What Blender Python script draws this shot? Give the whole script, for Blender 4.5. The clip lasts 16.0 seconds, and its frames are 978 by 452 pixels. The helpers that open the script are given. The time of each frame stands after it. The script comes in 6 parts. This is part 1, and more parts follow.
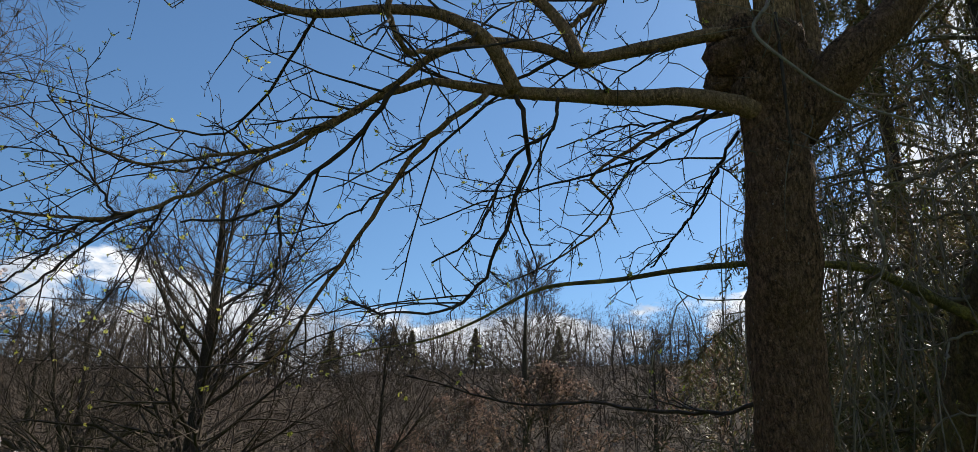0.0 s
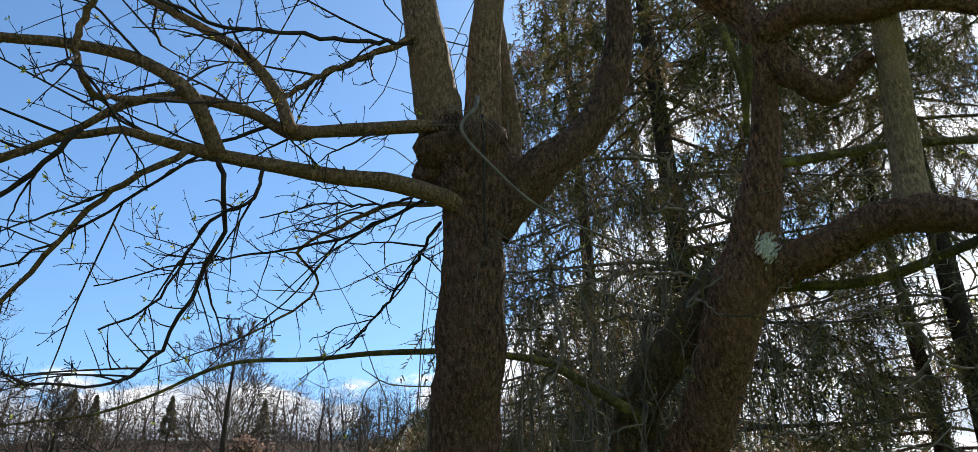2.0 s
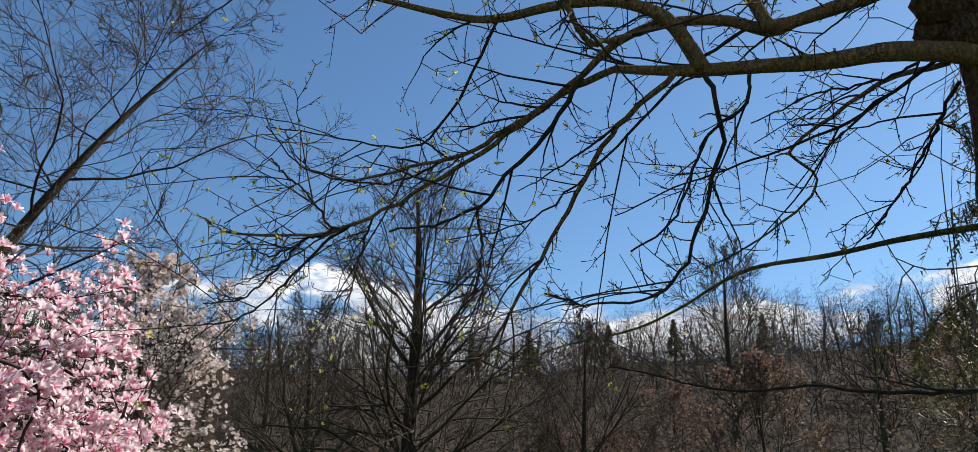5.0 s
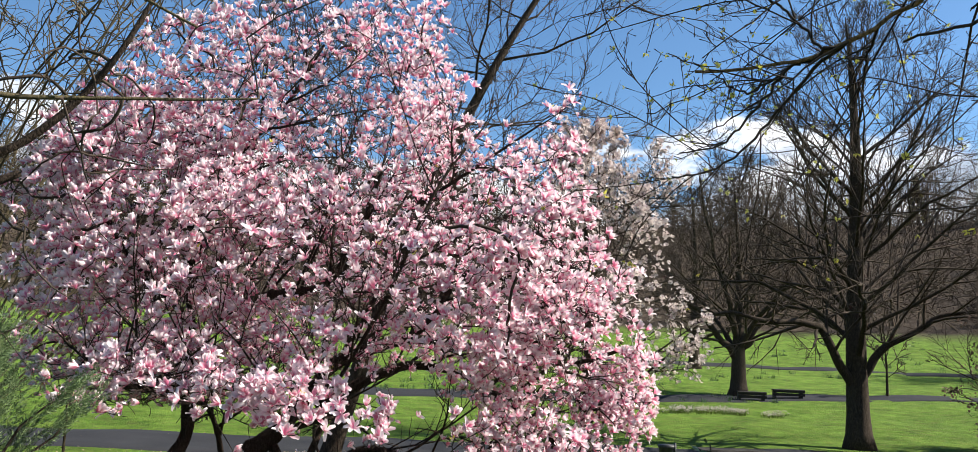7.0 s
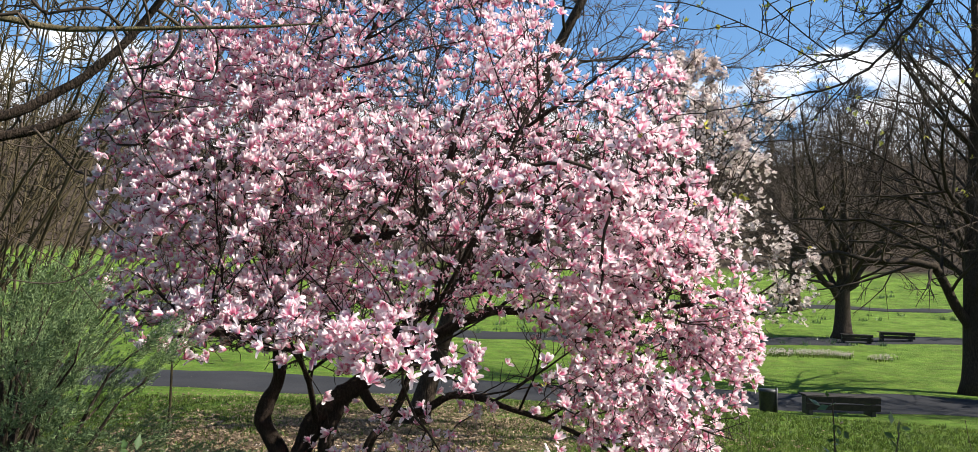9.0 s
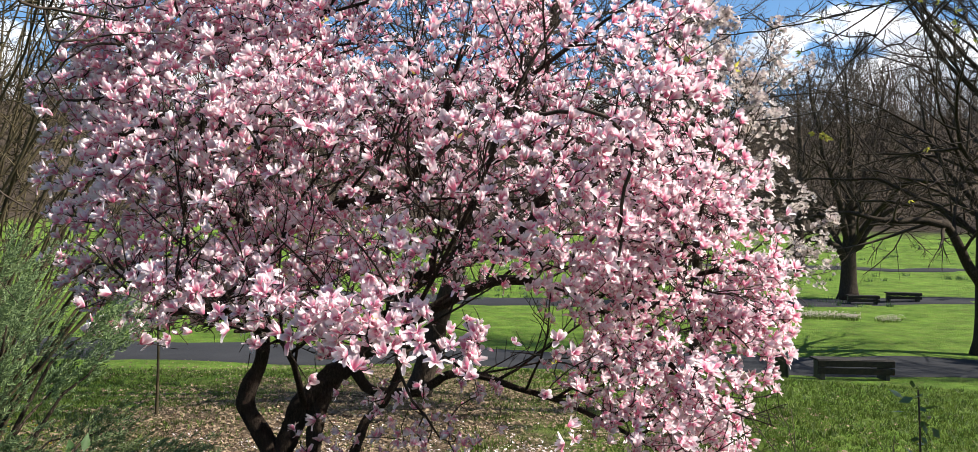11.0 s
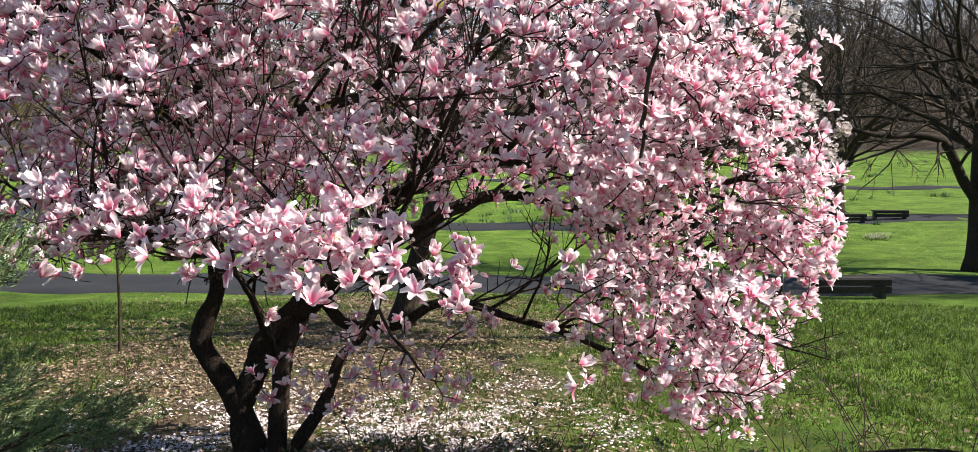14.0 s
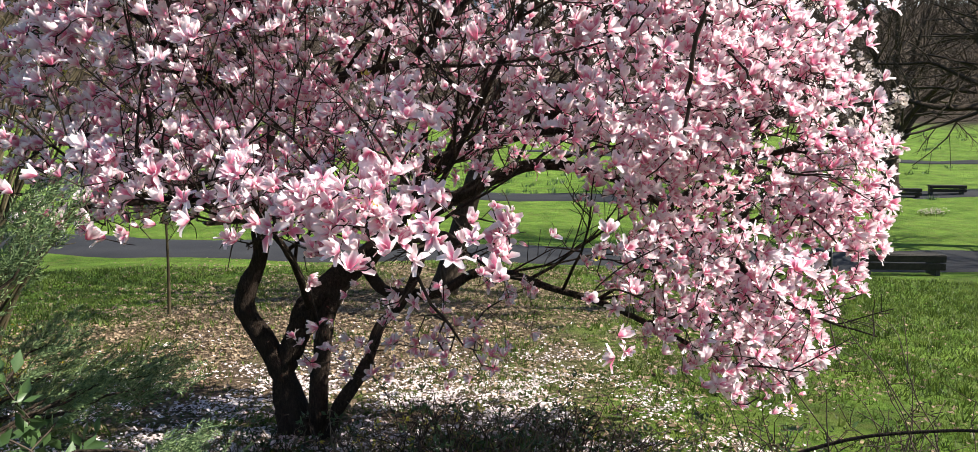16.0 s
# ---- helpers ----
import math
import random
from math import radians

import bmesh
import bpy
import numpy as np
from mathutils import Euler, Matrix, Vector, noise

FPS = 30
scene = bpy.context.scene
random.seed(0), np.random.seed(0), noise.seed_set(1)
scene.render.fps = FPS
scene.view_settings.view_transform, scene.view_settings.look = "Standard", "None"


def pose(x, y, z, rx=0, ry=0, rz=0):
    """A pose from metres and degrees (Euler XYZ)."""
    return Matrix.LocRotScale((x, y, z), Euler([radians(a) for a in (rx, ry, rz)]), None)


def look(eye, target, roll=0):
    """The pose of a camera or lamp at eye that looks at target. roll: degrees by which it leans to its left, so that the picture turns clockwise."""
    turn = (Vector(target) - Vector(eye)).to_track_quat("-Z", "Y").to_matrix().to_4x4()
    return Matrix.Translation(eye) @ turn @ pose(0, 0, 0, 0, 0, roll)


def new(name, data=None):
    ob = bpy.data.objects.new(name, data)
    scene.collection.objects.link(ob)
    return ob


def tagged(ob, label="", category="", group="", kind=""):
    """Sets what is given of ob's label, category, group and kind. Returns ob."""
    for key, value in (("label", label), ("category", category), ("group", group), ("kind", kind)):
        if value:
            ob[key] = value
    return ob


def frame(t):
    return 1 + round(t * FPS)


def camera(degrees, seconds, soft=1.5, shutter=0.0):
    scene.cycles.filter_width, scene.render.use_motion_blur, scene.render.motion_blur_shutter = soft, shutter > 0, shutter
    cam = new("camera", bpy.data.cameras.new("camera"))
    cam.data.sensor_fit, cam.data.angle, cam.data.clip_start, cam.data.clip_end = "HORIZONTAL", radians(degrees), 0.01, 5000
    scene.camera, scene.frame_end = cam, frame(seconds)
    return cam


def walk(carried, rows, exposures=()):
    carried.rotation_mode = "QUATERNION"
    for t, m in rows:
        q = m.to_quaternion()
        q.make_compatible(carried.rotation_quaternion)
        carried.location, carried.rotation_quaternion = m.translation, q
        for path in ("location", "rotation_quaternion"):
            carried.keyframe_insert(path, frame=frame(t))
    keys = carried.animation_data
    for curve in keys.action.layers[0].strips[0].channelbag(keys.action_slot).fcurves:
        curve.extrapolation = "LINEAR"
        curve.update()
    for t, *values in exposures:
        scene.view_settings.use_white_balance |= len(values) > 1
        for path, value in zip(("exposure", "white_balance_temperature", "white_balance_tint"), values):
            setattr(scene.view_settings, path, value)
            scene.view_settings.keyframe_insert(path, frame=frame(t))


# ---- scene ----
cam = camera(62.3, 16.0, soft=0.7)
PATH = [
    (0, (-0.005, -0.026, 1.6), (-0.012, 1.856, 2.275), 0.5),
    (0.5, (0.019, -0.036, 1.612), (0.162, 1.818, 2.35), -0.0),
    (1, (0.051, -0.01, 1.636), (0.355, 1.807, 2.414), -0.6),
    (1.5, (0.075, -0.015, 1.636), (0.561, 1.748, 2.447), -1.1),
    (2, (0.085, -0.008, 1.642), (0.727, 1.693, 2.475), -1.8),
    (2.5, (0.095, -0.007, 1.645), (0.775, 1.67, 2.496), -2.1),
    (3, (0.073, 0.0, 1.655), (0.606, 1.726, 2.514), -1.3),
    (3.5, (0.049, -0.001, 1.647), (0.364, 1.78, 2.499), -0.3),
    (4, (0.033, -0.008, 1.636), (0.104, 1.815, 2.456), 0.1),
    (4.5, (-0.009, -0.024, 1.613), (-0.196, 1.817, 2.372), -0.2),
    (5, (-0.037, -0.044, 1.58), (-0.499, 1.786, 2.243), 0.3),
    (5.2, (-0.056, -0.018, 1.581), (-0.629, 1.796, 2.197), 0.3),
    (7.3, (-0.443, 0.227, 1.623), (-1.856, 1.618, 1.889), 1.8),
    (7.5, (-0.446, 0.264, 1.611), (-1.879, 1.637, 1.857), 1.4),
    (8, (-0.476, 0.279, 1.599), (-1.951, 1.616, 1.796), 1.5),
    (8.2, (-0.495, 0.288, 1.607), (-1.988, 1.607, 1.786), 1.7),
    (10.3, (-0.901, 0.585, 1.634), (-2.435, 1.861, 1.769), 1.5),
    (10.5, (-0.949, 0.614, 1.635), (-2.476, 1.902, 1.745), 1.2),
    (11, (-1.051, 0.743, 1.644), (-2.577, 2.035, 1.716), 0.9),
    (11.5, (-1.158, 0.812, 1.645), (-2.67, 2.119, 1.718), 0.6),
    (12, (-1.279, 0.878, 1.636), (-2.779, 2.199, 1.71), 0.2),
    (12.5, (-1.354, 1.0, 1.624), (-2.858, 2.317, 1.691), 0.1),
    (13, (-1.411, 1.127, 1.641), (-2.918, 2.441, 1.687), 0.2),
    (13.5, (-1.531, 1.183, 1.581), (-3.03, 2.506, 1.576), -0.0),
    (14, (-1.644, 1.199, 1.555), (-3.139, 2.523, 1.446), -0.1),
    (14.5, (-1.661, 1.24, 1.578), (-3.161, 2.549, 1.384), 0.2),
    (15, (-1.622, 1.261, 1.628), (-3.137, 2.549, 1.418), 0.4),
    (15.5, (-1.631, 1.251, 1.601), (-3.166, 2.517, 1.4), 0.4),
    (16, (-1.655, 1.231, 1.546), (-3.215, 2.469, 1.364), 0.4),
]
walk(cam, [(t, look(eye, target, roll)) for t, eye, target, roll in PATH],
     [(0, 0.82), (1.2, 0.95), (2.4, 1.39), (3.2, 1.30), (4, 1.0), (5, 0.85), (7.5, 1.22), (13.5, 1.24), (16, 1.38)])

# ---- world, sun and exposure ----
SUN_YAW, SUN_UP = 46.0, 41.0     # degrees east of the first view, and above the horizon
world = bpy.data.worlds.new("spring_sky")
scene.world = world
world.use_nodes = True
wt = world.node_tree
wt.nodes.clear()


def wnode(kind, **vals):
    n = wt.nodes.new(kind)
    for k, v in vals.items():
        if k in ("operation", "blend_type", "data_type", "noise_dimensions", "interpolation_type"):
            if k == "operation":
                n.operation = v
            elif k == "blend_type":
                n.blend_type = v
            elif k == "data_type":
                n.data_type = v
            elif k == "interpolation_type":
                n.interpolation_type = v
        else:
            n.inputs[k].default_value = v
    return n


sky = wt.nodes.new("ShaderNodeTexSky")
sky.sky_type = "NISHITA"
sky.sun_disc = False
sky.sun_elevation = radians(SUN_UP)
sky.sun_rotation = radians(SUN_YAW)
sky.altitude = 200
sky.air_density, sky.dust_density, sky.ozone_density = 1.0, 0.4, 2.0
tc = wt.nodes.new("ShaderNodeTexCoord")
sep = wt.nodes.new("ShaderNodeSeparateXYZ")
wt.links.new(tc.outputs["Generated"], sep.inputs[0])
flat = wt.nodes.new("ShaderNodeMapping")
flat.inputs["Scale"].default_value = (1.0, 1.0, 2.2)
flat.inputs["Location"].default_value = (0.36, 0.2, 0.1)
wt.links.new(tc.outputs["Generated"], flat.inputs[0])
puff = wnode("ShaderNodeTexNoise", Scale=4.2, Detail=8.0, Roughness=0.56)
wt.links.new(flat.outputs[0], puff.inputs["Vector"])
bank = wnode("ShaderNodeMapRange", **{"From Min": 0.19, "From Max": 0.36, "To Min": 0.13, "To Max": -0.32})
wt.links.new(sep.outputs["Z"], bank.inputs["Value"])
mass = wnode("ShaderNodeMath", operation="ADD")
wt.links.new(puff.outputs["Fac"], mass.inputs[0])
wt.links.new(bank.outputs[0], mass.inputs[1])
# thin bright cloud in the quarter of the sky where the sun stands
toward = wnode("ShaderNodeVectorMath", operation="DOT_PRODUCT")
toward.inputs[1].default_value = (math.sin(radians(59)), math.cos(radians(59)), 0.25)
wt.links.new(tc.outputs["Generated"], toward.inputs[0])
bright = wnode("ShaderNodeMapRange", **{"From Min": 0.74, "From Max": 0.92, "To Min": 0.0, "To Max": 0.42})
wt.links.new(toward.outputs["Value"], bright.inputs["Value"])
mass_2 = wnode("ShaderNodeMath", operation="ADD")
wt.links.new(mass.outputs[0], mass_2.inputs[0])
wt.links.new(bright.outputs[0], mass_2.inputs[1])
cover = wnode("ShaderNodeMapRange", interpolation_type="SMOOTHSTEP", **{"From Min": 0.525, "From Max": 0.585})
wt.links.new(mass_2.outputs[0], cover.inputs["Value"])
body = wnode("ShaderNodeTexNoise", Scale=11.0, Detail=7.0, Roughness=0.6)
wt.links.new(flat.outputs[0], body.inputs["Vector"])
tone = wt.nodes.new("ShaderNodeValToRGB")
tone.color_ramp.elements[0].position, tone.color_ramp.elements[0].color = 0.36, (4.2, 4.9, 6.0, 1)
tone.color_ramp.elements[1].position, tone.color_ramp.elements[1].color = 0.60, (9.4, 9.5, 9.7, 1)
wt.links.new(body.outputs["Fac"], tone.inputs[0])
deep = wnode("ShaderNodeMix", data_type="RGBA", blend_type="MULTIPLY")
deep.inputs[0].default_value = 1.0
deep.inputs[7].default_value = (0.75, 0.98, 1.12, 1)
wt.links.new(sky.outputs[0], deep.inputs[6])
veil = wnode("ShaderNodeMix", data_type="RGBA")
wt.links.new(cover.outputs[0], veil.inputs[0])
wt.links.new(deep.outputs[2], veil.inputs[6])
wt.links.new(tone.outputs[0], veil.inputs[7])
bg = wt.nodes.new("ShaderNodeBackground")
bg.inputs["Strength"].default_value = 0.066
wt.links.new(veil.outputs[2], bg.inputs["Color"])
wout = wt.nodes.new("ShaderNodeOutputWorld")
wt.links.new(bg.outputs[0], wout.inputs[0])

sun_data = bpy.data.lights.new("sun", "SUN")
sun_data.energy, sun_data.angle, sun_data.color = 5.0, radians(0.53), (1.0, 0.94, 0.84)
sun = new("sun", sun_data)
sun_way = Vector((math.sin(radians(SUN_YAW)) * math.cos(radians(SUN_UP)), math.cos(radians(SUN_YAW)) * math.cos(radians(SUN_UP)), math.sin(radians(SUN_UP))))
sun.matrix_world = look(sun_way * 60, (0, 0, 0))


# ---- materials ----
class Mat:
    """A node material with short ways to add nodes."""

    def __init__(self, name, rough=0.8, spec=0.3):
        self.m = bpy.data.materials.new(name)
        self.m.use_nodes = True
        self.t = self.m.node_tree
        self.b = self.t.nodes["Principled BSDF"]
        self.out = self.t.nodes["Material Output"]
        self.b.inputs["Roughness"].default_value = rough
        self.b.inputs["Specular IOR Level"].default_value = spec
        co = self.t.nodes.new("ShaderNodeTexCoord")
        self.co = co.outputs["Object"]
        self.uv = co.outputs["UV"]

    def link(self, a, b):
        self.t.links.new(a, b)

    def scaled(self, s):
        n = self.t.nodes.new("ShaderNodeMapping")
        n.inputs["Scale"].default_value = s
        self.link(self.co, n.inputs[0])
        return n.outputs[0]

    def noise(self, scale, detail=4.0, rough=0.55, vec=None):
        n = self.t.nodes.new("ShaderNodeTexNoise")
        n.inputs["Scale"].default_value, n.inputs["Detail"].default_value, n.inputs["Roughness"].default_value = scale, detail, rough
        self.link(vec or self.co, n.inputs["Vector"])
        return n.outputs["Fac"]

    def voronoi(self, scale, vec=None):
        n = self.t.nodes.new("ShaderNodeTexVoronoi")
        n.feature = "DISTANCE_TO_EDGE"
        n.inputs["Scale"].default_value = scale
        self.link(vec or self.co, n.inputs["Vector"])
        return n.outputs["Distance"]

    def ramp(self, fac, stops):
        n = self.t.nodes.new("ShaderNodeValToRGB")
        e = n.color_ramp.elements
        while len(e) < len(stops):
            e.new(0.5)
        for el, (p, c) in zip(e, stops):
            el.position, el.color = p, (*c, 1) if len(c) == 3 else c
        self.link(fac, n.inputs[0])
        return n.outputs[0]

    def span(self, fac, lo, hi, a=0.0, b=1.0):
        n = self.t.nodes.new("ShaderNodeMapRange")
        n.inputs["From Min"].default_value, n.inputs["From Max"].default_value = lo, hi
        n.inputs["To Min"].default_value, n.inputs["To Max"].default_value = a, b
        self.link(fac, n.inputs["Value"])
        return n.outputs[0]

    def mix(self, fac, a, b, mode="MIX"):
        n = self.t.nodes.new("ShaderNodeMix")
        n.data_type, n.blend_type = "RGBA", mode
        for v, i in ((fac, 0), (a, 6), (b, 7)):
            if isinstance(v, (int, float)):
                n.inputs[i].default_value = v
            elif isinstance(v, tuple):
                n.inputs[i].default_value = (*v, 1)
            else:
                self.link(v, n.inputs[i])
        return n.outputs[2]

    def math(self, op, a, b=0.0):
        n = self.t.nodes.new("ShaderNodeMath")
        n.operation = op
        for v, i in ((a, 0), (b, 1)):
            if isinstance(v, (int, float)):
                n.inputs[i].default_value = v
            else:
                self.link(v, n.inputs[i])
        return n.outputs[0]

    def random(self, island=True):
        if island:
            return self.t.nodes.new("ShaderNodeNewGeometry").outputs["Random Per Island"]
        return self.t.nodes.new("ShaderNodeObjectInfo").outputs["Random"]

    def color(self, c):
        if isinstance(c, tuple):
            self.b.inputs["Base Color"].default_value = (*c, 1)
        else:
            self.link(c, self.b.inputs["Base Color"])

    def bump(self, h, dist=0.01, strength=0.6):
        n = self.t.nodes.new("ShaderNodeBump")
        n.inputs["Distance"].default_value, n.inputs["Strength"].default_value = dist, strength
        self.link(h, n.inputs["Height"])
        self.link(n.outputs[0], self.b.inputs["Normal"])

    def thin(self, c, share):
        """Lets part of the light through, as leaves and petals do."""
        n = self.t.nodes.new("ShaderNodeBsdfTranslucent")
        self.link(c, n.inputs["Color"])
        k = self.t.nodes.new("ShaderNodeMixShader")
        k.inputs[0].default_value = share
        self.link(self.b.outputs[0], k.inputs[1])
        self.link(n.outputs[0], k.inputs[2])
        self.link(k.outputs[0], self.out.inputs["Surface"])


def bark_material(name, dark, light, moss=None, moss_at=0.6, scale=1.0, depth=0.012, flakes=None):
    """Ridged, flaking bark. The ridges run up the stem."""
    m = Mat(name, 0.92, 0.12)
    long = m.scaled((26 * scale, 26 * scale, 10 * scale))
    ridges = m.noise(2.2, 9, 0.72, long)
    plates = m.span(m.voronoi(1.5, m.scaled((30 * scale, 30 * scale, 14 * scale))), 0.0, 0.16)
    fine = m.noise(120 * scale, 5, 0.7)
    big = m.noise(4.0 * scale, 4)
    h = m.math("ADD", m.math("MULTIPLY", ridges, 0.9), m.math("ADD", m.math("MULTIPLY", plates, 0.25), m.math("MULTIPLY", fine, 0.35)))
    c = m.ramp(m.math("ADD", m.math("MULTIPLY", ridges, 0.7), m.math("MULTIPLY", fine, 0.3)), [(0.40, dark), (0.50, tuple((a + b) / 2.5 for a, b in zip(dark, light))), (0.60, light)])
    c = m.mix(m.span(plates, 0.0, 0.5, 0.35, 0.0), c, tuple(v * 0.3 for v in dark))
    c = m.mix(m.span(big, 0.40, 0.68, 0.0, 0.55), c, tuple(v * 0.55 for v in light))
    if moss:
        patch = m.math("ADD", m.math("MULTIPLY", m.noise(6.5 * scale, 5), 0.7), m.math("MULTIPLY", m.noise(55 * scale, 4), 0.3))
        c = m.mix(m.span(patch, moss_at - 0.04, moss_at + 0.08), c, moss)
    if flakes:
        spots = m.noise(38 * scale, 3, 0.6)
        c = m.mix(m.span(spots, 0.69, 0.73), c, flakes)
    m.color(c)
    m.bump(h, depth, 1.0)
    return m.m


BARK_MAPLE = bark_material("maple_bark", (0.032, 0.018, 0.012), (0.40, 0.222, 0.130), (0.15, 0.11, 0.034), 0.69, 1.4, 0.032, (0.40, 0.33, 0.27))
BARK_SMOOTH = bark_material("young_maple_bark", (0.070, 0.043, 0.026), (0.46, 0.280, 0.155), (0.16, 0.112, 0.046), 0.64, 1.6, 0.010)
BARK_OLD = bark_material("old_reddish_bark", (0.050, 0.026, 0.016), (0.58, 0.305, 0.170), (0.15, 0.12, 0.036), 0.70, 1.1, 0.045, (0.42, 0.36, 0.30))
BARK_MOSSY = bark_material("mossy_bark", (0.060, 0.040, 0.023), (0.27, 0.18, 0.095), (0.19, 0.145, 0.050), 0.55, 1.0, 0.03)
BARK_LICHEN = bark_material("lichen_covered_wood", (0.075, 0.060, 0.028), (0.20, 0.165, 0.075), (0.27, 0.22, 0.065), 0.53, 2.0, 0.008)
BARK_OLIVE = bark_material("olive_grey_bark", (0.050, 0.042, 0.026), (0.20, 0.165, 0.095), (0.19, 0.16, 0.055), 0.62, 2.0, 0.006)
BARK_TAN = bark_material("tan_bark", (0.13, 0.085, 0.048), (0.55, 0.37, 0.20), (0.22, 0.17, 0.05), 0.62, 1.4, 0.010)
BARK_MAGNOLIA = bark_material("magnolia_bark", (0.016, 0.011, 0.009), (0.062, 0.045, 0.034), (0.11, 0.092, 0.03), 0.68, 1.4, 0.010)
BARK_FAR = bark_material("grey_brown_bark", (0.026, 0.020, 0.015), (0.085, 0.064, 0.048), (0.10, 0.10, 0.04), 0.70, 0.5, 0.02)


def plain_material(name, a, b, scale, rough=0.85, spec=0.2, islands=0.0):
    m = Mat(name, rough, spec)
    c = m.ramp(m.noise(scale, 5), [(0.3, a), (0.7, b)])
    if islands:
        c = m.mix(m.span(m.random(), 0, 1, 0, islands), c, tuple(v * 0.4 for v in a))
    m.color(c)
    m.bump(m.noise(scale * 4, 3), 0.002, 0.4)
    return m.m


TWIG_MAPLE = plain_material("maple_twig_bark", (0.028, 0.019, 0.015), (0.085, 0.058, 0.042), 30, 0.75, 0.25, 0.5)
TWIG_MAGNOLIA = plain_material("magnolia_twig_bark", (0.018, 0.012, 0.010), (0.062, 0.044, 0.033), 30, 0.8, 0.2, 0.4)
TWIG_FAR = plain_material("distant_twigs", (0.040, 0.030, 0.024), (0.104, 0.080, 0.062), 2, 0.9, 0.1, 0.4)
TWIG_WOODS = plain_material("hillside_twigs", (0.050, 0.039, 0.031), (0.135, 0.105, 0.080), 0.12, 0.95, 0.05, 0.5)
TWIG_OLIVE = plain_material("olive_brown_twigs", (0.040, 0.032, 0.017), (0.115, 0.092, 0.050), 4, 0.85, 0.2, 0.5)
TWIG_DRY = plain_material("dry_pale_stems", (0.11, 0.085, 0.06), (0.32, 0.26, 0.19), 12, 0.85, 0.2, 0.5)
TWIG_CONIFER = plain_material("dead_conifer_twigs", (0.08, 0.062, 0.045), (0.22, 0.18, 0.13), 20, 0.9, 0.1, 0.5)
TWIG_SHRUB = plain_material("reddish_shrub_twigs", (0.042, 0.029, 0.022), (0.110, 0.076, 0.058), 2, 0.9, 0.1, 0.4)
WOOD_DARK = plain_material("weathered_dark_wood", (0.011, 0.009, 0.007), (0.030, 0.024, 0.019), 14, 0.7, 0.3)
METAL_DARK = plain_material("dark_painted_metal", (0.016, 0.017, 0.018), (0.035, 0.036, 0.037), 20, 0.5, 0.4)
VINE_PALE = plain_material("pale_vine_bark", (0.15, 0.12, 0.095), (0.27, 0.23, 0.19), 25, 0.8, 0.2)
LICHEN = plain_material("white_lichen", (0.58, 0.55, 0.47), (0.80, 0.77, 0.68), 60, 0.95, 0.05)


def leaf_material(name, a, b, share=0.35, rough=0.55, spec=0.3, scale=25, deep=0.35):
    m = Mat(name, rough, spec)
    c = m.mix(m.random(), a, b)
    c = m.mix(m.span(m.noise(scale, 3), 0.3, 0.7, 0, deep), c, tuple(v * 0.55 for v in a))
    m.color(c)
    m.thin(c, share)
    return m.m


LEAF_YOUNG = leaf_material("young_maple_leaf", (0.55, 0.52, 0.07), (0.72, 0.66, 0.16), 0.55)
NEEDLE = leaf_material("spruce_needles", (0.050, 0.048, 0.023), (0.215, 0.188, 0.075), 0.2, 0.6, 0.25, 6)
NEEDLE_DRY = leaf_material("brown_spruce_needles", (0.12, 0.08, 0.05), (0.29, 0.20, 0.12), 0.2, 0.7, 0.2, 6)
JUNIPER = leaf_material("juniper_scales", (0.045, 0.085, 0.038), (0.27, 0.36, 0.16), 0.15, 0.6, 0.2, 4)
GRASS = leaf_material("grass_blades", (0.045, 0.085, 0.012), (0.205, 0.275, 0.052), 0.35, 0.5, 0.3, 3.2, 0.9)
LEAF_DARK = leaf_material("glossy_evergreen_leaf", (0.035, 0.075, 0.030), (0.10, 0.17, 0.055), 0.2, 0.3, 0.5, 20)
BUD_DARK = leaf_material("dark_dried_bud", (0.012, 0.012, 0.010), (0.045, 0.045, 0.030), 0.1, 0.7, 0.2, 20)
LEAF_DRY = leaf_material("dry_brown_leaf", (0.12, 0.078, 0.060), (0.28, 0.185, 0.145), 0.35, 0.7, 0.2, 10)
LEAF_LITTER = leaf_material("fallen_brown_leaf", (0.11, 0.075, 0.048), (0.40, 0.30, 0.20), 0.15, 0.8, 0.2, 20)
FORSYTHIA = leaf_material("yellow_blossom", (0.75, 0.50, 0.03), (0.85, 0.62, 0.06), 0.4, 0.6, 0.2, 20)
BLOSSOM_WHITE = leaf_material("white_blossom", (0.56, 0.45, 0.44), (0.80, 0.72, 0.69), 0.4, 0.6, 0.2, 20)


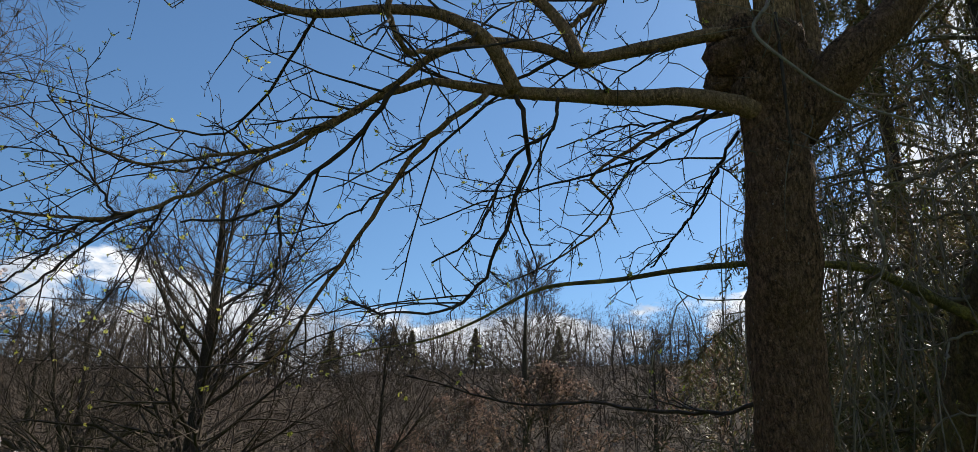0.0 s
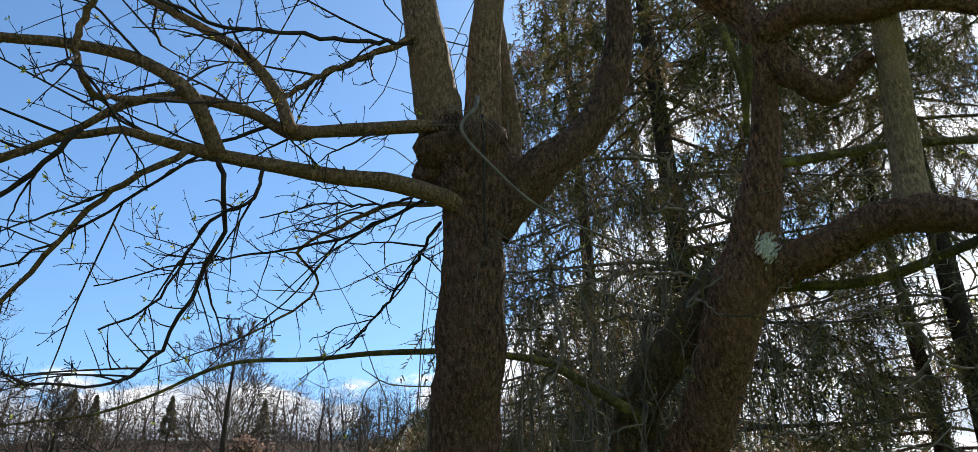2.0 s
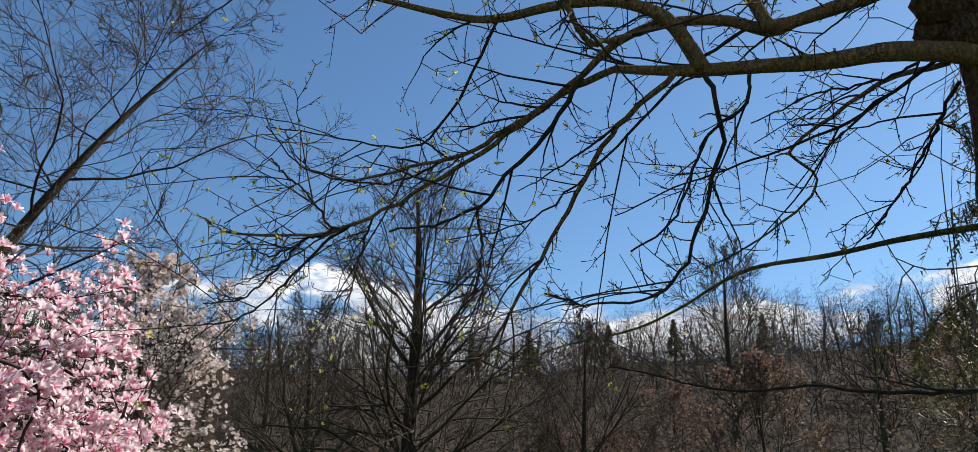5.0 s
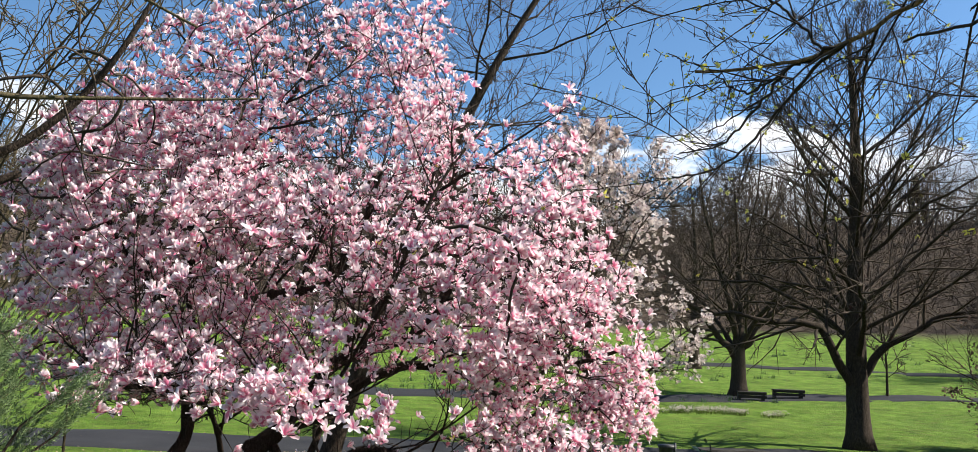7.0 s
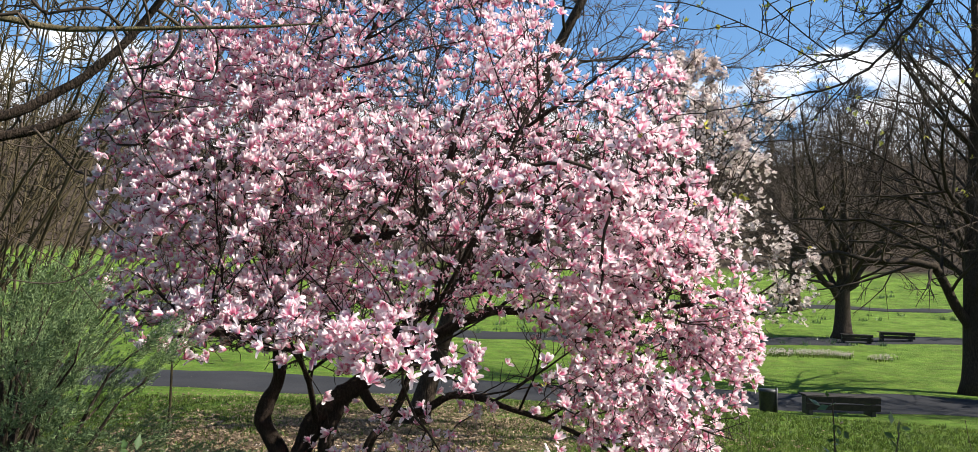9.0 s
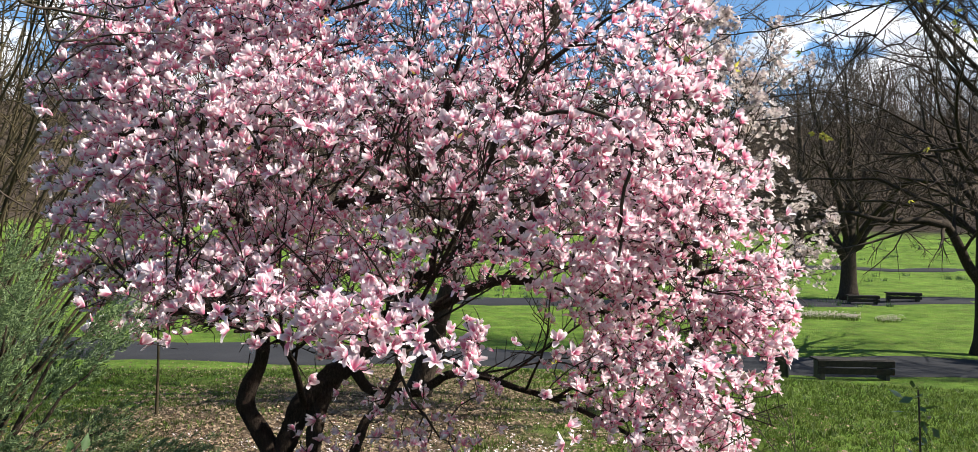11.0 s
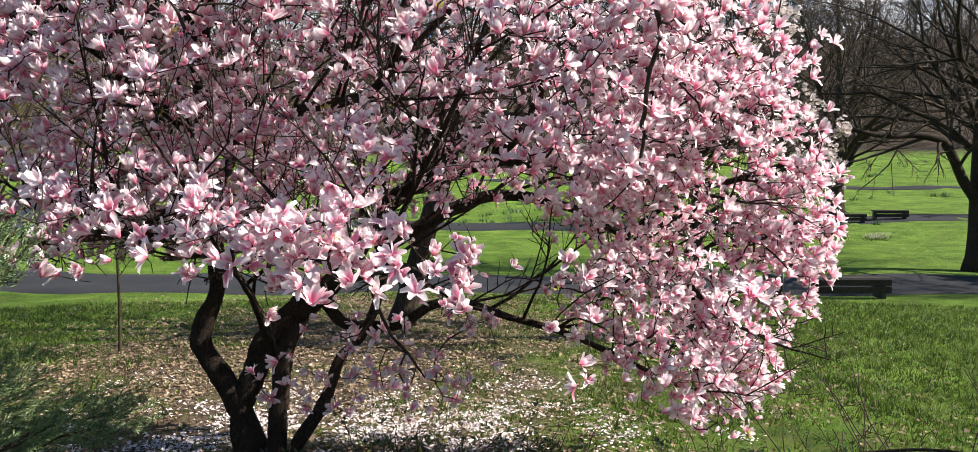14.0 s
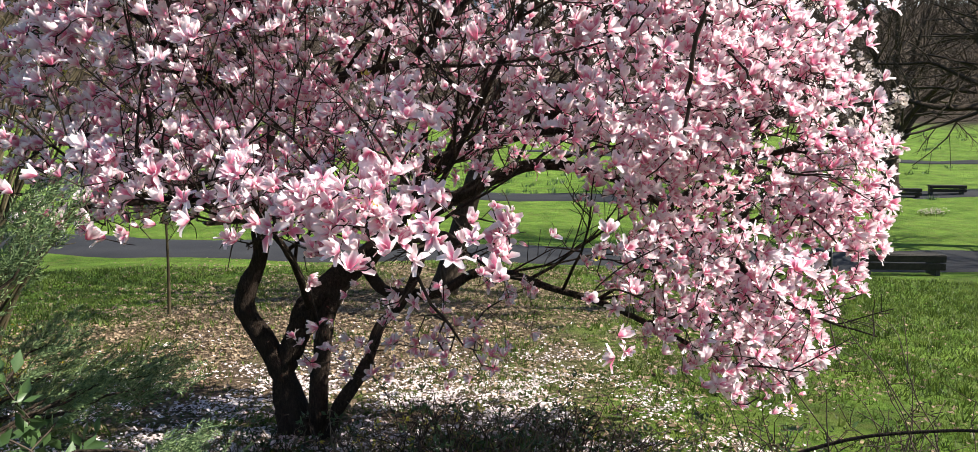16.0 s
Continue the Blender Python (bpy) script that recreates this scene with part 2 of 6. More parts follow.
def petal_material(name, root, edge, share):
    """Pink at the petal's root and along its rib, paling to the tip."""
    m = Mat(name, 0.5, 0.25)
    s = m.t.nodes.new("ShaderNodeSeparateXYZ")
    m.link(m.uv, s.inputs[0])
    up = m.math("ADD", s.outputs["Y"], m.math("MULTIPLY", m.math("SUBTRACT", m.noise(38, 3), 0.5), 0.35))
    rib = m.math("MULTIPLY", m.math("ABSOLUTE", m.math("SUBTRACT", s.outputs["X"], 0.5)), 0.5)
    hue = m.math("ADD", up, m.math("ADD", rib, m.span(m.random(), 0, 1, -0.58, 0.34)))
    c = m.ramp(hue, [(0.05, root), (0.42, tuple((a + 2 * b) / 3 for a, b in zip(root, edge))), (0.85, edge)])
    m.color(c)
    m.thin(c, share)
    return m.m


PETAL = petal_material("magnolia_petal", (0.70, 0.21, 0.345), (0.90, 0.81, 0.84), 0.45)
PETAL_FALLEN = leaf_material("fallen_petal", (0.66, 0.54, 0.53), (0.90, 0.84, 0.83), 0.2, 0.6, 0.2, 60)

# ---- mesh tools ----
def mesh_of(name, verts, quads, tris, material, uv=None, smooth=True):
    """One mesh from arrays of corners, four-sided and three-sided faces. uv: a pair for each corner."""
    me = bpy.data.meshes.new(name)
    quads = np.asarray(quads, dtype=np.int32).reshape(-1, 4)
    tris = np.asarray(tris, dtype=np.int32).reshape(-1, 3)
    loops = np.concatenate([quads.ravel(), tris.ravel()])
    me.vertices.add(len(verts))
    me.vertices.foreach_set("co", np.asarray(verts, dtype=np.float32).ravel())
    me.loops.add(len(loops))
    me.loops.foreach_set("vertex_index", loops)
    me.polygons.add(len(quads) + len(tris))
    me.polygons.foreach_set("loop_start", np.concatenate([np.arange(len(quads)) * 4, len(quads) * 4 + np.arange(len(tris)) * 3]).astype(np.int32))
    me.polygons.foreach_set("use_smooth", np.full(len(quads) + len(tris), smooth))
    if uv is not None:
        layer = me.uv_layers.new(name="UVMap")
        layer.data.foreach_set("uv", np.asarray(uv, dtype=np.float32)[loops].ravel())
    me.update(calc_edges=True)
    me.materials.append(material)
    return me


def unit(v):
    return v / np.maximum(np.linalg.norm(v, axis=-1, keepdims=True), 1e-9)


def tube_arrays(lines):
    """Corners and faces of round rods. lines: (points, radii, sides)."""
    groups = {}
    for pts, rad, sides in lines:
        groups.setdefault((len(pts), sides), []).append((pts, rad))
    V, Q, T, base = [], [], [], 0
    for (n, k), items in groups.items():
        p = np.array([i[0] for i in items], dtype=float)
        r = np.array([i[1] for i in items], dtype=float)
        tan = np.empty_like(p)
        tan[:, 1:-1] = p[:, 2:] - p[:, :-2]
        tan[:, 0], tan[:, -1] = p[:, 1] - p[:, 0], p[:, -1] - p[:, -2]
        tan = unit(tan)
        mean = unit(p[:, -1] - p[:, 0])
        ref = np.where(np.abs(mean[:, 2:3]) < 0.8, np.array([[0.0, 0, 1]]), np.array([[1.0, 0, 0]]))
        ref = unit(np.cross(mean, ref))[:, None, :] * np.ones((1, n, 1))
        a = unit(ref - (ref * tan).sum(-1, keepdims=True) * tan)
        b = np.cross(tan, a)
        ang = np.arange(k) * 2 * math.pi / k
        ring = p[:, :, None, :] + r[:, :, None, None] * (np.cos(ang)[None, None, :, None] * a[:, :, None, :] + np.sin(ang)[None, None, :, None] * b[:, :, None, :])
        m = len(items)
        idx = base + np.arange(m * n * k).reshape(m, n, k)
        nxt = np.roll(idx, -1, axis=2)
        Q.append(np.stack([idx[:, :-1], nxt[:, :-1], nxt[:, 1:], idx[:, 1:]], -1).reshape(-1, 4))
        V.append(ring.reshape(-1, 3))
        base += m * n * k
        if k == 3:
            T.append(idx[:, -1].reshape(-1, 3))
        elif k == 4:
            Q.append(idx[:, -1].reshape(-1, 4))
        else:
            for j in range(1, k - 1):
                T.append(np.stack([idx[:, -1, 0], idx[:, -1, j], idx[:, -1, j + 1]], -1))
                T.append(np.stack([idx[:, 0, 0], idx[:, 0, j + 1], idx[:, 0, j]], -1))
    return np.concatenate(V), np.concatenate(Q), (np.concatenate(T) if T else np.zeros((0, 3), int))


def curve_through(ctrl, n):
    """n points on a smooth line through the control points (Catmull-Rom)."""
    c = np.array(ctrl, dtype=float)
    c = np.vstack([2 * c[0] - c[1], c, 2 * c[-1] - c[-2]])
    s = np.linspace(0, len(c) - 3 - 1e-6, n)
    i = s.astype(int)
    t = (s - i)[:, None]
    p0, p1, p2, p3 = c[i], c[i + 1], c[i + 2], c[i + 3]
    return 0.5 * (2 * p1 + (p2 - p0) * t + (2 * p0 - 5 * p1 + 4 * p2 - p3) * t ** 2 + (3 * p1 - p0 - 3 * p2 + p3) * t ** 3)


def turns(axis, spin):
    """Rotation matrices that take +z to each axis, after a spin about +z."""
    z = unit(np.asarray(axis, dtype=float))
    h = np.where(np.abs(z[:, 2:3]) < 0.9, np.array([[0.0, 0, 1]]), np.array([[1.0, 0, 0]]))
    x = unit(np.cross(h, z))
    y = np.cross(z, x)
    c, s = np.cos(spin)[:, None], np.sin(spin)[:, None]
    return np.stack([x * c + y * s, y * c - x * s, z], -1)


def scatter_arrays(base_v, base_f, where, rot, size):
    """Copies of one small shape, laid out as one set of arrays."""
    base_v, base_f = np.asarray(base_v, float), np.asarray(base_f, int)
    v = np.einsum("mij,vj->mvi", rot, base_v) * np.asarray(size)[:, None, None] + np.asarray(where)[:, None, :]
    f = base_f[None] + (np.arange(len(where)) * len(base_v))[:, None, None]
    return v.reshape(-1, 3), f.reshape(-1, base_f.shape[1])


def joined(sets):
    """Joins (corners, quads, tris) sets."""
    V, Q, T, base = [], [], [], 0
    for v, q, t in sets:
        V.append(v)
        Q.append(np.asarray(q, int).reshape(-1, 4) + base)
        T.append(np.asarray(t, int).reshape(-1, 3) + base)
        base += len(v)
    return np.concatenate(V), np.concatenate(Q), np.concatenate(T)


def thing(name, at, label, category, group=""):
    """An Empty at the base of a thing."""
    ob = new(name)
    ob.empty_display_size = 0.1
    ob.location = at
    return tagged(ob, label, category, group)


def under(ob, parent, label="", kind=""):
    """Makes ob a part of parent, where it stands."""
    ob.parent = parent
    p, up = Vector(parent.location), parent.parent
    while up:
        p += up.location
        up = up.parent
    ob.matrix_parent_inverse = Matrix.Translation(-p)
    return tagged(ob, label, kind=kind)


def rods(name, lines, material, parent, label="", kind=""):
    """One part made of round rods, in world places."""
    v, q, t = tube_arrays(lines)
    return under(new(name, mesh_of(name, v, q, t, material)), parent, label, kind)


def rough_rod(name, ctrl, r0, r1, material, parent, n=28, sides=18, lumps=0.1, label="", power=1.0, seed=0.0, swell=()):
    """A limb with an uneven, knotted outline. swell: (share of the length, how much wider, how wide a stretch)."""
    p = curve_through(ctrl, n)
    s = np.linspace(0, 1, n)
    r = r0 + (r1 - r0) * s ** power
    for at, more, wide in swell:
        r = r * (1 + more * np.exp(-((s - at) / wide) ** 2))
    v, q, t = tube_arrays([(p, r, sides)])
    centre = np.repeat(p, sides, axis=0)
    big = np.array([noise.noise(Vector(x) * 7 + Vector((seed, 0, 0))) + 0.6 * noise.noise(Vector(x) * 19 + Vector((0, seed, 0))) + 0.35 * noise.noise(Vector((x[0] * 52, x[1] * 52, x[2] * 24))) + 0.22 * noise.noise(Vector((x[0] * 110, x[1] * 110, x[2] * 60))) for x in v])
    v = centre + (v - centre) * (1 + lumps * big)[:, None]
    return under(new(name, mesh_of(name, v, q, t, material)), parent, label)


class Growth:
    """Branches that reach out to points in the air, each from the nearest wood."""

    def __init__(self, seed):
        self.rng = np.random.default_rng(seed)
        self.p, self.way, self.par, self.n = np.zeros((60000, 3)), np.zeros((60000, 3)), np.full(60000, -1), 0
        self.lines = []

    def wood(self, pts, parent=-1):
        """Adds the nodes of an existing limb."""
        i0 = self.n
        d = unit(np.gradient(pts, axis=0))
        for j, x in enumerate(pts):
            self.p[self.n], self.way[self.n] = x, d[j]
            self.par[self.n] = self.n - 1 if j else parent
            self.n += 1
        return i0

    def reach(self, goals, steps=4, lead=0.3, wild=0.08, sag=0.0):
        rng = self.rng
        seed = self.p[:self.n].copy()
        far = np.array([((seed - g) ** 2).sum(1).min() for g in goals])
        for g in goals[np.argsort(far)]:
            k = int(((self.p[:self.n] - g) ** 2).sum(1).argmin())
            a, gap = self.p[k].copy(), g - self.p[k]
            long = np.linalg.norm(gap)
            if long < 1e-3 or self.n > 59000:
                continue
            bow = self.way[k] * long * lead + rng.normal(0, wild * long, 3)
            s = np.linspace(0, 1, steps)[:, None]
            pts = a + gap * s + bow * (s * (1 - s)) * 2 + rng.normal(0, wild * long * 0.35, (steps, 3)) * (s * (1 - s)) * 3
            pts[:, 2] -= sag * long * (s * (1 - s))[:, 0] * 2
            first = self.n
            d = unit(np.diff(pts, axis=0))
            for j in range(1, steps):
                self.p[self.n], self.way[self.n] = pts[j], d[j - 1]
                self.par[self.n] = k if j == 1 else self.n - 1
                self.n += 1
            self.lines.append((k, first, self.n))

    def rods(self, tip=0.003, grow=0.45, sides=4, most=1.0):
        """The new branches as rods, thicker where they bear more."""
        load = np.zeros(self.n)
        for k, a, b in self.lines:
            load[b - 1] += 1
        for i in range(self.n - 1, -1, -1):
            if self.par[i] >= 0:
                load[self.par[i]] += load[i]
        out = []
        for k, a, b in self.lines:
            idx = np.arange(a, b)
            r = np.minimum(tip * np.maximum(load[idx], 1) ** grow, most)
            pts = np.vstack([self.p[k], self.p[idx]])
            rad = np.concatenate([[r[0] * 1.12], r])
            rad[-1] *= 0.7
            out.append((pts, rad, sides + (1 if rad[0] > tip * 3 else 0)))
        return out


def sprouts(rng, o, d, long, n, wild, up):
    """Batches of branches, n points each, that wander and bend towards up."""
    pts = [o]
    for i in range(n - 1):
        d = unit(d + rng.normal(0, wild, d.shape) + up)
        pts.append(pts[-1] + d * (long / (n - 1))[:, None])
    return np.stack(pts, 1)


def offshoots(rng, P, long, rad, kids, spread, ratio, up, inside, start=0.18):
    """Side branches of a batch: their feet, directions, lengths and radii, held inside the crown."""
    m, n = P.shape[:2]
    s = start + (0.98 - start) * (np.arange(kids)[None] + rng.random((m, kids))) / kids
    i = np.minimum((s * (n - 1)).astype(int), n - 2)
    w = (s * (n - 1) - i)[..., None]
    r = np.arange(m)[:, None]
    a, b = P[r, i], P[r, i + 1]
    o, along = a + (b - a) * w, unit(b - a)
    side = unit(np.cross(along, rng.normal(0, 1, o.shape)))
    ang = np.radians(rng.uniform(spread[0], spread[1], (m, kids, 1)))
    d = unit(along * np.cos(ang) + side * np.sin(ang) + np.array([0, 0, up]))
    L = long[:, None] * ratio * (1.2 - 0.62 * s) * rng.uniform(0.65, 1.2, (m, kids))
    R = (rad[:, None] * (1 - 0.72 * s)) * 0.62
    o, d, L, R = o.reshape(-1, 3), d.reshape(-1, 3), L.ravel(), R.ravel()
    for _ in range(4):
        L = np.where(inside(o + d * L[:, None]), L, L * 0.72)
    keep = inside(o + d * L[:, None]) | (rng.random(len(L)) < 0.15)
    return o[keep], d[keep], L[keep], R[keep]


# ---- the lie of the land ----
def land(x, y):
    """Height of the ground: level where the camera stands, a shallow dip with a park path, a lawn that rises to a wooded hill."""
    x, y = np.asarray(x, float), np.asarray(y, float)
    r = np.hypot(x + 1, y - 1)
    z = np.interp(r, [0, 3, 6, 10, 15, 20, 26, 34, 40, 46, 55, 65, 78, 95, 120, 160, 220, 400, 900],
                  [0, -0.02, -0.12, -0.34, -0.6, -0.82, -0.82, -0.55, -0.15, 0.25, 1.0, 2.2, 4.0, 8.0, 15, 25, 30, 32, 34])
    yaw = np.degrees(np.arctan2(-x, y + 1e-9))
    low = np.interp(yaw, [-75, -40, -15, 5, 14, 24], [0.15, 0.85, 1.22, 1.18, 1.06, 1.08])
    far = np.clip((r - 60) / 30, 0, 1)
    z = z * (1 - far * (1 - low))
    return z + 0.05 * np.sin(x * 0.9 + 1.3) * np.cos(y * 0.7) * np.clip(r / 12, 0.15, 1.5)


# ---- ground, paths ----
def make_ground():
    rings = np.concatenate([np.linspace(0.0, 16, 54), np.geomspace(16.6, 900, 60)])
    ang = np.linspace(0, 2 * math.pi, 180, endpoint=False)
    R, A = np.meshgrid(rings[1:], ang, indexing="ij")
    X, Y = -1 + R * np.cos(A), 1 + R * np.sin(A)
    v = np.stack([X, Y, land(X, Y)], -1).reshape(-1, 3)
    n, k = R.shape
    idx = np.arange(n * k).reshape(n, k)
    nx = np.roll(idx, -1, axis=1)
    q = np.stack([idx[:-1], idx[1:], nx[1:], nx[:-1]], -1).reshape(-1, 4)
    v = np.vstack([v, [[-1, 1, float(land(-1, 1))]]])
    t = np.stack([np.full(k, len(v) - 1), idx[0], nx[0]], -1)
    m = Mat("park_ground", 0.95, 0.1)
    sp = m.t.nodes.new("ShaderNodeSeparateXYZ")
    m.link(m.co, sp.inputs[0])
    x, y = sp.outputs["X"], sp.outputs["Y"]
    green = m.ramp(m.math("ADD", m.math("MULTIPLY", m.noise(0.9, 6, 0.75), 0.55), m.math("MULTIPLY", m.noise(45, 6, 0.8), 0.45)),
                   [(0.38, (0.034, 0.066, 0.010)), (0.50, (0.095, 0.175, 0.021)), (0.62, (0.185, 0.295, 0.045))])
    soil = m.ramp(m.noise(22, 6, 0.7), [(0.32, (0.040, 0.029, 0.020)), (0.50, (0.125, 0.088, 0.058)), (0.66, (0.30, 0.22, 0.145))])
    worn = m.math("ADD", m.math("MULTIPLY", m.noise(2.6, 5, 0.7), 0.6), m.math("MULTIPLY", m.noise(9, 4, 0.7), 0.4))
    green = m.mix(m.span(worn, 0.47, 0.64, 0.0, 0.45), green, m.mix(m.noise(40, 3), (0.12, 0.10, 0.035), (0.24, 0.20, 0.08)))
    ex, ey = m.math("ADD", x, 9.5), m.math("SUBTRACT", y, 5.8)
    dx = m.math("MULTIPLY", m.math("ADD", m.math("MULTIPLY", ex, 0.659), m.math("MULTIPLY", ey, 0.752)), 0.27)
    dy = m.math("MULTIPLY", m.math("ADD", m.math("MULTIPLY", ex, -0.752), m.math("MULTIPLY", ey, 0.659)), 0.125)
    bed = m.math("SQRT", m.math("ADD", m.math("MULTIPLY", dx, dx), m.math("MULTIPLY", dy, dy)))
    bed = m.math("ADD", bed, m.math("MULTIPLY", m.math("SUBTRACT", m.noise(1.3, 5, 0.65), 0.5), 1.5))
    c = m.mix(m.span(bed, 0.45, 0.95), soil, green)
    ox, oy = m.math("ADD", x, 1.0), m.math("SUBTRACT", y, 1.0)
    out = m.math("SQRT", m.math("ADD", m.math("MULTIPLY", ox, ox), m.math("MULTIPLY", oy, oy)))
    wood = m.ramp(m.noise(0.6, 6, 0.7), [(0.3, (0.030, 0.022, 0.016)), (0.7, (0.085, 0.064, 0.048))])
    c = m.mix(m.span(m.math("ADD", out, m.math("MULTIPLY", m.noise(0.09, 3), 10)), 79, 84), c, wood)
    m.color(c)
    m.bump(m.math("ADD", m.noise(30, 5, 0.7), m.noise(110, 3, 0.7)), 0.04, 1.0)
    me = mesh_of("ground", v, q, t, m.m)
    tagged(new("ground", me), "green spring lawn with a brown leaf-littered bed, rising to woods", "ground", kind="structure")


make_ground()


def make_path(name, ctrl, width, label):
    p = curve_through(ctrl, 60)
    d = unit(np.gradient(p, axis=0))
    side = np.stack([-d[:, 1], d[:, 0]], -1)
    cols = np.array([-0.5, -0.47, -0.25, 0, 0.25, 0.47, 0.5]) * width
    v = []
    for i in range(len(p)):
        for j, c in enumerate(cols):
            x, y = p[i, :2] + side[i] * c
            v.append((x, y, float(land(x, y)) + (-0.03 if j in (0, 6) else 0.035)))
    k = len(cols)
    idx = np.arange(len(v)).reshape(-1, k)
    q = np.stack([idx[:-1, :-1], idx[:-1, 1:], idx[1:, 1:], idx[1:, :-1]], -1).reshape(-1, 4)[:, ::-1]
    ob = new(name, mesh_of(name, v, q, [], ASPHALT))
    return tagged(ob, label, "path", kind="structure")


asphalt = Mat("worn_asphalt", 0.95, 0.08)
asphalt.color(asphalt.ramp(asphalt.math("ADD", asphalt.math("MULTIPLY", asphalt.noise(0.8, 4), 0.6), asphalt.math("MULTIPLY", asphalt.noise(60, 3), 0.4)),
                           [(0.3, (0.020, 0.021, 0.024)), (0.7, (0.040, 0.040, 0.043))]))
asphalt.bump(asphalt.noise(120, 2), 0.004, 0.5)
ASPHALT = asphalt.m
make_path("path", [(-60, -16, 0), (-36, -2, 0), (-20.8, 8.0, 0), (-10.6, 18.5, 0), (-7.4, 22.0, 0), (3, 31, 0), (16, 39, 0)], 3.5, "grey asphalt park path across the lawn")
make_path("path", [(-52, 12, 0), (-34, 20, 0), (-22.5, 30.5, 0), (-15.6, 39.3, 0), (-8, 46, 0), (6, 54, 0)], 2.2, "grey asphalt path crossing the far lawn")
make_path("path", [(-62, 36, 0), (-44, 42, 0), (-27, 51, 0), (-14, 55, 0), (8, 62, 0)], 1.8, "pale path climbing the rising lawn")


# ---- maple beside the camera ----
def leaf_cluster(rng, leaves=4):
    """A bud that has just opened: a few small pointed leaves."""
    v, f = [], []
    for i in range(leaves):
        a = i * 2 * math.pi / leaves + rng.uniform(-0.4, 0.4)
        lift, long, wide = rng.uniform(0.2, 1.2), rng.uniform(0.7, 1.2), rng.uniform(0.16, 0.3)
        d = np.array([math.cos(a) * math.cos(lift), math.sin(a) * math.cos(lift), math.sin(lift)])
        s = np.array([-math.sin(a), math.cos(a), 0.0])
        u = np.cross(d, s) * 0.12
        b = len(v)
        v += [d * 0.05, d * long * 0.5 + s * wide - u, d * long + u, d * long * 0.5 - s * wide - u]
        f.append([b, b + 1, b + 2, b + 3])
    return np.array(v), np.array(f)


def twig_spray(strands, rng, per_metre, long, up=0.45, spur=0.035, limit=None):
    """Opposite twigs and knuckled spurs along strands. Returns rods and the tips with their directions."""
    lines, tips = [], []
    for pts, rad in strands:
        seg = np.linalg.norm(np.diff(pts, axis=0), axis=1)
        count = max(1, int(seg.sum() * per_metre * rng.uniform(0.8, 1.2)))
        cum = np.concatenate([[0], np.cumsum(seg)])
        for s in rng.uniform(0.08, 1.0, count) * cum[-1]:
            i = min(np.searchsorted(cum, s) - 1, len(seg) - 1)
            a = pts[i] + (pts[i + 1] - pts[i]) * (s - cum[i]) / max(seg[i], 1e-6)
            along = unit(pts[i + 1] - pts[i])
            side = unit(np.cross(along, rng.normal(0, 1, 3)))
            d = unit(along * rng.uniform(0.3, 1.1) + side + np.array([0, 0, rng.uniform(-0.35, up)]))
            L = long * rng.uniform(0.25, 1.0) * (1.0 if rng.random() < 0.75 else 1.7)
            bend = rng.normal(0, 0.11, 3) + np.array([0, 0, rng.uniform(-0.1, 0.45)])
            k = np.linspace(0, 1, 5)[:, None]
            line = a + d * L * k + bend * L * k ** 2 * 0.7 + rng.normal(0, 0.014 * L, (5, 3)) * k
            r0 = min(0.0028, 0.55 * rad[min(i, len(rad) - 1)] + 0.0008)
            lines.append((line, np.linspace(r0, 0.0012, 5), 4))
            tips.append((line[-1], line[-1] - line[-2]))
            for j in range(1, 5):
                for _ in range(2):
                    if rng.random() < 0.62:
                        o = line[j]
                        w = unit(unit(line[j] - line[j - 1]) * 0.7 + unit(rng.normal(0, 1, 3)) + np.array([0, 0, 0.25]))
                        l2 = spur * rng.uniform(0.3, 1.5) * (1 if rng.random() < 0.8 else 2.6)
                        e = o + w * l2
                        lines.append((np.array([o, o + w * l2 * 0.55 + rng.normal(0, 0.002, 3), e]), np.array([0.0014, 0.0011, 0.0021]), 3))
                        tips.append((e, w * 0.001))
    return lines, tips


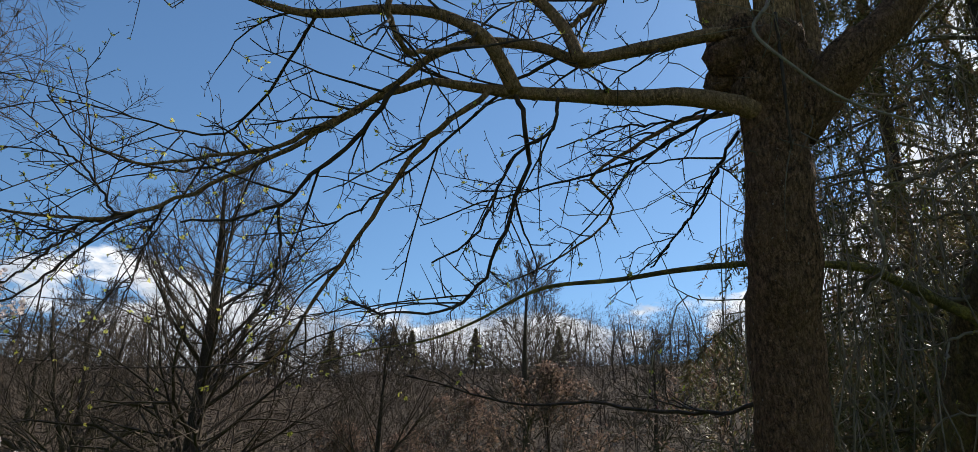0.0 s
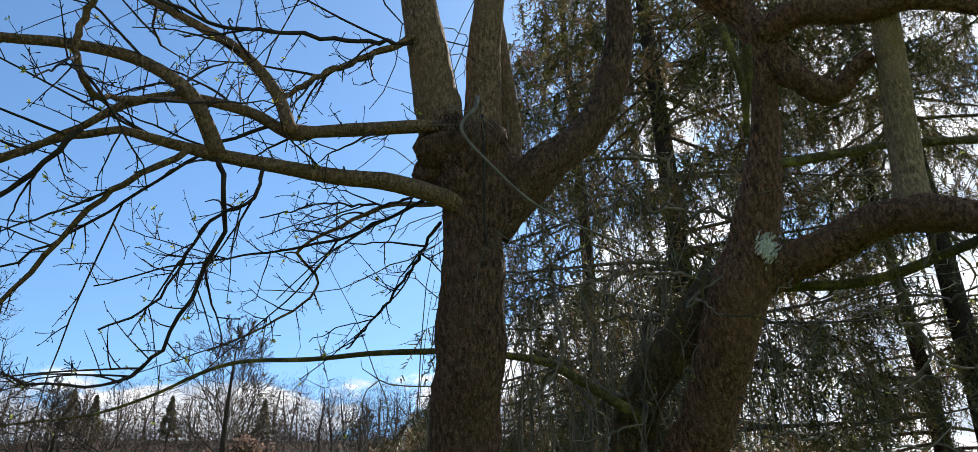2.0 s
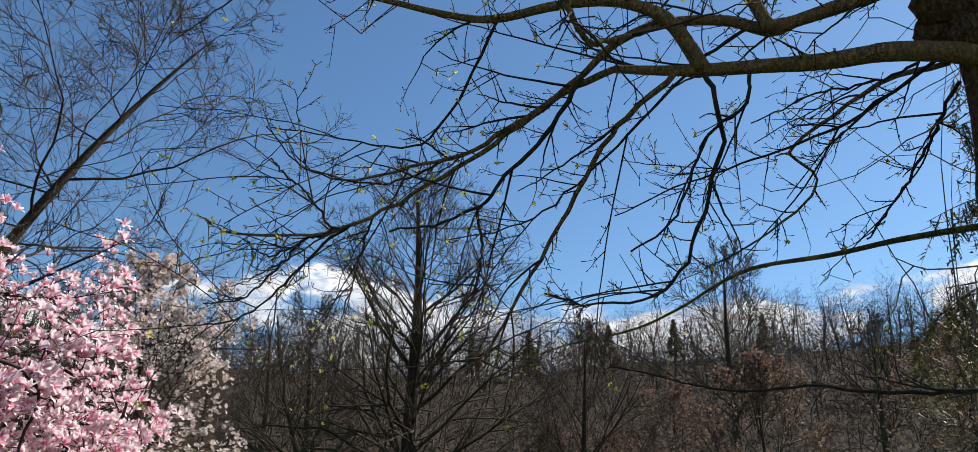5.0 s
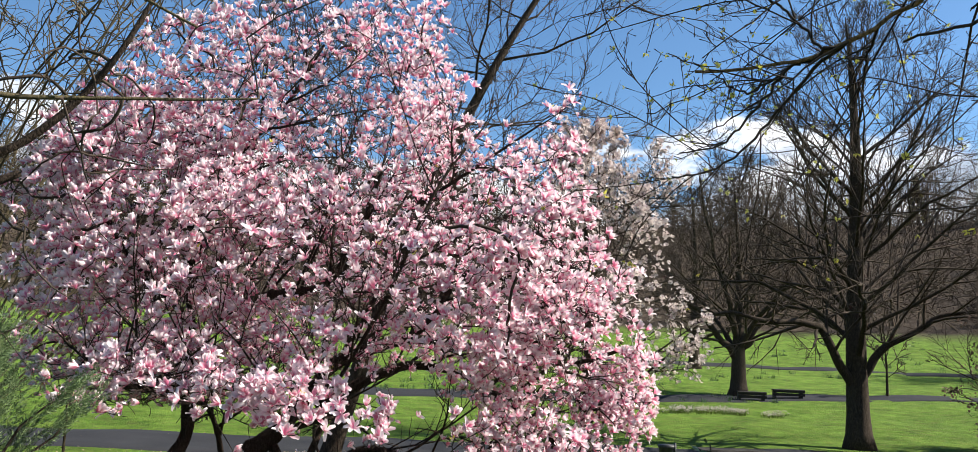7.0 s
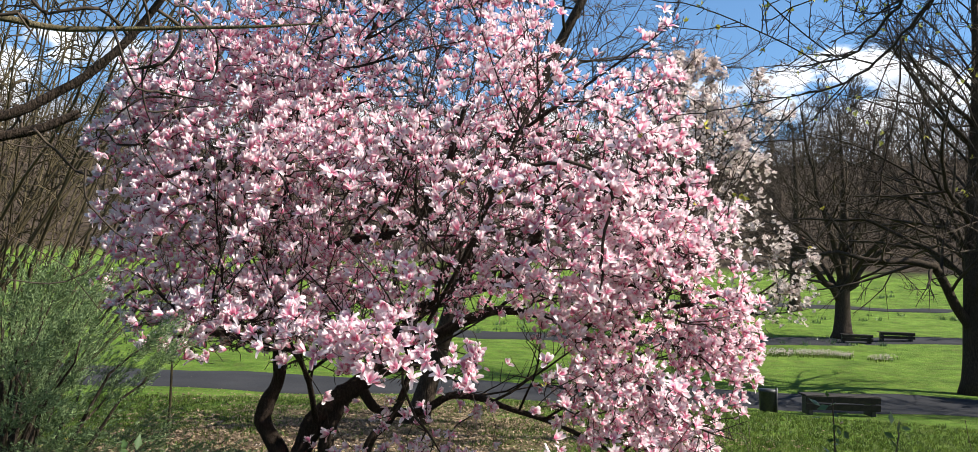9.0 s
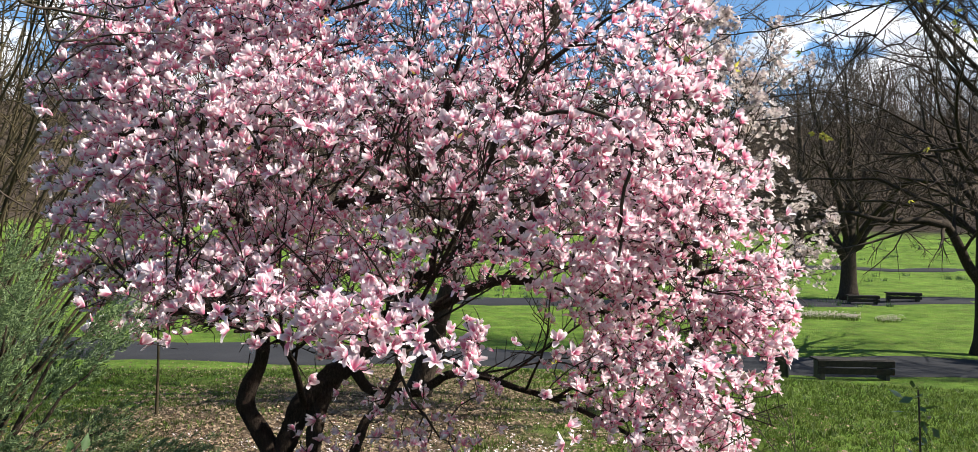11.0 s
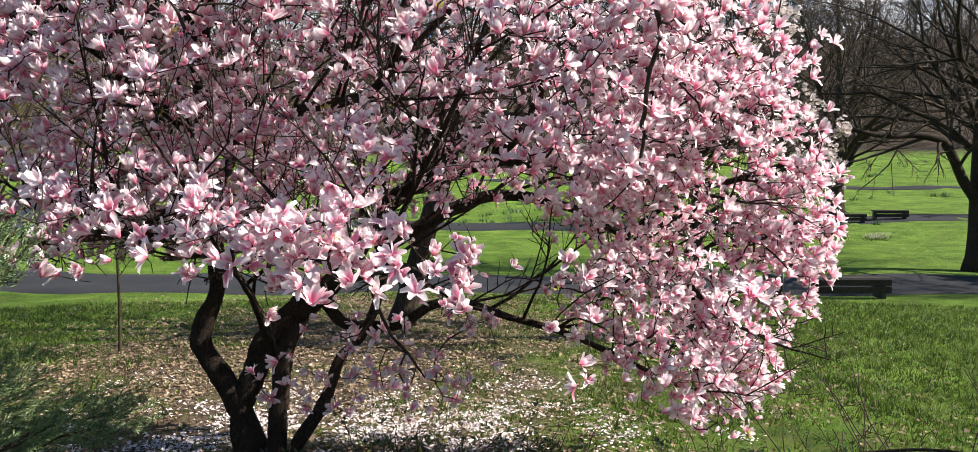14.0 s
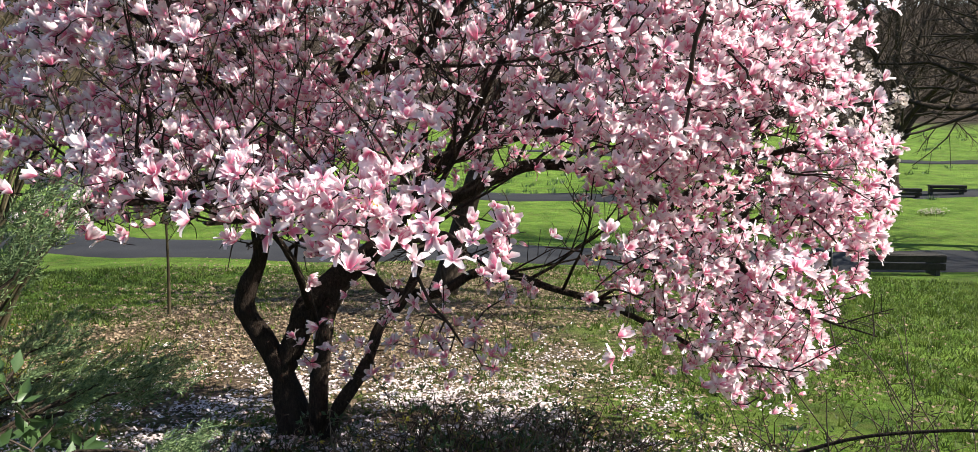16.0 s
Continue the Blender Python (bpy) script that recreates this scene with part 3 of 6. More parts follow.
def maple():
    rng = np.random.default_rng(11)
    base = (0.97, 2.68, float(land(0.97, 2.68)))
    tree = thing("maple_tree", base, "pollarded maple with rough brown bark and opening yellow-green buds", "tree")
    trunk = rough_rod("trunk", [(0.97, 2.70, -0.15), (0.98, 2.69, 0.5), (0.97, 2.66, 1.2), (0.96, 2.61, 2.04), (0.95, 2.51, 2.36), (0.95, 2.47, 2.61), (0.96, 2.46, 2.82), (0.97, 2.45, 2.97), (0.95, 2.46, 3.12)],
                      0.110, 0.135, BARK_MAPLE, tree, 170, 60, 0.085, seed=3.1, swell=((0.0, 0.45, 0.06), (0.70, -0.14, 0.16), (0.95, 0.10, 0.03)))
    for i, (kx, ky, kz, kr) in enumerate(((0.84, 2.44, 3.12, 0.06), (0.86, 2.42, 3.20, 0.055), (0.93, 2.38, 3.10, 0.06), (1.06, 2.42, 3.06, 0.055), (0.82, 2.50, 3.05, 0.05), (1.0, 2.40, 3.16, 0.05), (0.90, 2.40, 2.98, 0.05))):
        rough_rod("burl", [(kx, ky + 0.03, kz - 0.05), (kx, ky, kz), (kx + 0.01, ky + 0.03, kz + 0.06)], kr * 1.15, kr * 0.9, BARK_MAPLE, tree, 14, 18, 0.35, "gnarled swelling of the pollard head", seed=40 + i, swell=((0.5, 0.5, 0.3),))
    rough_rod("stem", [(0.87, 2.48, 3.10), (0.82, 2.47, 3.38), (0.78, 2.45, 3.59), (0.74, 2.46, 3.83), (0.65, 2.47, 4.34), (0.51, 2.48, 5.25), (0.4, 2.5, 6.2)], 0.092, 0.045, BARK_SMOOTH, tree, 70, 26, 0.06, seed=1, swell=((0.0, 0.2, 0.05), (0.14, 0.08, 0.02)))
    rough_rod("stem", [(0.98, 2.47, 3.05), (1.00, 2.44, 3.34), (1.00, 2.41, 3.55), (1.02, 2.37, 3.83), (1.10, 2.35, 4.46), (1.20, 2.32, 5.46), (1.3, 2.3, 6.3)], 0.078, 0.04, BARK_SMOOTH, tree, 60, 24, 0.06, seed=2)
    rough_rod("stem", [(1.12, 2.55, 3.02), (1.14, 2.53, 3.31), (1.11, 2.50, 3.55), (1.10, 2.52, 3.78), (1.05, 2.53, 4.17)], 0.055, 0.03, BARK_SMOOTH, tree, 24, 16, 0.06, seed=3)
    rough_rod("limb", [(1.02, 2.45, 2.84), (1.09, 2.41, 2.93), (1.20, 2.34, 3.07), (1.36, 2.30, 3.21), (1.45, 2.25, 3.40), (1.50, 2.22, 3.65), (1.51, 2.18, 4.00), (1.64, 2.08, 4.83), (1.7, 2.0, 5.6)], 0.082, 0.036, BARK_MAPLE, tree, 70, 28, 0.10, seed=4, swell=((0.22, 0.12, 0.05),))
    low = [(0.96, 2.45, 2.86), (0.85, 2.40, 2.90), (0.65, 2.42, 2.95), (0.45, 2.45, 2.96), (0.23, 2.45, 2.97), (0.07, 2.45, 2.98), (-0.06, 2.44, 2.99), (-0.22, 2.41, 3.00)]
    rough_rod("limb", low, 0.038, 0.014, BARK_SMOOTH, tree, 70, 16, 0.09, seed=5, swell=((0.0, 0.35, 0.05), (0.73, 0.25, 0.03)))
    high = [(0.92, 2.44, 3.17), (0.80, 2.40, 3.19), (0.56, 2.44, 3.16), (0.43, 2.46, 3.14), (0.29, 2.47, 3.12), (0.17, 2.44, 3.15), (0.02, 2.42, 3.16), (-0.09, 2.41, 3.15), (-0.22, 2.42, 3.10), (-0.33, 2.44, 3.01)]
    rough_rod("limb", high, 0.028, 0.012, BARK_SMOOTH, tree, 50, 14, 0.09, seed=6, swell=((0.42, 0.4, 0.03),))
    rise = [(0.07, 2.44, 2.98), (0.03, 2.40, 3.05), (-0.02, 2.36, 3.12), (-0.09, 2.34, 3.17), (-0.22, 2.33, 3.22), (-0.41, 2.36, 3.25), (-0.63, 2.38, 3.245), (-0.81, 2.37, 3.285), (-1.17, 2.29, 3.39), (-1.55, 2.2, 3.47), (-2.0, 2.1, 3.52)]
    rough_rod("limb", rise, 0.029, 0.005, BARK_SMOOTH, tree, 44, 14, 0.08, seed=7)
    arch = [(0.30, 2.43, 3.09), (0.24, 2.46, 3.26), (0.12, 2.48, 3.41), (-0.03, 2.52, 3.52), (-0.24, 2.58, 3.65), (-0.54, 2.66, 3.81), (-0.95, 2.74, 3.97), (-1.5, 2.8, 4.1)]
    rough_rod("limb", arch, 0.025, 0.005, BARK_SMOOTH, tree, 36, 12, 0.07, seed=8)
    # thinner, hanging branches: control points, first and last radius
    thin = [
        ([(-0.22, 2.41, 3.00), (-0.42, 2.49, 2.97), (-0.60, 2.55, 2.90), (-0.79, 2.61, 2.84), (-1.01, 2.63, 2.81), (-1.24, 2.63, 2.78), (-1.43, 2.60, 2.83)], 0.015, 0.004),
        ([(-0.33, 2.44, 3.01), (-0.51, 2.53, 2.93), (-0.69, 2.59, 2.85), (-0.88, 2.64, 2.77), (-1.10, 2.68, 2.68), (-1.33, 2.70, 2.61), (-1.52, 2.68, 2.59), (-1.78, 2.63, 2.61)], 0.013, 0.006),
        ([(-0.26, 1.93, 3.18), (-0.30, 1.98, 3.10), (-0.32, 2.03, 3.03), (-0.30, 2.07, 2.97), (-0.26, 2.15, 2.95), (-0.16, 2.25, 3.02), (-0.02, 2.41, 3.15)], 0.012, 0.010),
        ([(-0.01, 2.43, 2.98), (-0.17, 2.47, 2.86), (-0.29, 2.55, 2.77), (-0.42, 2.65, 2.61), (-0.56, 2.74, 2.43), (-0.67, 2.79, 2.28), (-0.77, 2.84, 2.13), (-0.91, 2.86, 2.05)], 0.0125, 0.005),
        ([(0.07, 2.44, 2.97), (0.11, 2.46, 2.87), (0.11, 2.58, 2.75), (0.05, 2.69, 2.60), (-0.02, 2.80, 2.45), (-0.10, 2.88, 2.35), (-0.23, 2.88, 2.30), (-0.41, 2.86, 2.30), (-0.55, 2.83, 2.34)], 0.011, 0.004),
        ([(-0.33, 2.44, 3.00), (-0.49, 2.56, 2.85), (-0.65, 2.63, 2.74), (-0.76, 2.68, 2.65), (-0.95, 2.71, 2.60), (-1.13, 2.72, 2.59)], 0.011, 0.005),
        ([(-0.77, 2.69, 2.65), (-0.77, 2.75, 2.45), (-0.81, 2.79, 2.34)], 0.0072, 0.0058),
        ([(0.82, 2.48, 2.92), (0.73, 2.84, 3.07), (0.61, 3.28, 3.15), (0.49, 3.72, 3.20), (0.61, 3.84, 3.12), (0.56, 3.89, 3.00), (0.36, 3.96, 2.87), (0.13, 4.01, 2.76)], 0.012, 0.005),
        ([(0.86, 2.54, 2.88), (0.83, 2.82, 2.81), (0.74, 3.00, 2.67), (0.65, 3.17, 2.57)], 0.008, 0.004),
        ([(0.97, 2.89, 1.99), (0.84, 3.04, 1.97), (0.64, 3.19, 1.99), (0.36, 3.33, 2.04), (0.16, 3.44, 2.04), (-0.08, 3.54, 2.10), (-0.39, 3.61, 2.19)], 0.010, 0.004),
        ([(0.72, 2.41, 3.58), (0.53, 2.46, 3.47), (0.36, 2.46, 3.34), (0.26, 2.47, 3.24)], 0.016, 0.011),
        ([(0.72, 2.42, 3.56), (0.50, 2.43, 3.52), (0.21, 2.38, 3.46), (0.03, 2.31, 3.39), (-0.20, 2.18, 3.36)], 0.011, 0.006),
        ([(0.22, 2.44, 2.96), (0.20, 2.47, 2.85), (0.08, 2.56, 2.79), (0.02, 2.65, 2.71), (-0.07, 2.72, 2.54), (-0.22, 2.74, 2.45)], 0.008, 0.004),
        ([(0.22, 2.46, 3.12), (0.05, 2.52, 3.04), (-0.15, 2.62, 2.9), (-0.40, 2.72, 2.72), (-0.62, 2.78, 2.60), (-0.9, 2.75, 2.55)], 0.008, 0.003),
        ([(-1.32, 2.70, 2.61), (-1.46, 2.70, 2.58), (-1.57, 2.71, 2.49), (-1.65, 2.69, 2.40), (-1.72, 2.67, 2.34), (-1.83, 2.61, 2.32)], 0.008, 0.003),
        ([(-1.26, 2.70, 2.63), (-1.39, 2.74, 2.59), (-1.51, 2.75, 2.48), (-1.60, 2.73, 2.38), (-1.69, 2.70, 2.29), (-1.77, 2.66, 2.25), (-1.86, 2.61, 2.24)], 0.008, 0.003),
        ([(-1.18, 2.69, 2.66), (-1.26, 2.78, 2.58), (-1.32, 2.85, 2.44), (-1.39, 2.87, 2.24)], 0.006, 0.003),
        ([(-1.36, 2.70, 2.61), (-1.46, 2.67, 2.75), (-1.53, 2.60, 2.82), (-1.57, 2.55, 2.87)], 0.006, 0.004),
        ([(-1.40, 2.70, 2.60), (-1.50, 2.72, 2.58), (-1.59, 2.69, 2.52), (-1.65, 2.65, 2.53), (-1.69, 2.61, 2.57)], 0.006, 0.003),
        ([(-0.83, 2.62, 2.84), (-1.0, 2.72, 2.83), (-1.16, 2.76, 2.81), (-1.30, 2.72, 2.82), (-1.47, 2.62, 2.85), (-1.57, 2.49, 2.98)], 0.007, 0.003),
        ([(-0.62, 2.38, 3.24), (-0.83, 2.6, 3.06), (-1.01, 2.72, 2.95), (-1.16, 2.71, 2.95), (-1.32, 2.64, 2.97), (-1.56, 2.50, 2.98)], 0.007, 0.003),
        ([(0.80, 2.5, 2.95), (0.6, 2.7, 2.88), (0.42, 2.85, 2.86), (0.2, 2.98, 2.85), (-0.05, 3.05, 2.8), (-0.3, 3.1, 2.72)], 0.008, 0.003),
        ([(0.82, 2.46, 2.97), (0.66, 2.62, 2.96), (0.48, 2.75, 3.0), (0.25, 2.9, 2.98)], 0.007, 0.003),
    ]
    strands = []
    for i, (ctrl, a, b) in enumerate(thin):
        p = curve_through(ctrl, 26)
        p[1:-1] += rng.normal(0, 0.004, (24, 3))
        r = np.linspace(a, b, 26) * 0.80 * (1 + 0.14 * np.abs(np.sin(np.arange(26) * 2.1)))
        rods("branch", [(p, r, 8)], BARK_SMOOTH if a > 0.0115 else TWIG_MAPLE, tree)
        strands.append((p, r))
    # second order, then twigs and buds
    second = []
    for ctrl in (low, high, rise, arch):
        strands.append((curve_through(ctrl, 26), np.full(26, 0.02)))
    for p, r in list(strands):
        for _ in range(4 + (rng.random() < 0.5)):
            i = rng.integers(3, 24)
            side = unit(np.cross(p[i + 1] - p[i], rng.normal(0, 1, 3)))
            d = unit(unit(p[i + 1] - p[i]) * rng.uniform(0.5, 1.4) + side * 0.8 + np.array([-0.25, 0, rng.uniform(-0.3, 0.3)]))
            L = 0.2 + 0.5 * rng.random() ** 1.6
            k = np.linspace(0, 1, 12)[:, None]
            line = p[i] + d * L * k + (rng.normal(0, 0.24, 3) + np.array([0, 0, -0.12])) * L * k ** 2 + np.cumsum(rng.normal(0, 0.006, (12, 3)), axis=0) * k
            rad = np.linspace(min(0.0052, r[i] * 0.7), 0.0018, 12)
            second.append((line, rad, 5))
    rods("side_branch_mass", second, TWIG_MAPLE, tree, kind="stuff")
    lines, tips = twig_spray(strands + [(s[0], s[1]) for s in second], rng, 10.0, 0.18, 0.30, 0.024)
    rods("twig_mass", lines, TWIG_MAPLE, tree, "thin knuckled twigs with swelling buds", "stuff")
    # crown above the view, which shades the trunk
    crown = Growth(5)
    for ctrl in ([(0.74, 2.46, 3.83), (0.65, 2.47, 4.34), (0.51, 2.48, 5.25), (0.4, 2.5, 6.2)], [(1.02, 2.37, 3.83), (1.10, 2.35, 4.46), (1.20, 2.32, 5.46), (1.3, 2.3, 6.3)], [(1.51, 2.18, 4.00), (1.64, 2.08, 4.83), (1.7, 2.0, 5.6)]):
        crown.wood(curve_through(ctrl, 14))
    g = rng.normal(0, 1, (420, 3)) * np.array([1.5, 1.4, 0.8]) + np.array([0.8, 2.5, 5.6])
    crown.reach(g[g[:, 2] > 4.35], 4, 0.3, 0.07)
    rods("crown", crown.rods(0.003, 0.45), TWIG_MAPLE, tree, kind="stuff")
    pos = np.array([t[0] for t in tips])
    way = np.array([t[1] for t in tips])
    twig_end = np.linalg.norm(way, axis=1) > 0.005
    pick = rng.random(len(pos)) < np.where(twig_end, np.clip(0.30 + 0.30 * (-pos[:, 0] - 0.1), 0.22, 0.65), np.clip(0.02 + 0.05 * (-pos[:, 0] - 0.1), 0.02, 0.08))
    pos, way = pos[pick], way[pick]
    sets = []
    for i in range(4):
        v, f = leaf_cluster(rng, 3 + i)
        w = slice(i, None, 4)
        a, q = scatter_arrays(v, f, pos[w], turns(unit(way[w]) + rng.normal(0, 0.3, way[w].shape), rng.uniform(0, 6.28, len(pos[w]))), rng.uniform(0.009, 0.020, len(pos[w])))
        sets.append((a, q, []))
    v, q, t = joined(sets)
    under(new("young_leaves", mesh_of("young_leaves", v, q, t, LEAF_YOUNG, smooth=False)), tree, "fresh yellow-green unfolding leaves", "stuff")
    # climbing stems on the trunk
    rods("climbing_stem", [(curve_through([(0.93, 2.30, 3.28), (0.90, 2.25, 3.20), (0.85, 2.26, 3.11), (0.94, 2.25, 2.99), (1.12, 2.23, 2.83), (1.40, 2.23, 2.74)], 30), np.linspace(0.0075, 0.0035, 30), 8)], VINE_PALE, tree, "pale bare climbing stem")
    rods("climbing_stem", [(curve_through([(0.94, 2.29, 3.2), (0.94, 2.29, 2.98), (0.94, 2.295, 2.85), (0.95, 2.32, 2.71)], 20), np.linspace(0.006, 0.004, 20), 6)], TWIG_MAPLE, tree, "dark bare climbing stem")
    lo = []
    for _ in range(26):
        a = np.array([0.95, 2.36, rng.uniform(2.75, 3.2)]) + rng.normal(0, 0.06, 3)
        k = np.linspace(0, 1, 7)[:, None]
        lo.append((a + unit(rng.normal(0, 1, 3) + np.array([0.3, -0.3, 0.2])) * rng.uniform(0.1, 0.4) * k + rng.normal(0, 0.18, 3) * k ** 2, np.linspace(0.0025, 0.001, 7), 4))
    rods("dead_twig_mass", lo, TWIG_DRY, tree, kind="stuff")


maple()


# ---- old leaning tree with a broken limb ----
def old_tree():
    rng = np.random.default_rng(21)
    b = (2.05, 3.75)
    tree = thing("old_tree", (b[0], b[1], float(land(*b))), "old leaning tree with reddish bark, moss and lichen patches", "tree")
    rough_rod("trunk", [(2.02, 3.72, -0.2), (2.04, 3.6, 0.5), (2.08, 3.4, 1.2), (2.12, 3.09, 2.03), (2.17, 2.88, 2.30), (2.18, 2.64, 2.66), (2.25, 2.53, 2.94), (2.27, 2.42, 3.21), (2.30, 2.36, 3.49), (2.28, 2.29, 3.77), (2.24, 2.31, 3.97), (2.08, 2.39, 4.18), (1.77, 2.54, 4.56), (1.4, 2.7, 5.2)],
              0.150, 0.05, BARK_OLD, tree, 190, 48, 0.09, seed=13, swell=((0.42, 0.18, 0.05), (0.64, -0.34, 0.12), (0.82, 0.2, 0.04)))
    rough_rod("stem", [(1.95, 3.75, -0.1), (1.96, 3.6, 1.0), (1.97, 3.4, 1.8), (1.99, 3.26, 2.20), (2.02, 3.12, 2.45), (2.14, 2.92, 2.68), (2.22, 2.74, 2.87)], 0.125, 0.085, BARK_MOSSY, tree, 90, 36, 0.10, "stem thickly covered in moss", seed=14)
    rough_rod("limb", [(2.27, 2.58, 2.80), (2.44, 2.31, 2.88), (2.55, 2.09, 2.92), (2.63, 1.93, 2.87), (2.71, 1.79, 2.80), (2.85, 1.51, 2.72), (3.0, 1.1, 2.6)], 0.088, 0.042, BARK_OLD, tree, 80, 32, 0.11, "thick split limb with bare torn wood", seed=15, swell=((0.45, 0.12, 0.06),))
    rough_rod("limb", [(2.60, 2.02, 2.90), (2.63, 2.00, 3.28), (2.60, 1.92, 3.70), (2.55, 1.85, 4.23), (2.5, 1.8, 5.0)], 0.064, 0.046, BARK_TAN, tree, 50, 24, 0.07, seed=16, swell=((0.0, 0.25, 0.06),))
    rough_rod("limb", [(2.27, 2.26, 3.84), (2.37, 2.10, 3.87), (2.49, 1.96, 3.79), (2.61, 1.76, 3.73), (2.81, 1.60, 3.62), (3.02, 1.34, 3.52)], 0.068, 0.034, BARK_OLD, tree, 60, 24, 0.11, seed=17)
    rough_rod("stub", [(2.31, 2.26, 3.74), (2.39, 2.19, 3.57), (2.49, 2.15, 3.51), (2.52, 2.06, 3.56), (2.56, 1.98, 3.60)], 0.065, 0.03, BARK_OLD, tree, 36, 22, 0.30, "gnarled broken stub", seed=18)
    rough_rod("branch", [(2.01, 2.20, 3.78), (2.06, 2.21, 3.63), (2.12, 2.26, 3.51), (2.18, 2.36, 3.36)], 0.019, 0.014, BARK_LICHEN, tree, 18, 10, 0.1, "dead branch yellow with lichen", seed=19)
    rough_rod("branch", [(2.12, 2.19, 3.70), (2.15, 2.25, 3.58), (2.18, 2.34, 3.46)], 0.022, 0.012, BARK_LICHEN, tree, 14, 10, 0.1, "dead branch yellow with lichen", seed=20)
    rough_rod("branch", [(2.28, 2.37, 3.25), (2.64, 2.29, 3.33), (2.82, 2.22, 3.36), (3.16, 1.99, 3.32), (3.40, 1.81, 3.30)], 0.022, 0.016, BARK_LICHEN, tree, 26, 12, 0.08, seed=21)
    rough_rod("branch", [(2.30, 2.60, 2.79), (2.54, 2.42, 2.76), (2.68, 2.27, 2.76), (2.80, 2.11, 2.80), (2.91, 1.94, 2.84), (3.02, 1.72, 2.90)], 0.022, 0.02, BARK_LICHEN, tree, 26, 12, 0.08, seed=22)
    rough_rod("branch", [(2.02, 3.14, 2.32), (1.93, 3.09, 2.35), (1.82, 3.08, 2.40), (1.65, 3.04, 2.47), (1.50, 3.03, 2.53), (1.34, 3.04, 2.55), (1.15, 3.03, 2.555), (1.01, 2.98, 2.53), (0.79, 3.14, 2.55), (0.56, 3.29, 2.55), (0.30, 3.43, 2.56), (0.14, 3.55, 2.53), (-0.03, 3.67, 2.46), (-0.26, 3.78, 2.39), (-0.57, 3.86, 2.35), (-0.8, 3.84, 2.28)],
              0.036, 0.004, BARK_LICHEN, tree, 90, 12, 0.07, "long low branch, yellow with lichen near the stem", 0.42, seed=23)
    # lichen crust
    sets = []
    for _ in range(150):
        spread = rng.normal(0, 1, 2)
        c = np.array([2.212, 2.395, 2.88]) + np.array([0.020 * spread[0], -0.004 * spread[0], 0.030 * spread[1]])
        out = unit(np.array([-0.2, -0.97, 0.1]) + rng.normal(0, 0.2, 3))
        ang = np.arange(7) * 2 * math.pi / 7
        ring = np.stack([np.cos(ang), np.sin(ang), np.zeros(7)], -1) * rng.uniform(0.002, 0.0052) * rng.uniform(0.6, 1.3, (7, 1))
        rot = turns(out[None], np.array([0.0]))[0]
        v = np.vstack([c + out * 0.006, c + ring @ rot.T, c - out * 0.02 + ring @ rot.T])
        f = [(0, 1 + j, 1 + (j + 1) % 7) for j in range(7)]
        qd = [(1 + j, 8 + j, 8 + (j + 1) % 7, 1 + (j + 1) % 7) for j in range(7)]
        sets.append((v, qd, f))
    v, q, t = joined(sets)
    under(new("lichen_patch", mesh_of("lichen_patch", v, q, t, LICHEN)), tree, "crust of white lichen", "stuff")
    # suckers and dead twigs about it
    g = Growth(8)
    for ctrl in ([(2.12, 3.09, 2.03), (2.18, 2.64, 2.66), (2.27, 2.42, 3.21)], [(2.64, 2.29, 3.33), (3.16, 1.99, 3.32), (3.40, 1.81, 3.30)], [(2.54, 2.42, 2.76), (2.80, 2.11, 2.80), (3.02, 1.72, 2.90)], [(2.0, 3.3, 2.1), (2.02, 3.12, 2.45), (2.14, 2.92, 2.68)]):
        g.wood(curve_through(ctrl, 12))
    goals = np.vstack([rng.normal(0, 1, (420, 3)) * np.array([0.50, 0.38, 0.55]) + np.array([1.85, 3.0, 2.75]), rng.normal(0, 1, (330, 3)) * np.array([0.45, 0.4, 0.45]) + np.array([2.9, 2.4, 2.75])])
    goals = goals[goals[:, 1] > 1.9]
    g.reach(goals, 6, 0.35, 0.12)
    rods("twig_mass", g.rods(0.0017, 0.42), TWIG_DRY, tree, "tangle of thin dry and lichened twigs", "stuff")
    ends = np.array([g.p[b - 1] for _, _, b in g.lines])
    ends = ends[rng.random(len(ends)) < 0.3]
    v, f = leaf_cluster(rng, 3)
    a, q = scatter_arrays(v, f, ends, turns(rng.normal(0, 1, ends.shape), rng.uniform(0, 6.28, len(ends))), rng.uniform(0.008, 0.018, len(ends)))
    under(new("young_leaves", mesh_of("young_leaves", a, q, [], LEAF_YOUNG, smooth=False)), tree, "tiny yellow-green opening leaves", "stuff")
    up = []
    for _ in range(170):
        a = np.array([rng.uniform(1.2, 2.9), rng.uniform(2.9, 4.2), rng.uniform(1.2, 2.6)])
        k = np.linspace(0, 1, 9)[:, None]
        up.append((a + np.array([rng.normal(0, 0.15), rng.normal(0, 0.1), rng.uniform(0.6, 1.6)]) * k + rng.normal(0, 0.25, 3) * k ** 2 + rng.normal(0, 0.008, (9, 3)), np.linspace(0.0042, 0.0014, 9), 5))
    rods("sucker_mass", up, TWIG_DRY, tree, "pale upright bare shoots", "stuff")
    tree.location.x -= 0.033


old_tree()


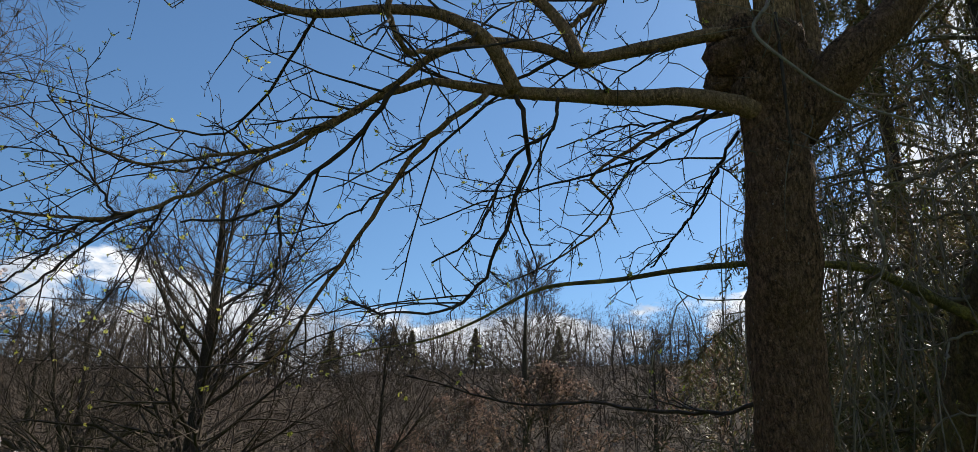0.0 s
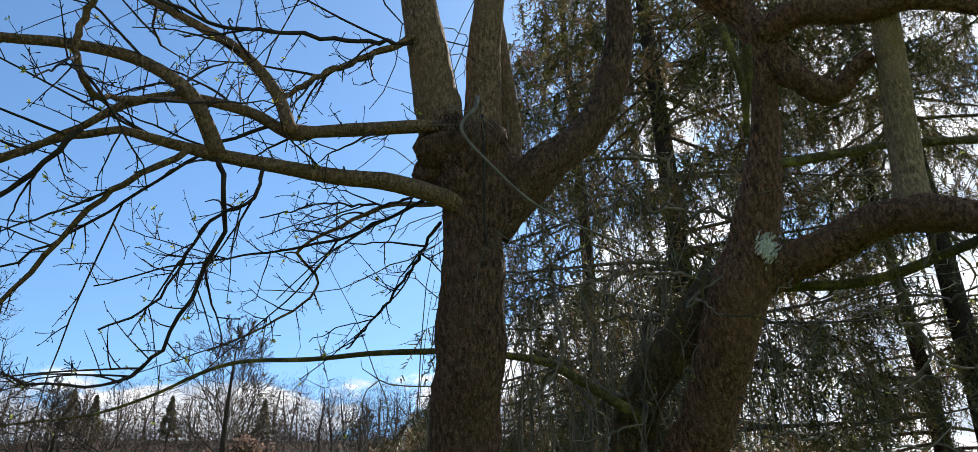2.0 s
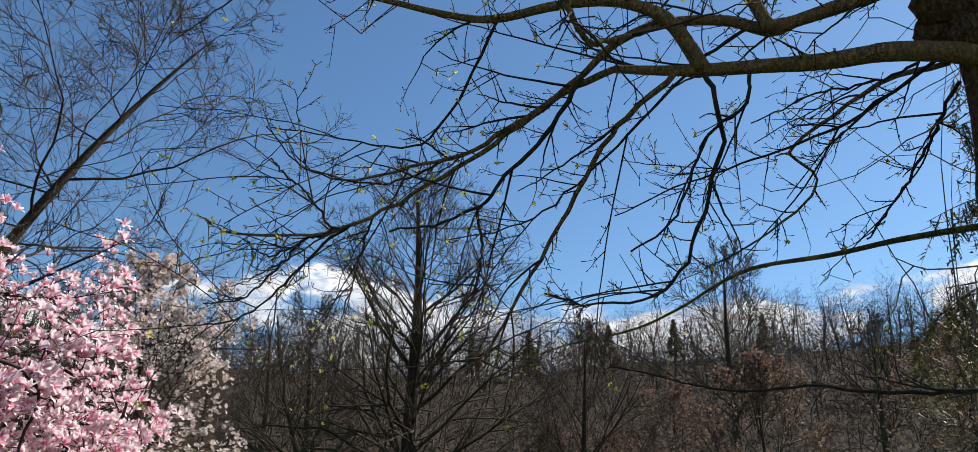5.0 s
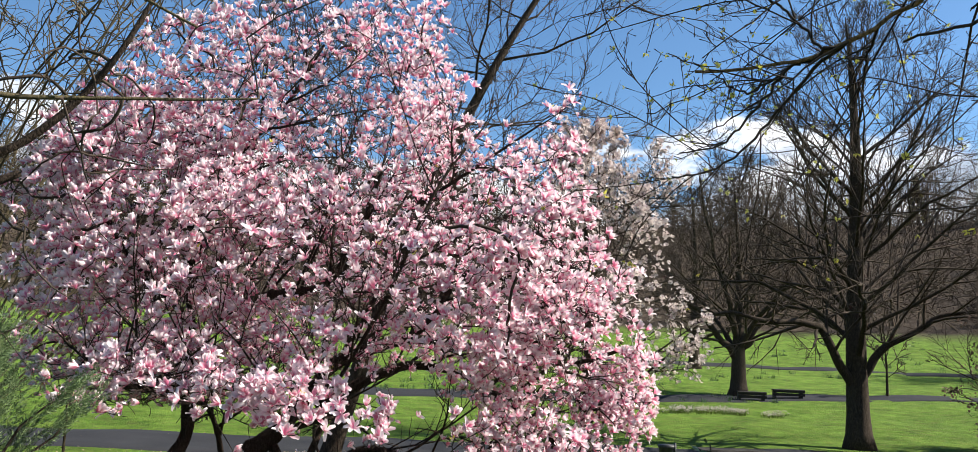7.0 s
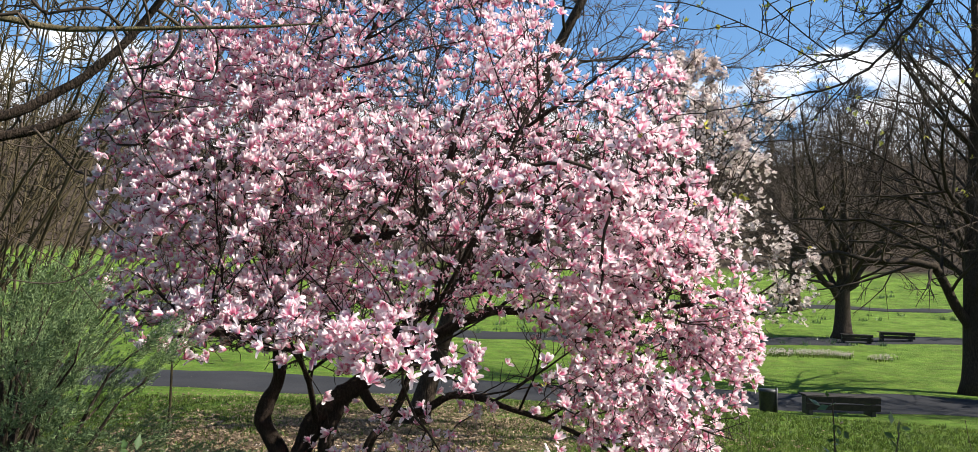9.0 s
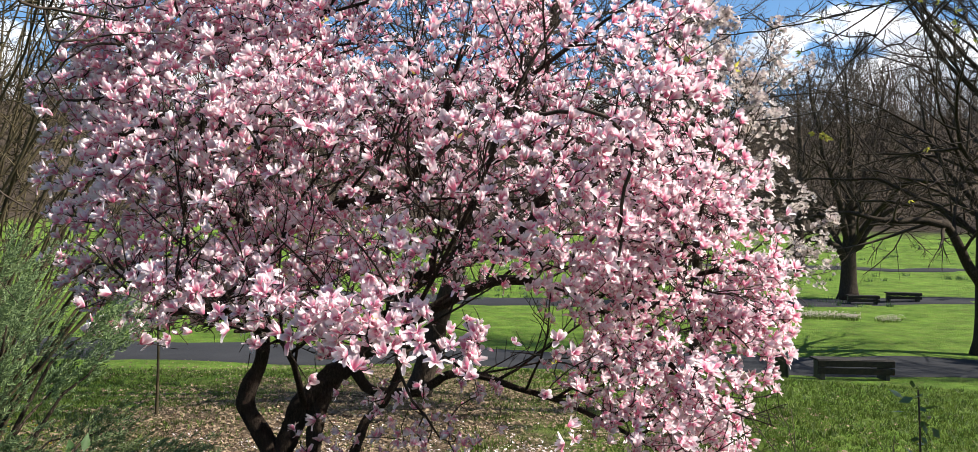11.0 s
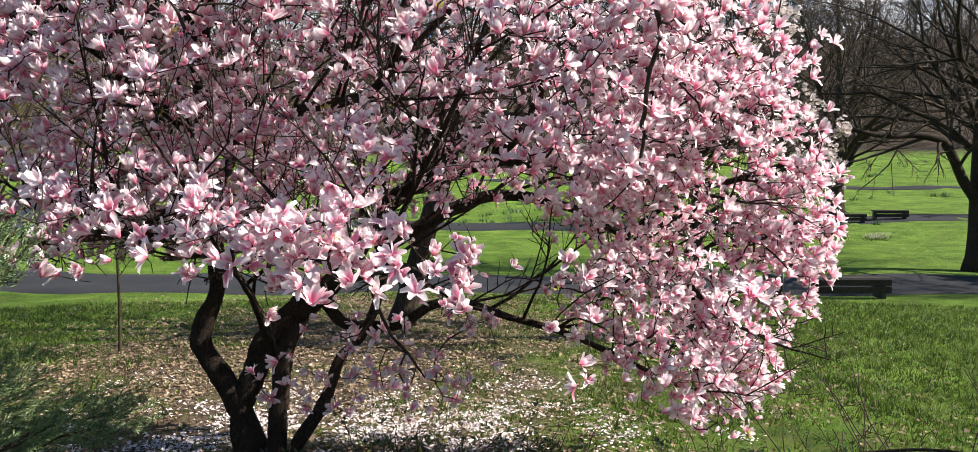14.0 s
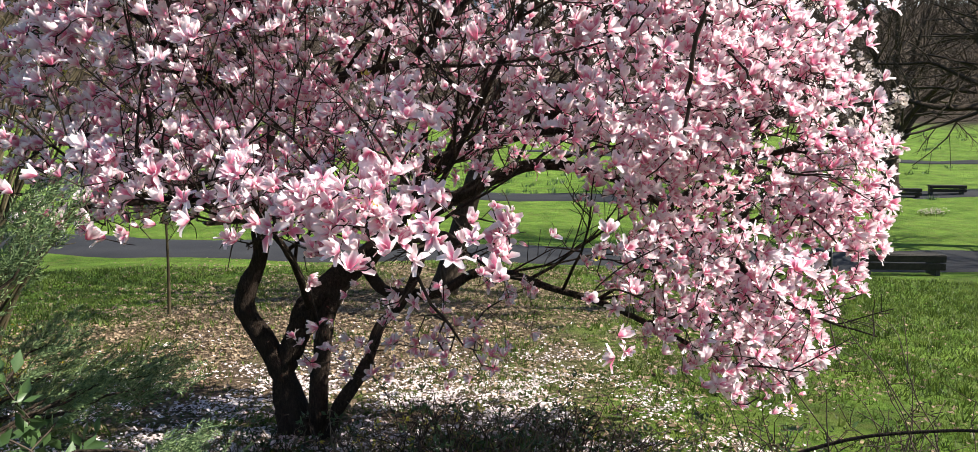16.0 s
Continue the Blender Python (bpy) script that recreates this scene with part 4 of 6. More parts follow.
# ---- spruces behind ----
def needle_shape(rng, n=15):
    """A hanging shoot with needles on both sides, 1 long along -z."""
    v, f = [], []
    for i in range(n):
        s = (i + 0.5) / n
        a = rng.uniform(0, 6.28)
        d = np.array([math.cos(a), math.sin(a), -0.55])
        c = np.array([0.06 * math.sin(3 * s), 0.05 * math.cos(2 * s), -s])
        w = np.array([-math.sin(a), math.cos(a), rng.uniform(-0.6, 0.6)]) * 0.019
        L = rng.uniform(0.10, 0.20) * (1.15 - 0.5 * s)
        b = len(v)
        v += [c - w, c + w, c + d * L]
        f.append([b, b + 1, b + 2])
    b = len(v)
    v += [np.array([0.012, 0, 0]), np.array([-0.012, 0, 0]), np.array([0.06, 0.0, -1.0])]
    f.append([b, b + 1, b + 2])
    return np.array(v), np.array(f)


def spruce(x, y, height, reach, seed, label, branches=90, sprays=5200, dry=0.22, low=0.6, big=1.0):
    rng = np.random.default_rng(seed)
    z0 = float(land(x, y))
    tree = thing("spruce_tree", (x, y, z0), label, "tree", "spruces behind the old tree")
    s = np.linspace(0, 1, 30)
    p = np.stack([x + 0.08 * np.sin(s * 5), y + 0.08 * np.cos(s * 4), z0 - 0.1 + s * height], -1)
    rods("trunk", [(p, 0.12 * (1 - s) ** 0.8 + 0.02, 14)], BARK_FAR, tree)
    lines, sprigs = [], []
    for i in range(branches):
        h = low + (height * 0.97 - low) * rng.random() ** 1.4
        L = reach * (1 - h / height) ** 0.75 * rng.uniform(0.6, 1.1) + 0.3
        a = rng.uniform(0, 6.28)
        k = np.linspace(0, 1, 9)[:, None]
        d = np.array([math.cos(a), math.sin(a), 0.12])
        sway = np.array([-math.sin(a), math.cos(a), 0]) * rng.normal(0, 0.12) * L
        droop = np.array([0, 0, -1.0]) * L * rng.uniform(0.25, 0.5)
        line = np.array([x, y, z0 + h]) + d * L * k + droop * k ** 1.7 + np.array([0, 0, 0.16 * L]) * k ** 4 + sway * k ** 2
        lines.append((line, np.linspace(0.026 * (1.1 - h / height) + 0.006, 0.004, 9), 6))
        sprigs.append((line, L))
    extra = []
    for line, L in sprigs:
        for _ in range(6):
            i = rng.integers(2, 8)
            side = np.cross(line[i] - line[i - 1], [0, 0, 1.0])
            side = unit(side) * rng.choice([-1, 1])
            l2 = L * rng.uniform(0.15, 0.36)
            k = np.linspace(0, 1, 5)[:, None]
            ln = line[i] + (unit(line[i] - line[i - 1]) * 0.8 + side) * l2 * k + np.array([0, 0, -0.35 * l2]) * k ** 1.6
            extra.append((ln, np.linspace(0.006, 0.002, 5), 4))
    rods("branch_mass", lines + extra, TWIG_CONIFER, tree, kind="stuff")
    runs = [l for l, _, _ in lines] + [e[0] for e in extra]
    weight = np.array([np.linalg.norm(r[-1] - r[0]) for r in runs])
    pick = rng.choice(len(runs), sprays, p=weight / weight.sum())
    where = []
    for i in pick:
        r = runs[i]
        u = rng.uniform(0.25, 1.0) * (len(r) - 1.001)
        j = int(u)
        where.append(r[j] + (r[j + 1] - r[j]) * (u - j))
    where = np.array(where)
    n = len(where)
    axis = np.stack([rng.normal(0, 0.38, n), rng.normal(0, 0.38, n), np.ones(n)], -1)
    brown = rng.random(n) < dry
    for nm, mask, mat, lab in (("foliage", ~brown, NEEDLE, "hanging dark green needle shoots"), ("dry_foliage", brown, NEEDLE_DRY, "hanging brown dead needle shoots")):
        sets = []
        idx = np.flatnonzero(mask)
        for c in range(5):
            v, f = needle_shape(rng, 16 + c)
            w = idx[c::5]
            a, t = scatter_arrays(v, f, where[w], turns(axis[w], rng.uniform(0, 6.28, len(w))), rng.uniform(0.18, 0.50, len(w)) * big)
            sets.append((a, [], t))
        v, q, t = joined(sets)
        under(new(nm, mesh_of(nm, v, q, t, mat, smooth=False)), tree, lab, "stuff")


spruce(4.4, 6.3, 13.0, 3.0, 31, "tall dark spruce with drooping green and brown shoots", 180, 14000, 0.30, 0.8, 1.2)
spruce(5.3, 9.9, 14.0, 3.0, 33, "dense dark spruce half hidden behind another", 90, 3200, 0.25, 0.8, 1.8)
spruce(6.6, 5.2, 12.0, 2.9, 32, "tall sparse spruce with drooping dark shoots", 90, 4200, 0.25, 6.2, 1.0)
spruce(7.0, 6.1, 6.6, 2.5, 34, "young spruce with dense drooping shoots", 80, 4200, 0.3, 0.5, 1.2)


# ---- magnolia ----
MAG = np.array([-5.88, 3.33, float(land(-5.88, 3.33))])
ACROSS, AWAY = np.array([0.659, 0.752, 0.0]), np.array([-0.752, 0.659, 0.0])


def petal_grid(L, W, start, end, curl, rng, rows=4, columns=(-1, 0, 1)):
    """One cupped petal, broadest past its middle, that leaves the flower's foot at the angle start from its axis and ends at the angle end."""
    v, uv = [], []
    r, h = 0.006, 0.0
    twist = rng.uniform(-0.35, 0.35)
    for i in range(rows):
        u = i / (rows - 1)
        th = start + (end - start) * u ** 1.4
        if i:
            r, h = r + math.sin(th) * L / (rows - 1), h + math.cos(th) * L / (rows - 1)
        w = W * np.interp(u, [0, 0.25, 0.5, 0.75, 1], [0.32, 0.70, 0.96, 1.0, 0.52])
        for j in columns:
            cup = curl * abs(j) * w * (1 - 0.35 * u)
            v.append((r - math.cos(th) * cup + j * twist * w * u * math.cos(th), j * w, h + math.sin(th) * cup + j * twist * w * u * math.sin(th) - (0 if j else 0.05 * L * (u > 0.99))))
            uv.append((0.5 + 0.5 * j, u))
    n = len(columns)
    f = [(i * n + c, i * n + c + 1, i * n + c + n + 1, i * n + c + n) for i in range(rows - 1) for c in range(n - 1)]
    return np.array(v), np.array(uv), np.array(f)


def blossom_shape(rng, openness, petals=9, rows=4, columns=(-1, 0, 1)):
    """A saucer magnolia flower, its foot at the origin, along +z. openness 0 (bud) to 1 (wide open, floppy)."""
    V, U, F, base = [], [], [], 0
    for i in range(petals):
        inner = i >= 6
        a = i * 2 * math.pi / (3 if inner else 6) + (0.5 if inner else 0.0) + rng.uniform(-0.25, 0.25)
        o = openness * (0.55 if inner else 1.0) + rng.uniform(-0.12, 0.16)
        flop = rng.uniform(0.5, 1.4) if (openness > 0.2 and rng.random() < 0.12 + 0.4 * openness and not inner) else 0.0
        v, u, f = petal_grid(rng.uniform(0.066, 0.088) * (0.93 if inner else 1.0), rng.uniform(0.0145, 0.0210) * (0.8 if openness < 0.1 else 1), 0.42 + 0.70 * o, -0.30 + 1.15 * o + flop, rng.uniform(0.40, 0.75), rng, rows, columns)
        twist = Matrix.Rotation(rng.uniform(-0.25, 0.25), 3, "X")
        v = v @ np.array(twist).T
        c, s = math.cos(a), math.sin(a)
        V.append(v @ np.array([[c, s, 0], [-s, c, 0], [0, 0, 1]]))
        U.append(u)
        F.append(f + base)
        base += len(v)
    return np.concatenate(V), np.concatenate(U), np.concatenate(F)


def crown_points(rng, n):
    """Places of twig ends in the magnolia's wide, lop-sided crown: body, front sprays, shaded flank, hanging skirt."""
    out = []
    while len(out) < n:
        kind = rng.random()
        if kind < 0.60:
            a, f, z = np.array([0.80, -0.42, 2.45]) + np.array([2.05, 1.50, 1.75]) * unit(rng.normal(0, 1, 3)) * rng.random() ** 0.27
            floor_z = 1.30 if a < 1.0 else 1.52
            if z < floor_z + 0.14 * math.sin(a * 5 + f * 3):
                continue
            if z > np.interp(a, [0.9, 1.4, 1.6, 1.86, 2.08, 2.32, 2.42, 2.85], [4.25, 3.95, 3.0, 3.05, 3.25, 3.45, 2.5, 2.1]):
                continue
            if z > 2.15 + 2.1 * (f + 1.8) or (a < 0.6 and z > 1.9 and f < -0.9 and rng.random() < 0.2):
                continue
            if a > 1.45 and z > 2.3 and rng.random() < 0.2:
                continue
        elif kind < 0.633:
            a = rng.uniform(-0.55, 1.15)
            f, z = -1.72 + rng.normal(0, 0.16), 1.42 - 0.19 * max(0.0, a) + rng.normal(0, 0.085)
        elif kind < 0.785:
            a, f, z = np.array([-0.55, -0.62, 2.20]) + np.array([0.95, 0.95, 1.12]) * unit(rng.normal(0, 1, 3)) * rng.random() ** 0.3
            if z < 1.2:
                continue
        else:
            a = 1.45 + 1.52 * rng.random() ** 0.62
            f = -0.50 + rng.normal(0, 0.48)
            low = 0.92 - 0.52 * min(1.0, max(0.0, (a - 1.45) / 0.6))
            high = 2.15 - 0.30 * max(0.0, a - 2.2)
            z = rng.uniform(low, high)
            if a > 2.96 - 0.45 * max(0.0, 1.1 - z) - 0.25 * abs(f + 0.5) - 0.5 * max(0.0, -0.6 - f):
                continue
        if kind < 0.60 and -0.5 < a < 1.6 and 1.5 < z < 2.05 and f < -0.25 and rng.random() < 0.48:
            continue
        if 0.75 < a < 1.75 and 0.6 < z < 1.50 and f > -1.3 and rng.random() < (0.62 if a < 1.3 else 0.42):
            continue
        if noise.noise(Vector((a * 1.8, f * 1.8, z * 1.8))) < (-0.03 if z < 2.3 else -0.12) and rng.random() < 0.84:
            continue
        if noise.noise(Vector((a * 4.5, f * 4.5, z * 4.5 + 7))) < -0.08 and rng.random() < 0.6:
            continue
        out.append(MAG * np.array([1, 1, 0]) + ACROSS * a + AWAY * f + np.array([0, 0, z]))
    for _ in range(55):
        out.append(MAG * np.array([1, 1, 0]) + ACROSS * rng.uniform(0.05, 1.25) + AWAY * rng.uniform(-1.0, -0.1) + np.array([0, 0, rng.uniform(0.45, 0.95)]))
    return np.array(out)


def magnolia():
    rng = np.random.default_rng(41)
    tree = thing("magnolia_tree", MAG, "spreading saucer magnolia in full pink and white bloom", "tree")
    g = Growth(42)
    stems = [
        ("trunk", [(-5.92, 3.26, -0.25), (-5.94, 3.26, -0.10), (-6.02, 3.22, 0.11), (-6.14, 3.13, 0.40), (-6.23, 3.03, 0.62), (-6.20, 3.04, 0.75), (-6.15, 3.10, 0.95), (-6.18, 3.10, 1.24), (-6.15, 3.06, 1.63), (-6.11, 3.02, 1.87), (-6.0, 2.9, 2.5), (-5.9, 2.8, 3.1)], 0.082, 0.020, 80),
        ("trunk", [(-5.98, 3.22, -0.25), (-6.02, 3.20, -0.06), (-6.06, 3.19, 0.12), (-6.07, 3.20, 0.26), (-6.05, 3.26, 0.42), (-6.04, 3.35, 0.61), (-5.98, 3.52, 0.79), (-5.90, 3.71, 0.95), (-5.82, 3.90, 1.22), (-5.73, 4.06, 1.47), (-5.55, 4.31, 1.60), (-5.35, 4.54, 1.69)], 0.068, 0.044, 80),
        ("trunk", [(-5.83, 3.34, -0.25), (-5.85, 3.32, -0.07), (-5.86, 3.31, 0.12), (-5.90, 3.36, 0.40), (-5.93, 3.41, 0.59), (-5.96, 3.54, 0.78)], 0.058, 0.050, 40),
        ("trunk", [(-5.86, 3.32, -0.25), (-5.82, 3.34, -0.10), (-5.78, 3.41, 0.08), (-5.74, 3.52, 0.24), (-5.72, 3.58, 0.37), (-5.70, 3.64, 0.54), (-5.64, 3.77, 0.69), (-5.6, 3.9, 1.1), (-5.5, 3.8, 1.7)], 0.047, 0.02, 34),
    ]
    limbs = [
        ([(-5.80, 3.96, 1.14), (-5.72, 4.05, 1.20), (-5.50, 4.27, 1.37), (-5.30, 4.44, 1.47), (-5.09, 4.60, 1.46), (-4.83, 4.70, 1.39), (-4.48, 4.73, 1.24), (-4.11, 4.73, 1.05), (-3.8, 4.7, 0.8)], 0.053, 0.008),
        ([(-5.90, 3.66, 0.84), (-5.79, 3.74, 0.71), (-5.58, 3.96, 0.71), (-5.43, 4.12, 0.83), (-5.25, 4.26, 0.83), (-5.06, 4.38, 0.77), (-4.78, 4.51, 0.71), (-4.43, 4.53, 0.64), (-4.15, 4.59, 0.55), (-3.95, 4.6, 0.5)], 0.040, 0.007),
        ([(-6.15, 3.08, 1.45), (-6.03, 3.22, 1.80), (-5.71, 3.40, 1.95), (-5.40, 3.52, 1.99), (-5.22, 3.60, 2.07), (-4.9, 3.6, 2.4), (-4.7, 3.6, 2.8)], 0.042, 0.014),
        ([(-5.38, 4.51, 1.68), (-5.25, 4.70, 1.90), (-5.22, 4.83, 2.25), (-5.25, 4.80, 2.63), (-5.1, 4.7, 3.1)], 0.036, 0.014),
        ([(-5.23, 4.80, 2.15), (-4.93, 4.95, 2.30), (-4.47, 5.06, 2.33), (-4.0, 5.1, 2.6)], 0.024, 0.010),
        ([(-5.38, 4.52, 1.69), (-4.98, 4.70, 1.65), (-4.56, 4.81, 1.58), (-4.07, 4.92, 1.54), (-3.69, 5.03, 1.65)], 0.036, 0.011),
        ([(-6.14, 3.05, 1.72), (-6.08, 2.79, 1.95), (-5.95, 2.51, 2.11), (-5.8, 2.2, 2.4)], 0.030, 0.011),
        ([(-6.18, 3.10, 1.22), (-5.72, 2.64, 1.28), (-5.21, 2.26, 1.33), (-4.98, 1.94, 1.33)], 0.034, 0.009),
        ([(-6.03, 3.36, 0.60), (-5.54, 3.01, 0.99), (-5.07, 2.65, 1.22), (-4.60, 2.25, 1.28)], 0.024, 0.008),
        ([(-5.91, 3.69, 0.93), (-5.18, 3.48, 1.08), (-4.59, 3.30, 1.18), (-4.0, 3.0, 1.16)], 0.032, 0.009),
        ([(-5.15, 3.49, 1.10), (-4.8, 3.5, 1.5), (-4.4, 3.5, 2.0), (-4.15, 3.6, 2.6), (-4.0, 3.9, 3.1)], 0.016, 0.006),
        ([(-6.08, 2.98, 2.1), (-5.7, 3.0, 2.8), (-5.3, 3.2, 3.3), (-5.05, 3.3, 3.7)], 0.024, 0.008),
        ([(-5.70, 4.1, 1.5), (-5.9, 4.5, 1.9), (-6.1, 4.9, 2.3)], 0.03, 0.01),
        ([(-6.16, 3.1, 1.3), (-6.6, 3.0, 1.8), (-6.9, 2.9, 2.3)], 0.03, 0.01),
        ([(-4.50, 4.73, 1.25), (-4.3, 4.95, 1.5), (-4.05, 5.0, 1.9), (-3.8, 4.8, 2.3)], 0.018, 0.008),
        ([(-5.20, 3.60, 2.07), (-4.9, 3.9, 2.5), (-4.4, 4.2, 2.9), (-3.95, 4.4, 3.2)], 0.022, 0.007),
    ]
    for i, (nm, ctrl, a, b, n) in enumerate(stems):
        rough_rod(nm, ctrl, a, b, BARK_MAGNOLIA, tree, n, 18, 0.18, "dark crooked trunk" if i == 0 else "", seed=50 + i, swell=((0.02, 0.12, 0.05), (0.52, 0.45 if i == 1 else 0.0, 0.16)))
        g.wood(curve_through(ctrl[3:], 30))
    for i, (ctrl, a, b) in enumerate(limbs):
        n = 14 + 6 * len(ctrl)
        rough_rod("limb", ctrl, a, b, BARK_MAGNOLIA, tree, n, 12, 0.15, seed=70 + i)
        g.wood(curve_through(ctrl, 24))
    # side branches, straight and finely divided, off every limb
    def inside(p):
        q = p - MAG
        a, f, z = q @ ACROSS, q @ AWAY, p[:, 2]
        top = np.interp(a, [0.9, 1.4, 1.6, 1.86, 2.08, 2.32, 2.42, 2.85], [4.2, 3.9, 2.95, 3.0, 3.2, 3.4, 2.4, 2.0])
        low = np.interp(a, [-0.5, 1.0, 1.4, 2.1, 2.6], [1.15, 1.05, 0.95, 0.50, 0.50])
        return (a > -1.4) & (a < 2.6) & (f > -1.75) & (f < 0.95) & (z < np.minimum(top, 2.3 + 2.1 * (f + 1.8))) & (z > low)

    P = np.array([curve_through(c, 14)[2:] for c, _, _ in limbs] + [curve_through(s[1][6:], 14)[2:] for s in stems[:2]])
    L = np.linalg.norm(np.diff(P, axis=1), axis=2).sum(1) * 1.1 + 0.3
    R = np.array([a for _, a, _ in limbs] + [0.05, 0.05])
    fine = []
    for order, (kids, n) in enumerate(((11, 9), (6, 6), (4, 4))):
        o, d, L, R = offshoots(rng, P, L, R, kids, (28, 62), (0.55, 0.50, 0.46)[order], (0.12, 0.10, 0.08)[order], inside, 0.12)
        P = sprouts(rng, o, d, L, n, 0.07, np.array([0, 0, 0.025]))
        r = np.clip(R, (0.0055, 0.0034, 0.0021)[order], (0.011, 0.0065, 0.0036)[order])
        for c in range(len(P)):
            line = (P[c], np.linspace(r[c], max(0.0018, r[c] * 0.28), n), (6, 4, 3)[order])
            if order == 0:
                rods("branch", [line], BARK_MAGNOLIA, tree)
            else:
                fine.append(line)
            if order < 2 or c % 2:
                g.wood(P[c])
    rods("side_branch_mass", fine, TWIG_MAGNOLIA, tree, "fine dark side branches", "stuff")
    goals = crown_points(rng, 6700)
    first = rng.permutation(len(goals))
    g.reach(goals[first[:560]], 6, 0.30, 0.06, 0.03)
    g.reach(goals[first[560:]], 3, 0.35, 0.06, 0.0)
    with_flowers = len(g.lines)
    bare = g.p[rng.integers(0, g.n, 900)] + rng.normal(0, 0.11, (900, 3))
    g.reach(bare[bare[:, 2] > 1.1], 3, 0.35, 0.06)
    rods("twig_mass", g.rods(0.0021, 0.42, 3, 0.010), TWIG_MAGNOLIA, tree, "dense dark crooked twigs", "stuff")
    # flowers at twig ends, some in pairs
    heart = MAG + ACROSS * 0.9 + AWAY * -0.4 + np.array([0, 0, 1.6])
    pos, way = [], []
    for k, a, b in g.lines[:with_flowers]:
        tip, d = g.p[b - 1], unit(g.p[b - 1] - g.p[b - 3])
        for j in range(1 + (rng.random() < 0.55) + (rng.random() < 0.3)):
            w = unit(d * 0.5 + unit(tip - heart) * 0.45 + np.array([0, 0, 0.75]) + rng.normal(0, 0.33, 3))
            q = tip if j == 0 else tip - d * rng.uniform(0, 0.08) + rng.normal(0, 0.040, 3)
            pos.append(q + w * 0.006)
            way.append(w)
    pos, way = np.array(pos), np.array(way)
    kinds = [blossom_shape(rng, o, p, 5) for o, p in ((0.05, 7), (0.25, 9), (0.4, 9), (0.55, 9), (0.7, 9), (0.85, 9), (0.95, 9), (1.1, 8))]
    pick = rng.choice(8, len(pos), p=[0.12, 0.20, 0.24, 0.20, 0.12, 0.07, 0.04, 0.01])
    size = rng.uniform(0.46, 0.76, len(pos)) * np.where(((pos - MAG) @ AWAY) < -1.35, 1.15, 1.0) * np.where(pick % 8 == 0, 0.75, 1.0)
    spin = rng.uniform(0, 6.28, len(pos))
    near = ((pos - MAG) @ AWAY) < -1.0
    near &= np.cumsum(near) <= 300
    meshes = [mesh_of("blossom", v, f, [], PETAL, u) for v, u, f in kinds]
    habits = ((0.05, 6), (0.25, 8), (0.4, 9), (0.55, 9), (0.7, 9), (0.85, 9), (0.95, 9), (1.1, 8))
    kinds = [blossom_shape(rng, o, p, 3) for o, p in habits] + [blossom_shape(rng, o, p, 3, (-1, 1)) for o, p in habits]
    pick = np.where(((pos - MAG) @ AWAY) > -0.35, pick + 8, pick)
    rot = turns(way, spin)
    for i in np.flatnonzero(near):
        ob = new("blossom", meshes[pick[i] % 8])
        m = Matrix.Identity(4)
        for r in range(3):
            for c in range(3):
                m[r][c] = rot[i][r][c] * size[i]
            m[r][3] = pos[i][r]
        ob.parent = tree
        ob.matrix_parent_inverse = Matrix.Translation(-Vector(tree.location))
        ob.matrix_basis = m
    V, F, U, base = [], [], [], 0
    for c in range(16):
        w = np.flatnonzero((pick == c) & ~near)
        v, u, f = kinds[c]
        a, q = scatter_arrays(v, f, pos[w], rot[w], size[w])
        V.append(a)
        F.append(q + base)
        U.append(np.tile(u, (len(w), 1)))
        base += len(a)
    ob = new("blossoms", mesh_of("blossoms", np.concatenate(V), np.concatenate(F), [], PETAL, np.concatenate(U)))
    under(ob, tree, "hundreds of open pink and white cup-shaped flowers", "stuff")
    # a few unfolding leaves
    idx = rng.choice(len(pos), 160)
    v, f = leaf_cluster(rng, 3)
    a, q = scatter_arrays(v, f, pos[idx] + rng.normal(0, 0.02, (160, 3)), turns(way[idx], spin[idx]), rng.uniform(0.02, 0.045, 160))
    under(new("young_leaves", mesh_of("young_leaves", a, q, [], LEAF_YOUNG, smooth=False)), tree, kind="stuff")


magnolia()


def scatter_on_ground(name, count, centre, spread, shape, material, size, label, category, seed, keep=None, lift=0.006, tilt=0.3):
    rng = np.random.default_rng(seed)
    p = rng.normal(0, 1, (count, 2)) * spread + centre
    if keep is not None:
        p = p[keep(p, rng)]
    w = np.stack([p[:, 0], p[:, 1], land(p[:, 0], p[:, 1]) + lift + rng.uniform(0, 0.012, len(p))], -1)
    axis = np.stack([rng.normal(0, tilt, len(p)), rng.normal(0, tilt, len(p)), np.ones(len(p))], -1)
    v, f = shape
    a, q = scatter_arrays(v, f, w, turns(axis, rng.uniform(0, 6.28, len(p))), rng.uniform(size[0], size[1], len(p)))
    ob = new(name, mesh_of(name, a, q if q.shape[1] == 4 else [], q if q.shape[1] == 3 else [], material, smooth=False))
    return tagged(ob, label, category, kind="stuff")


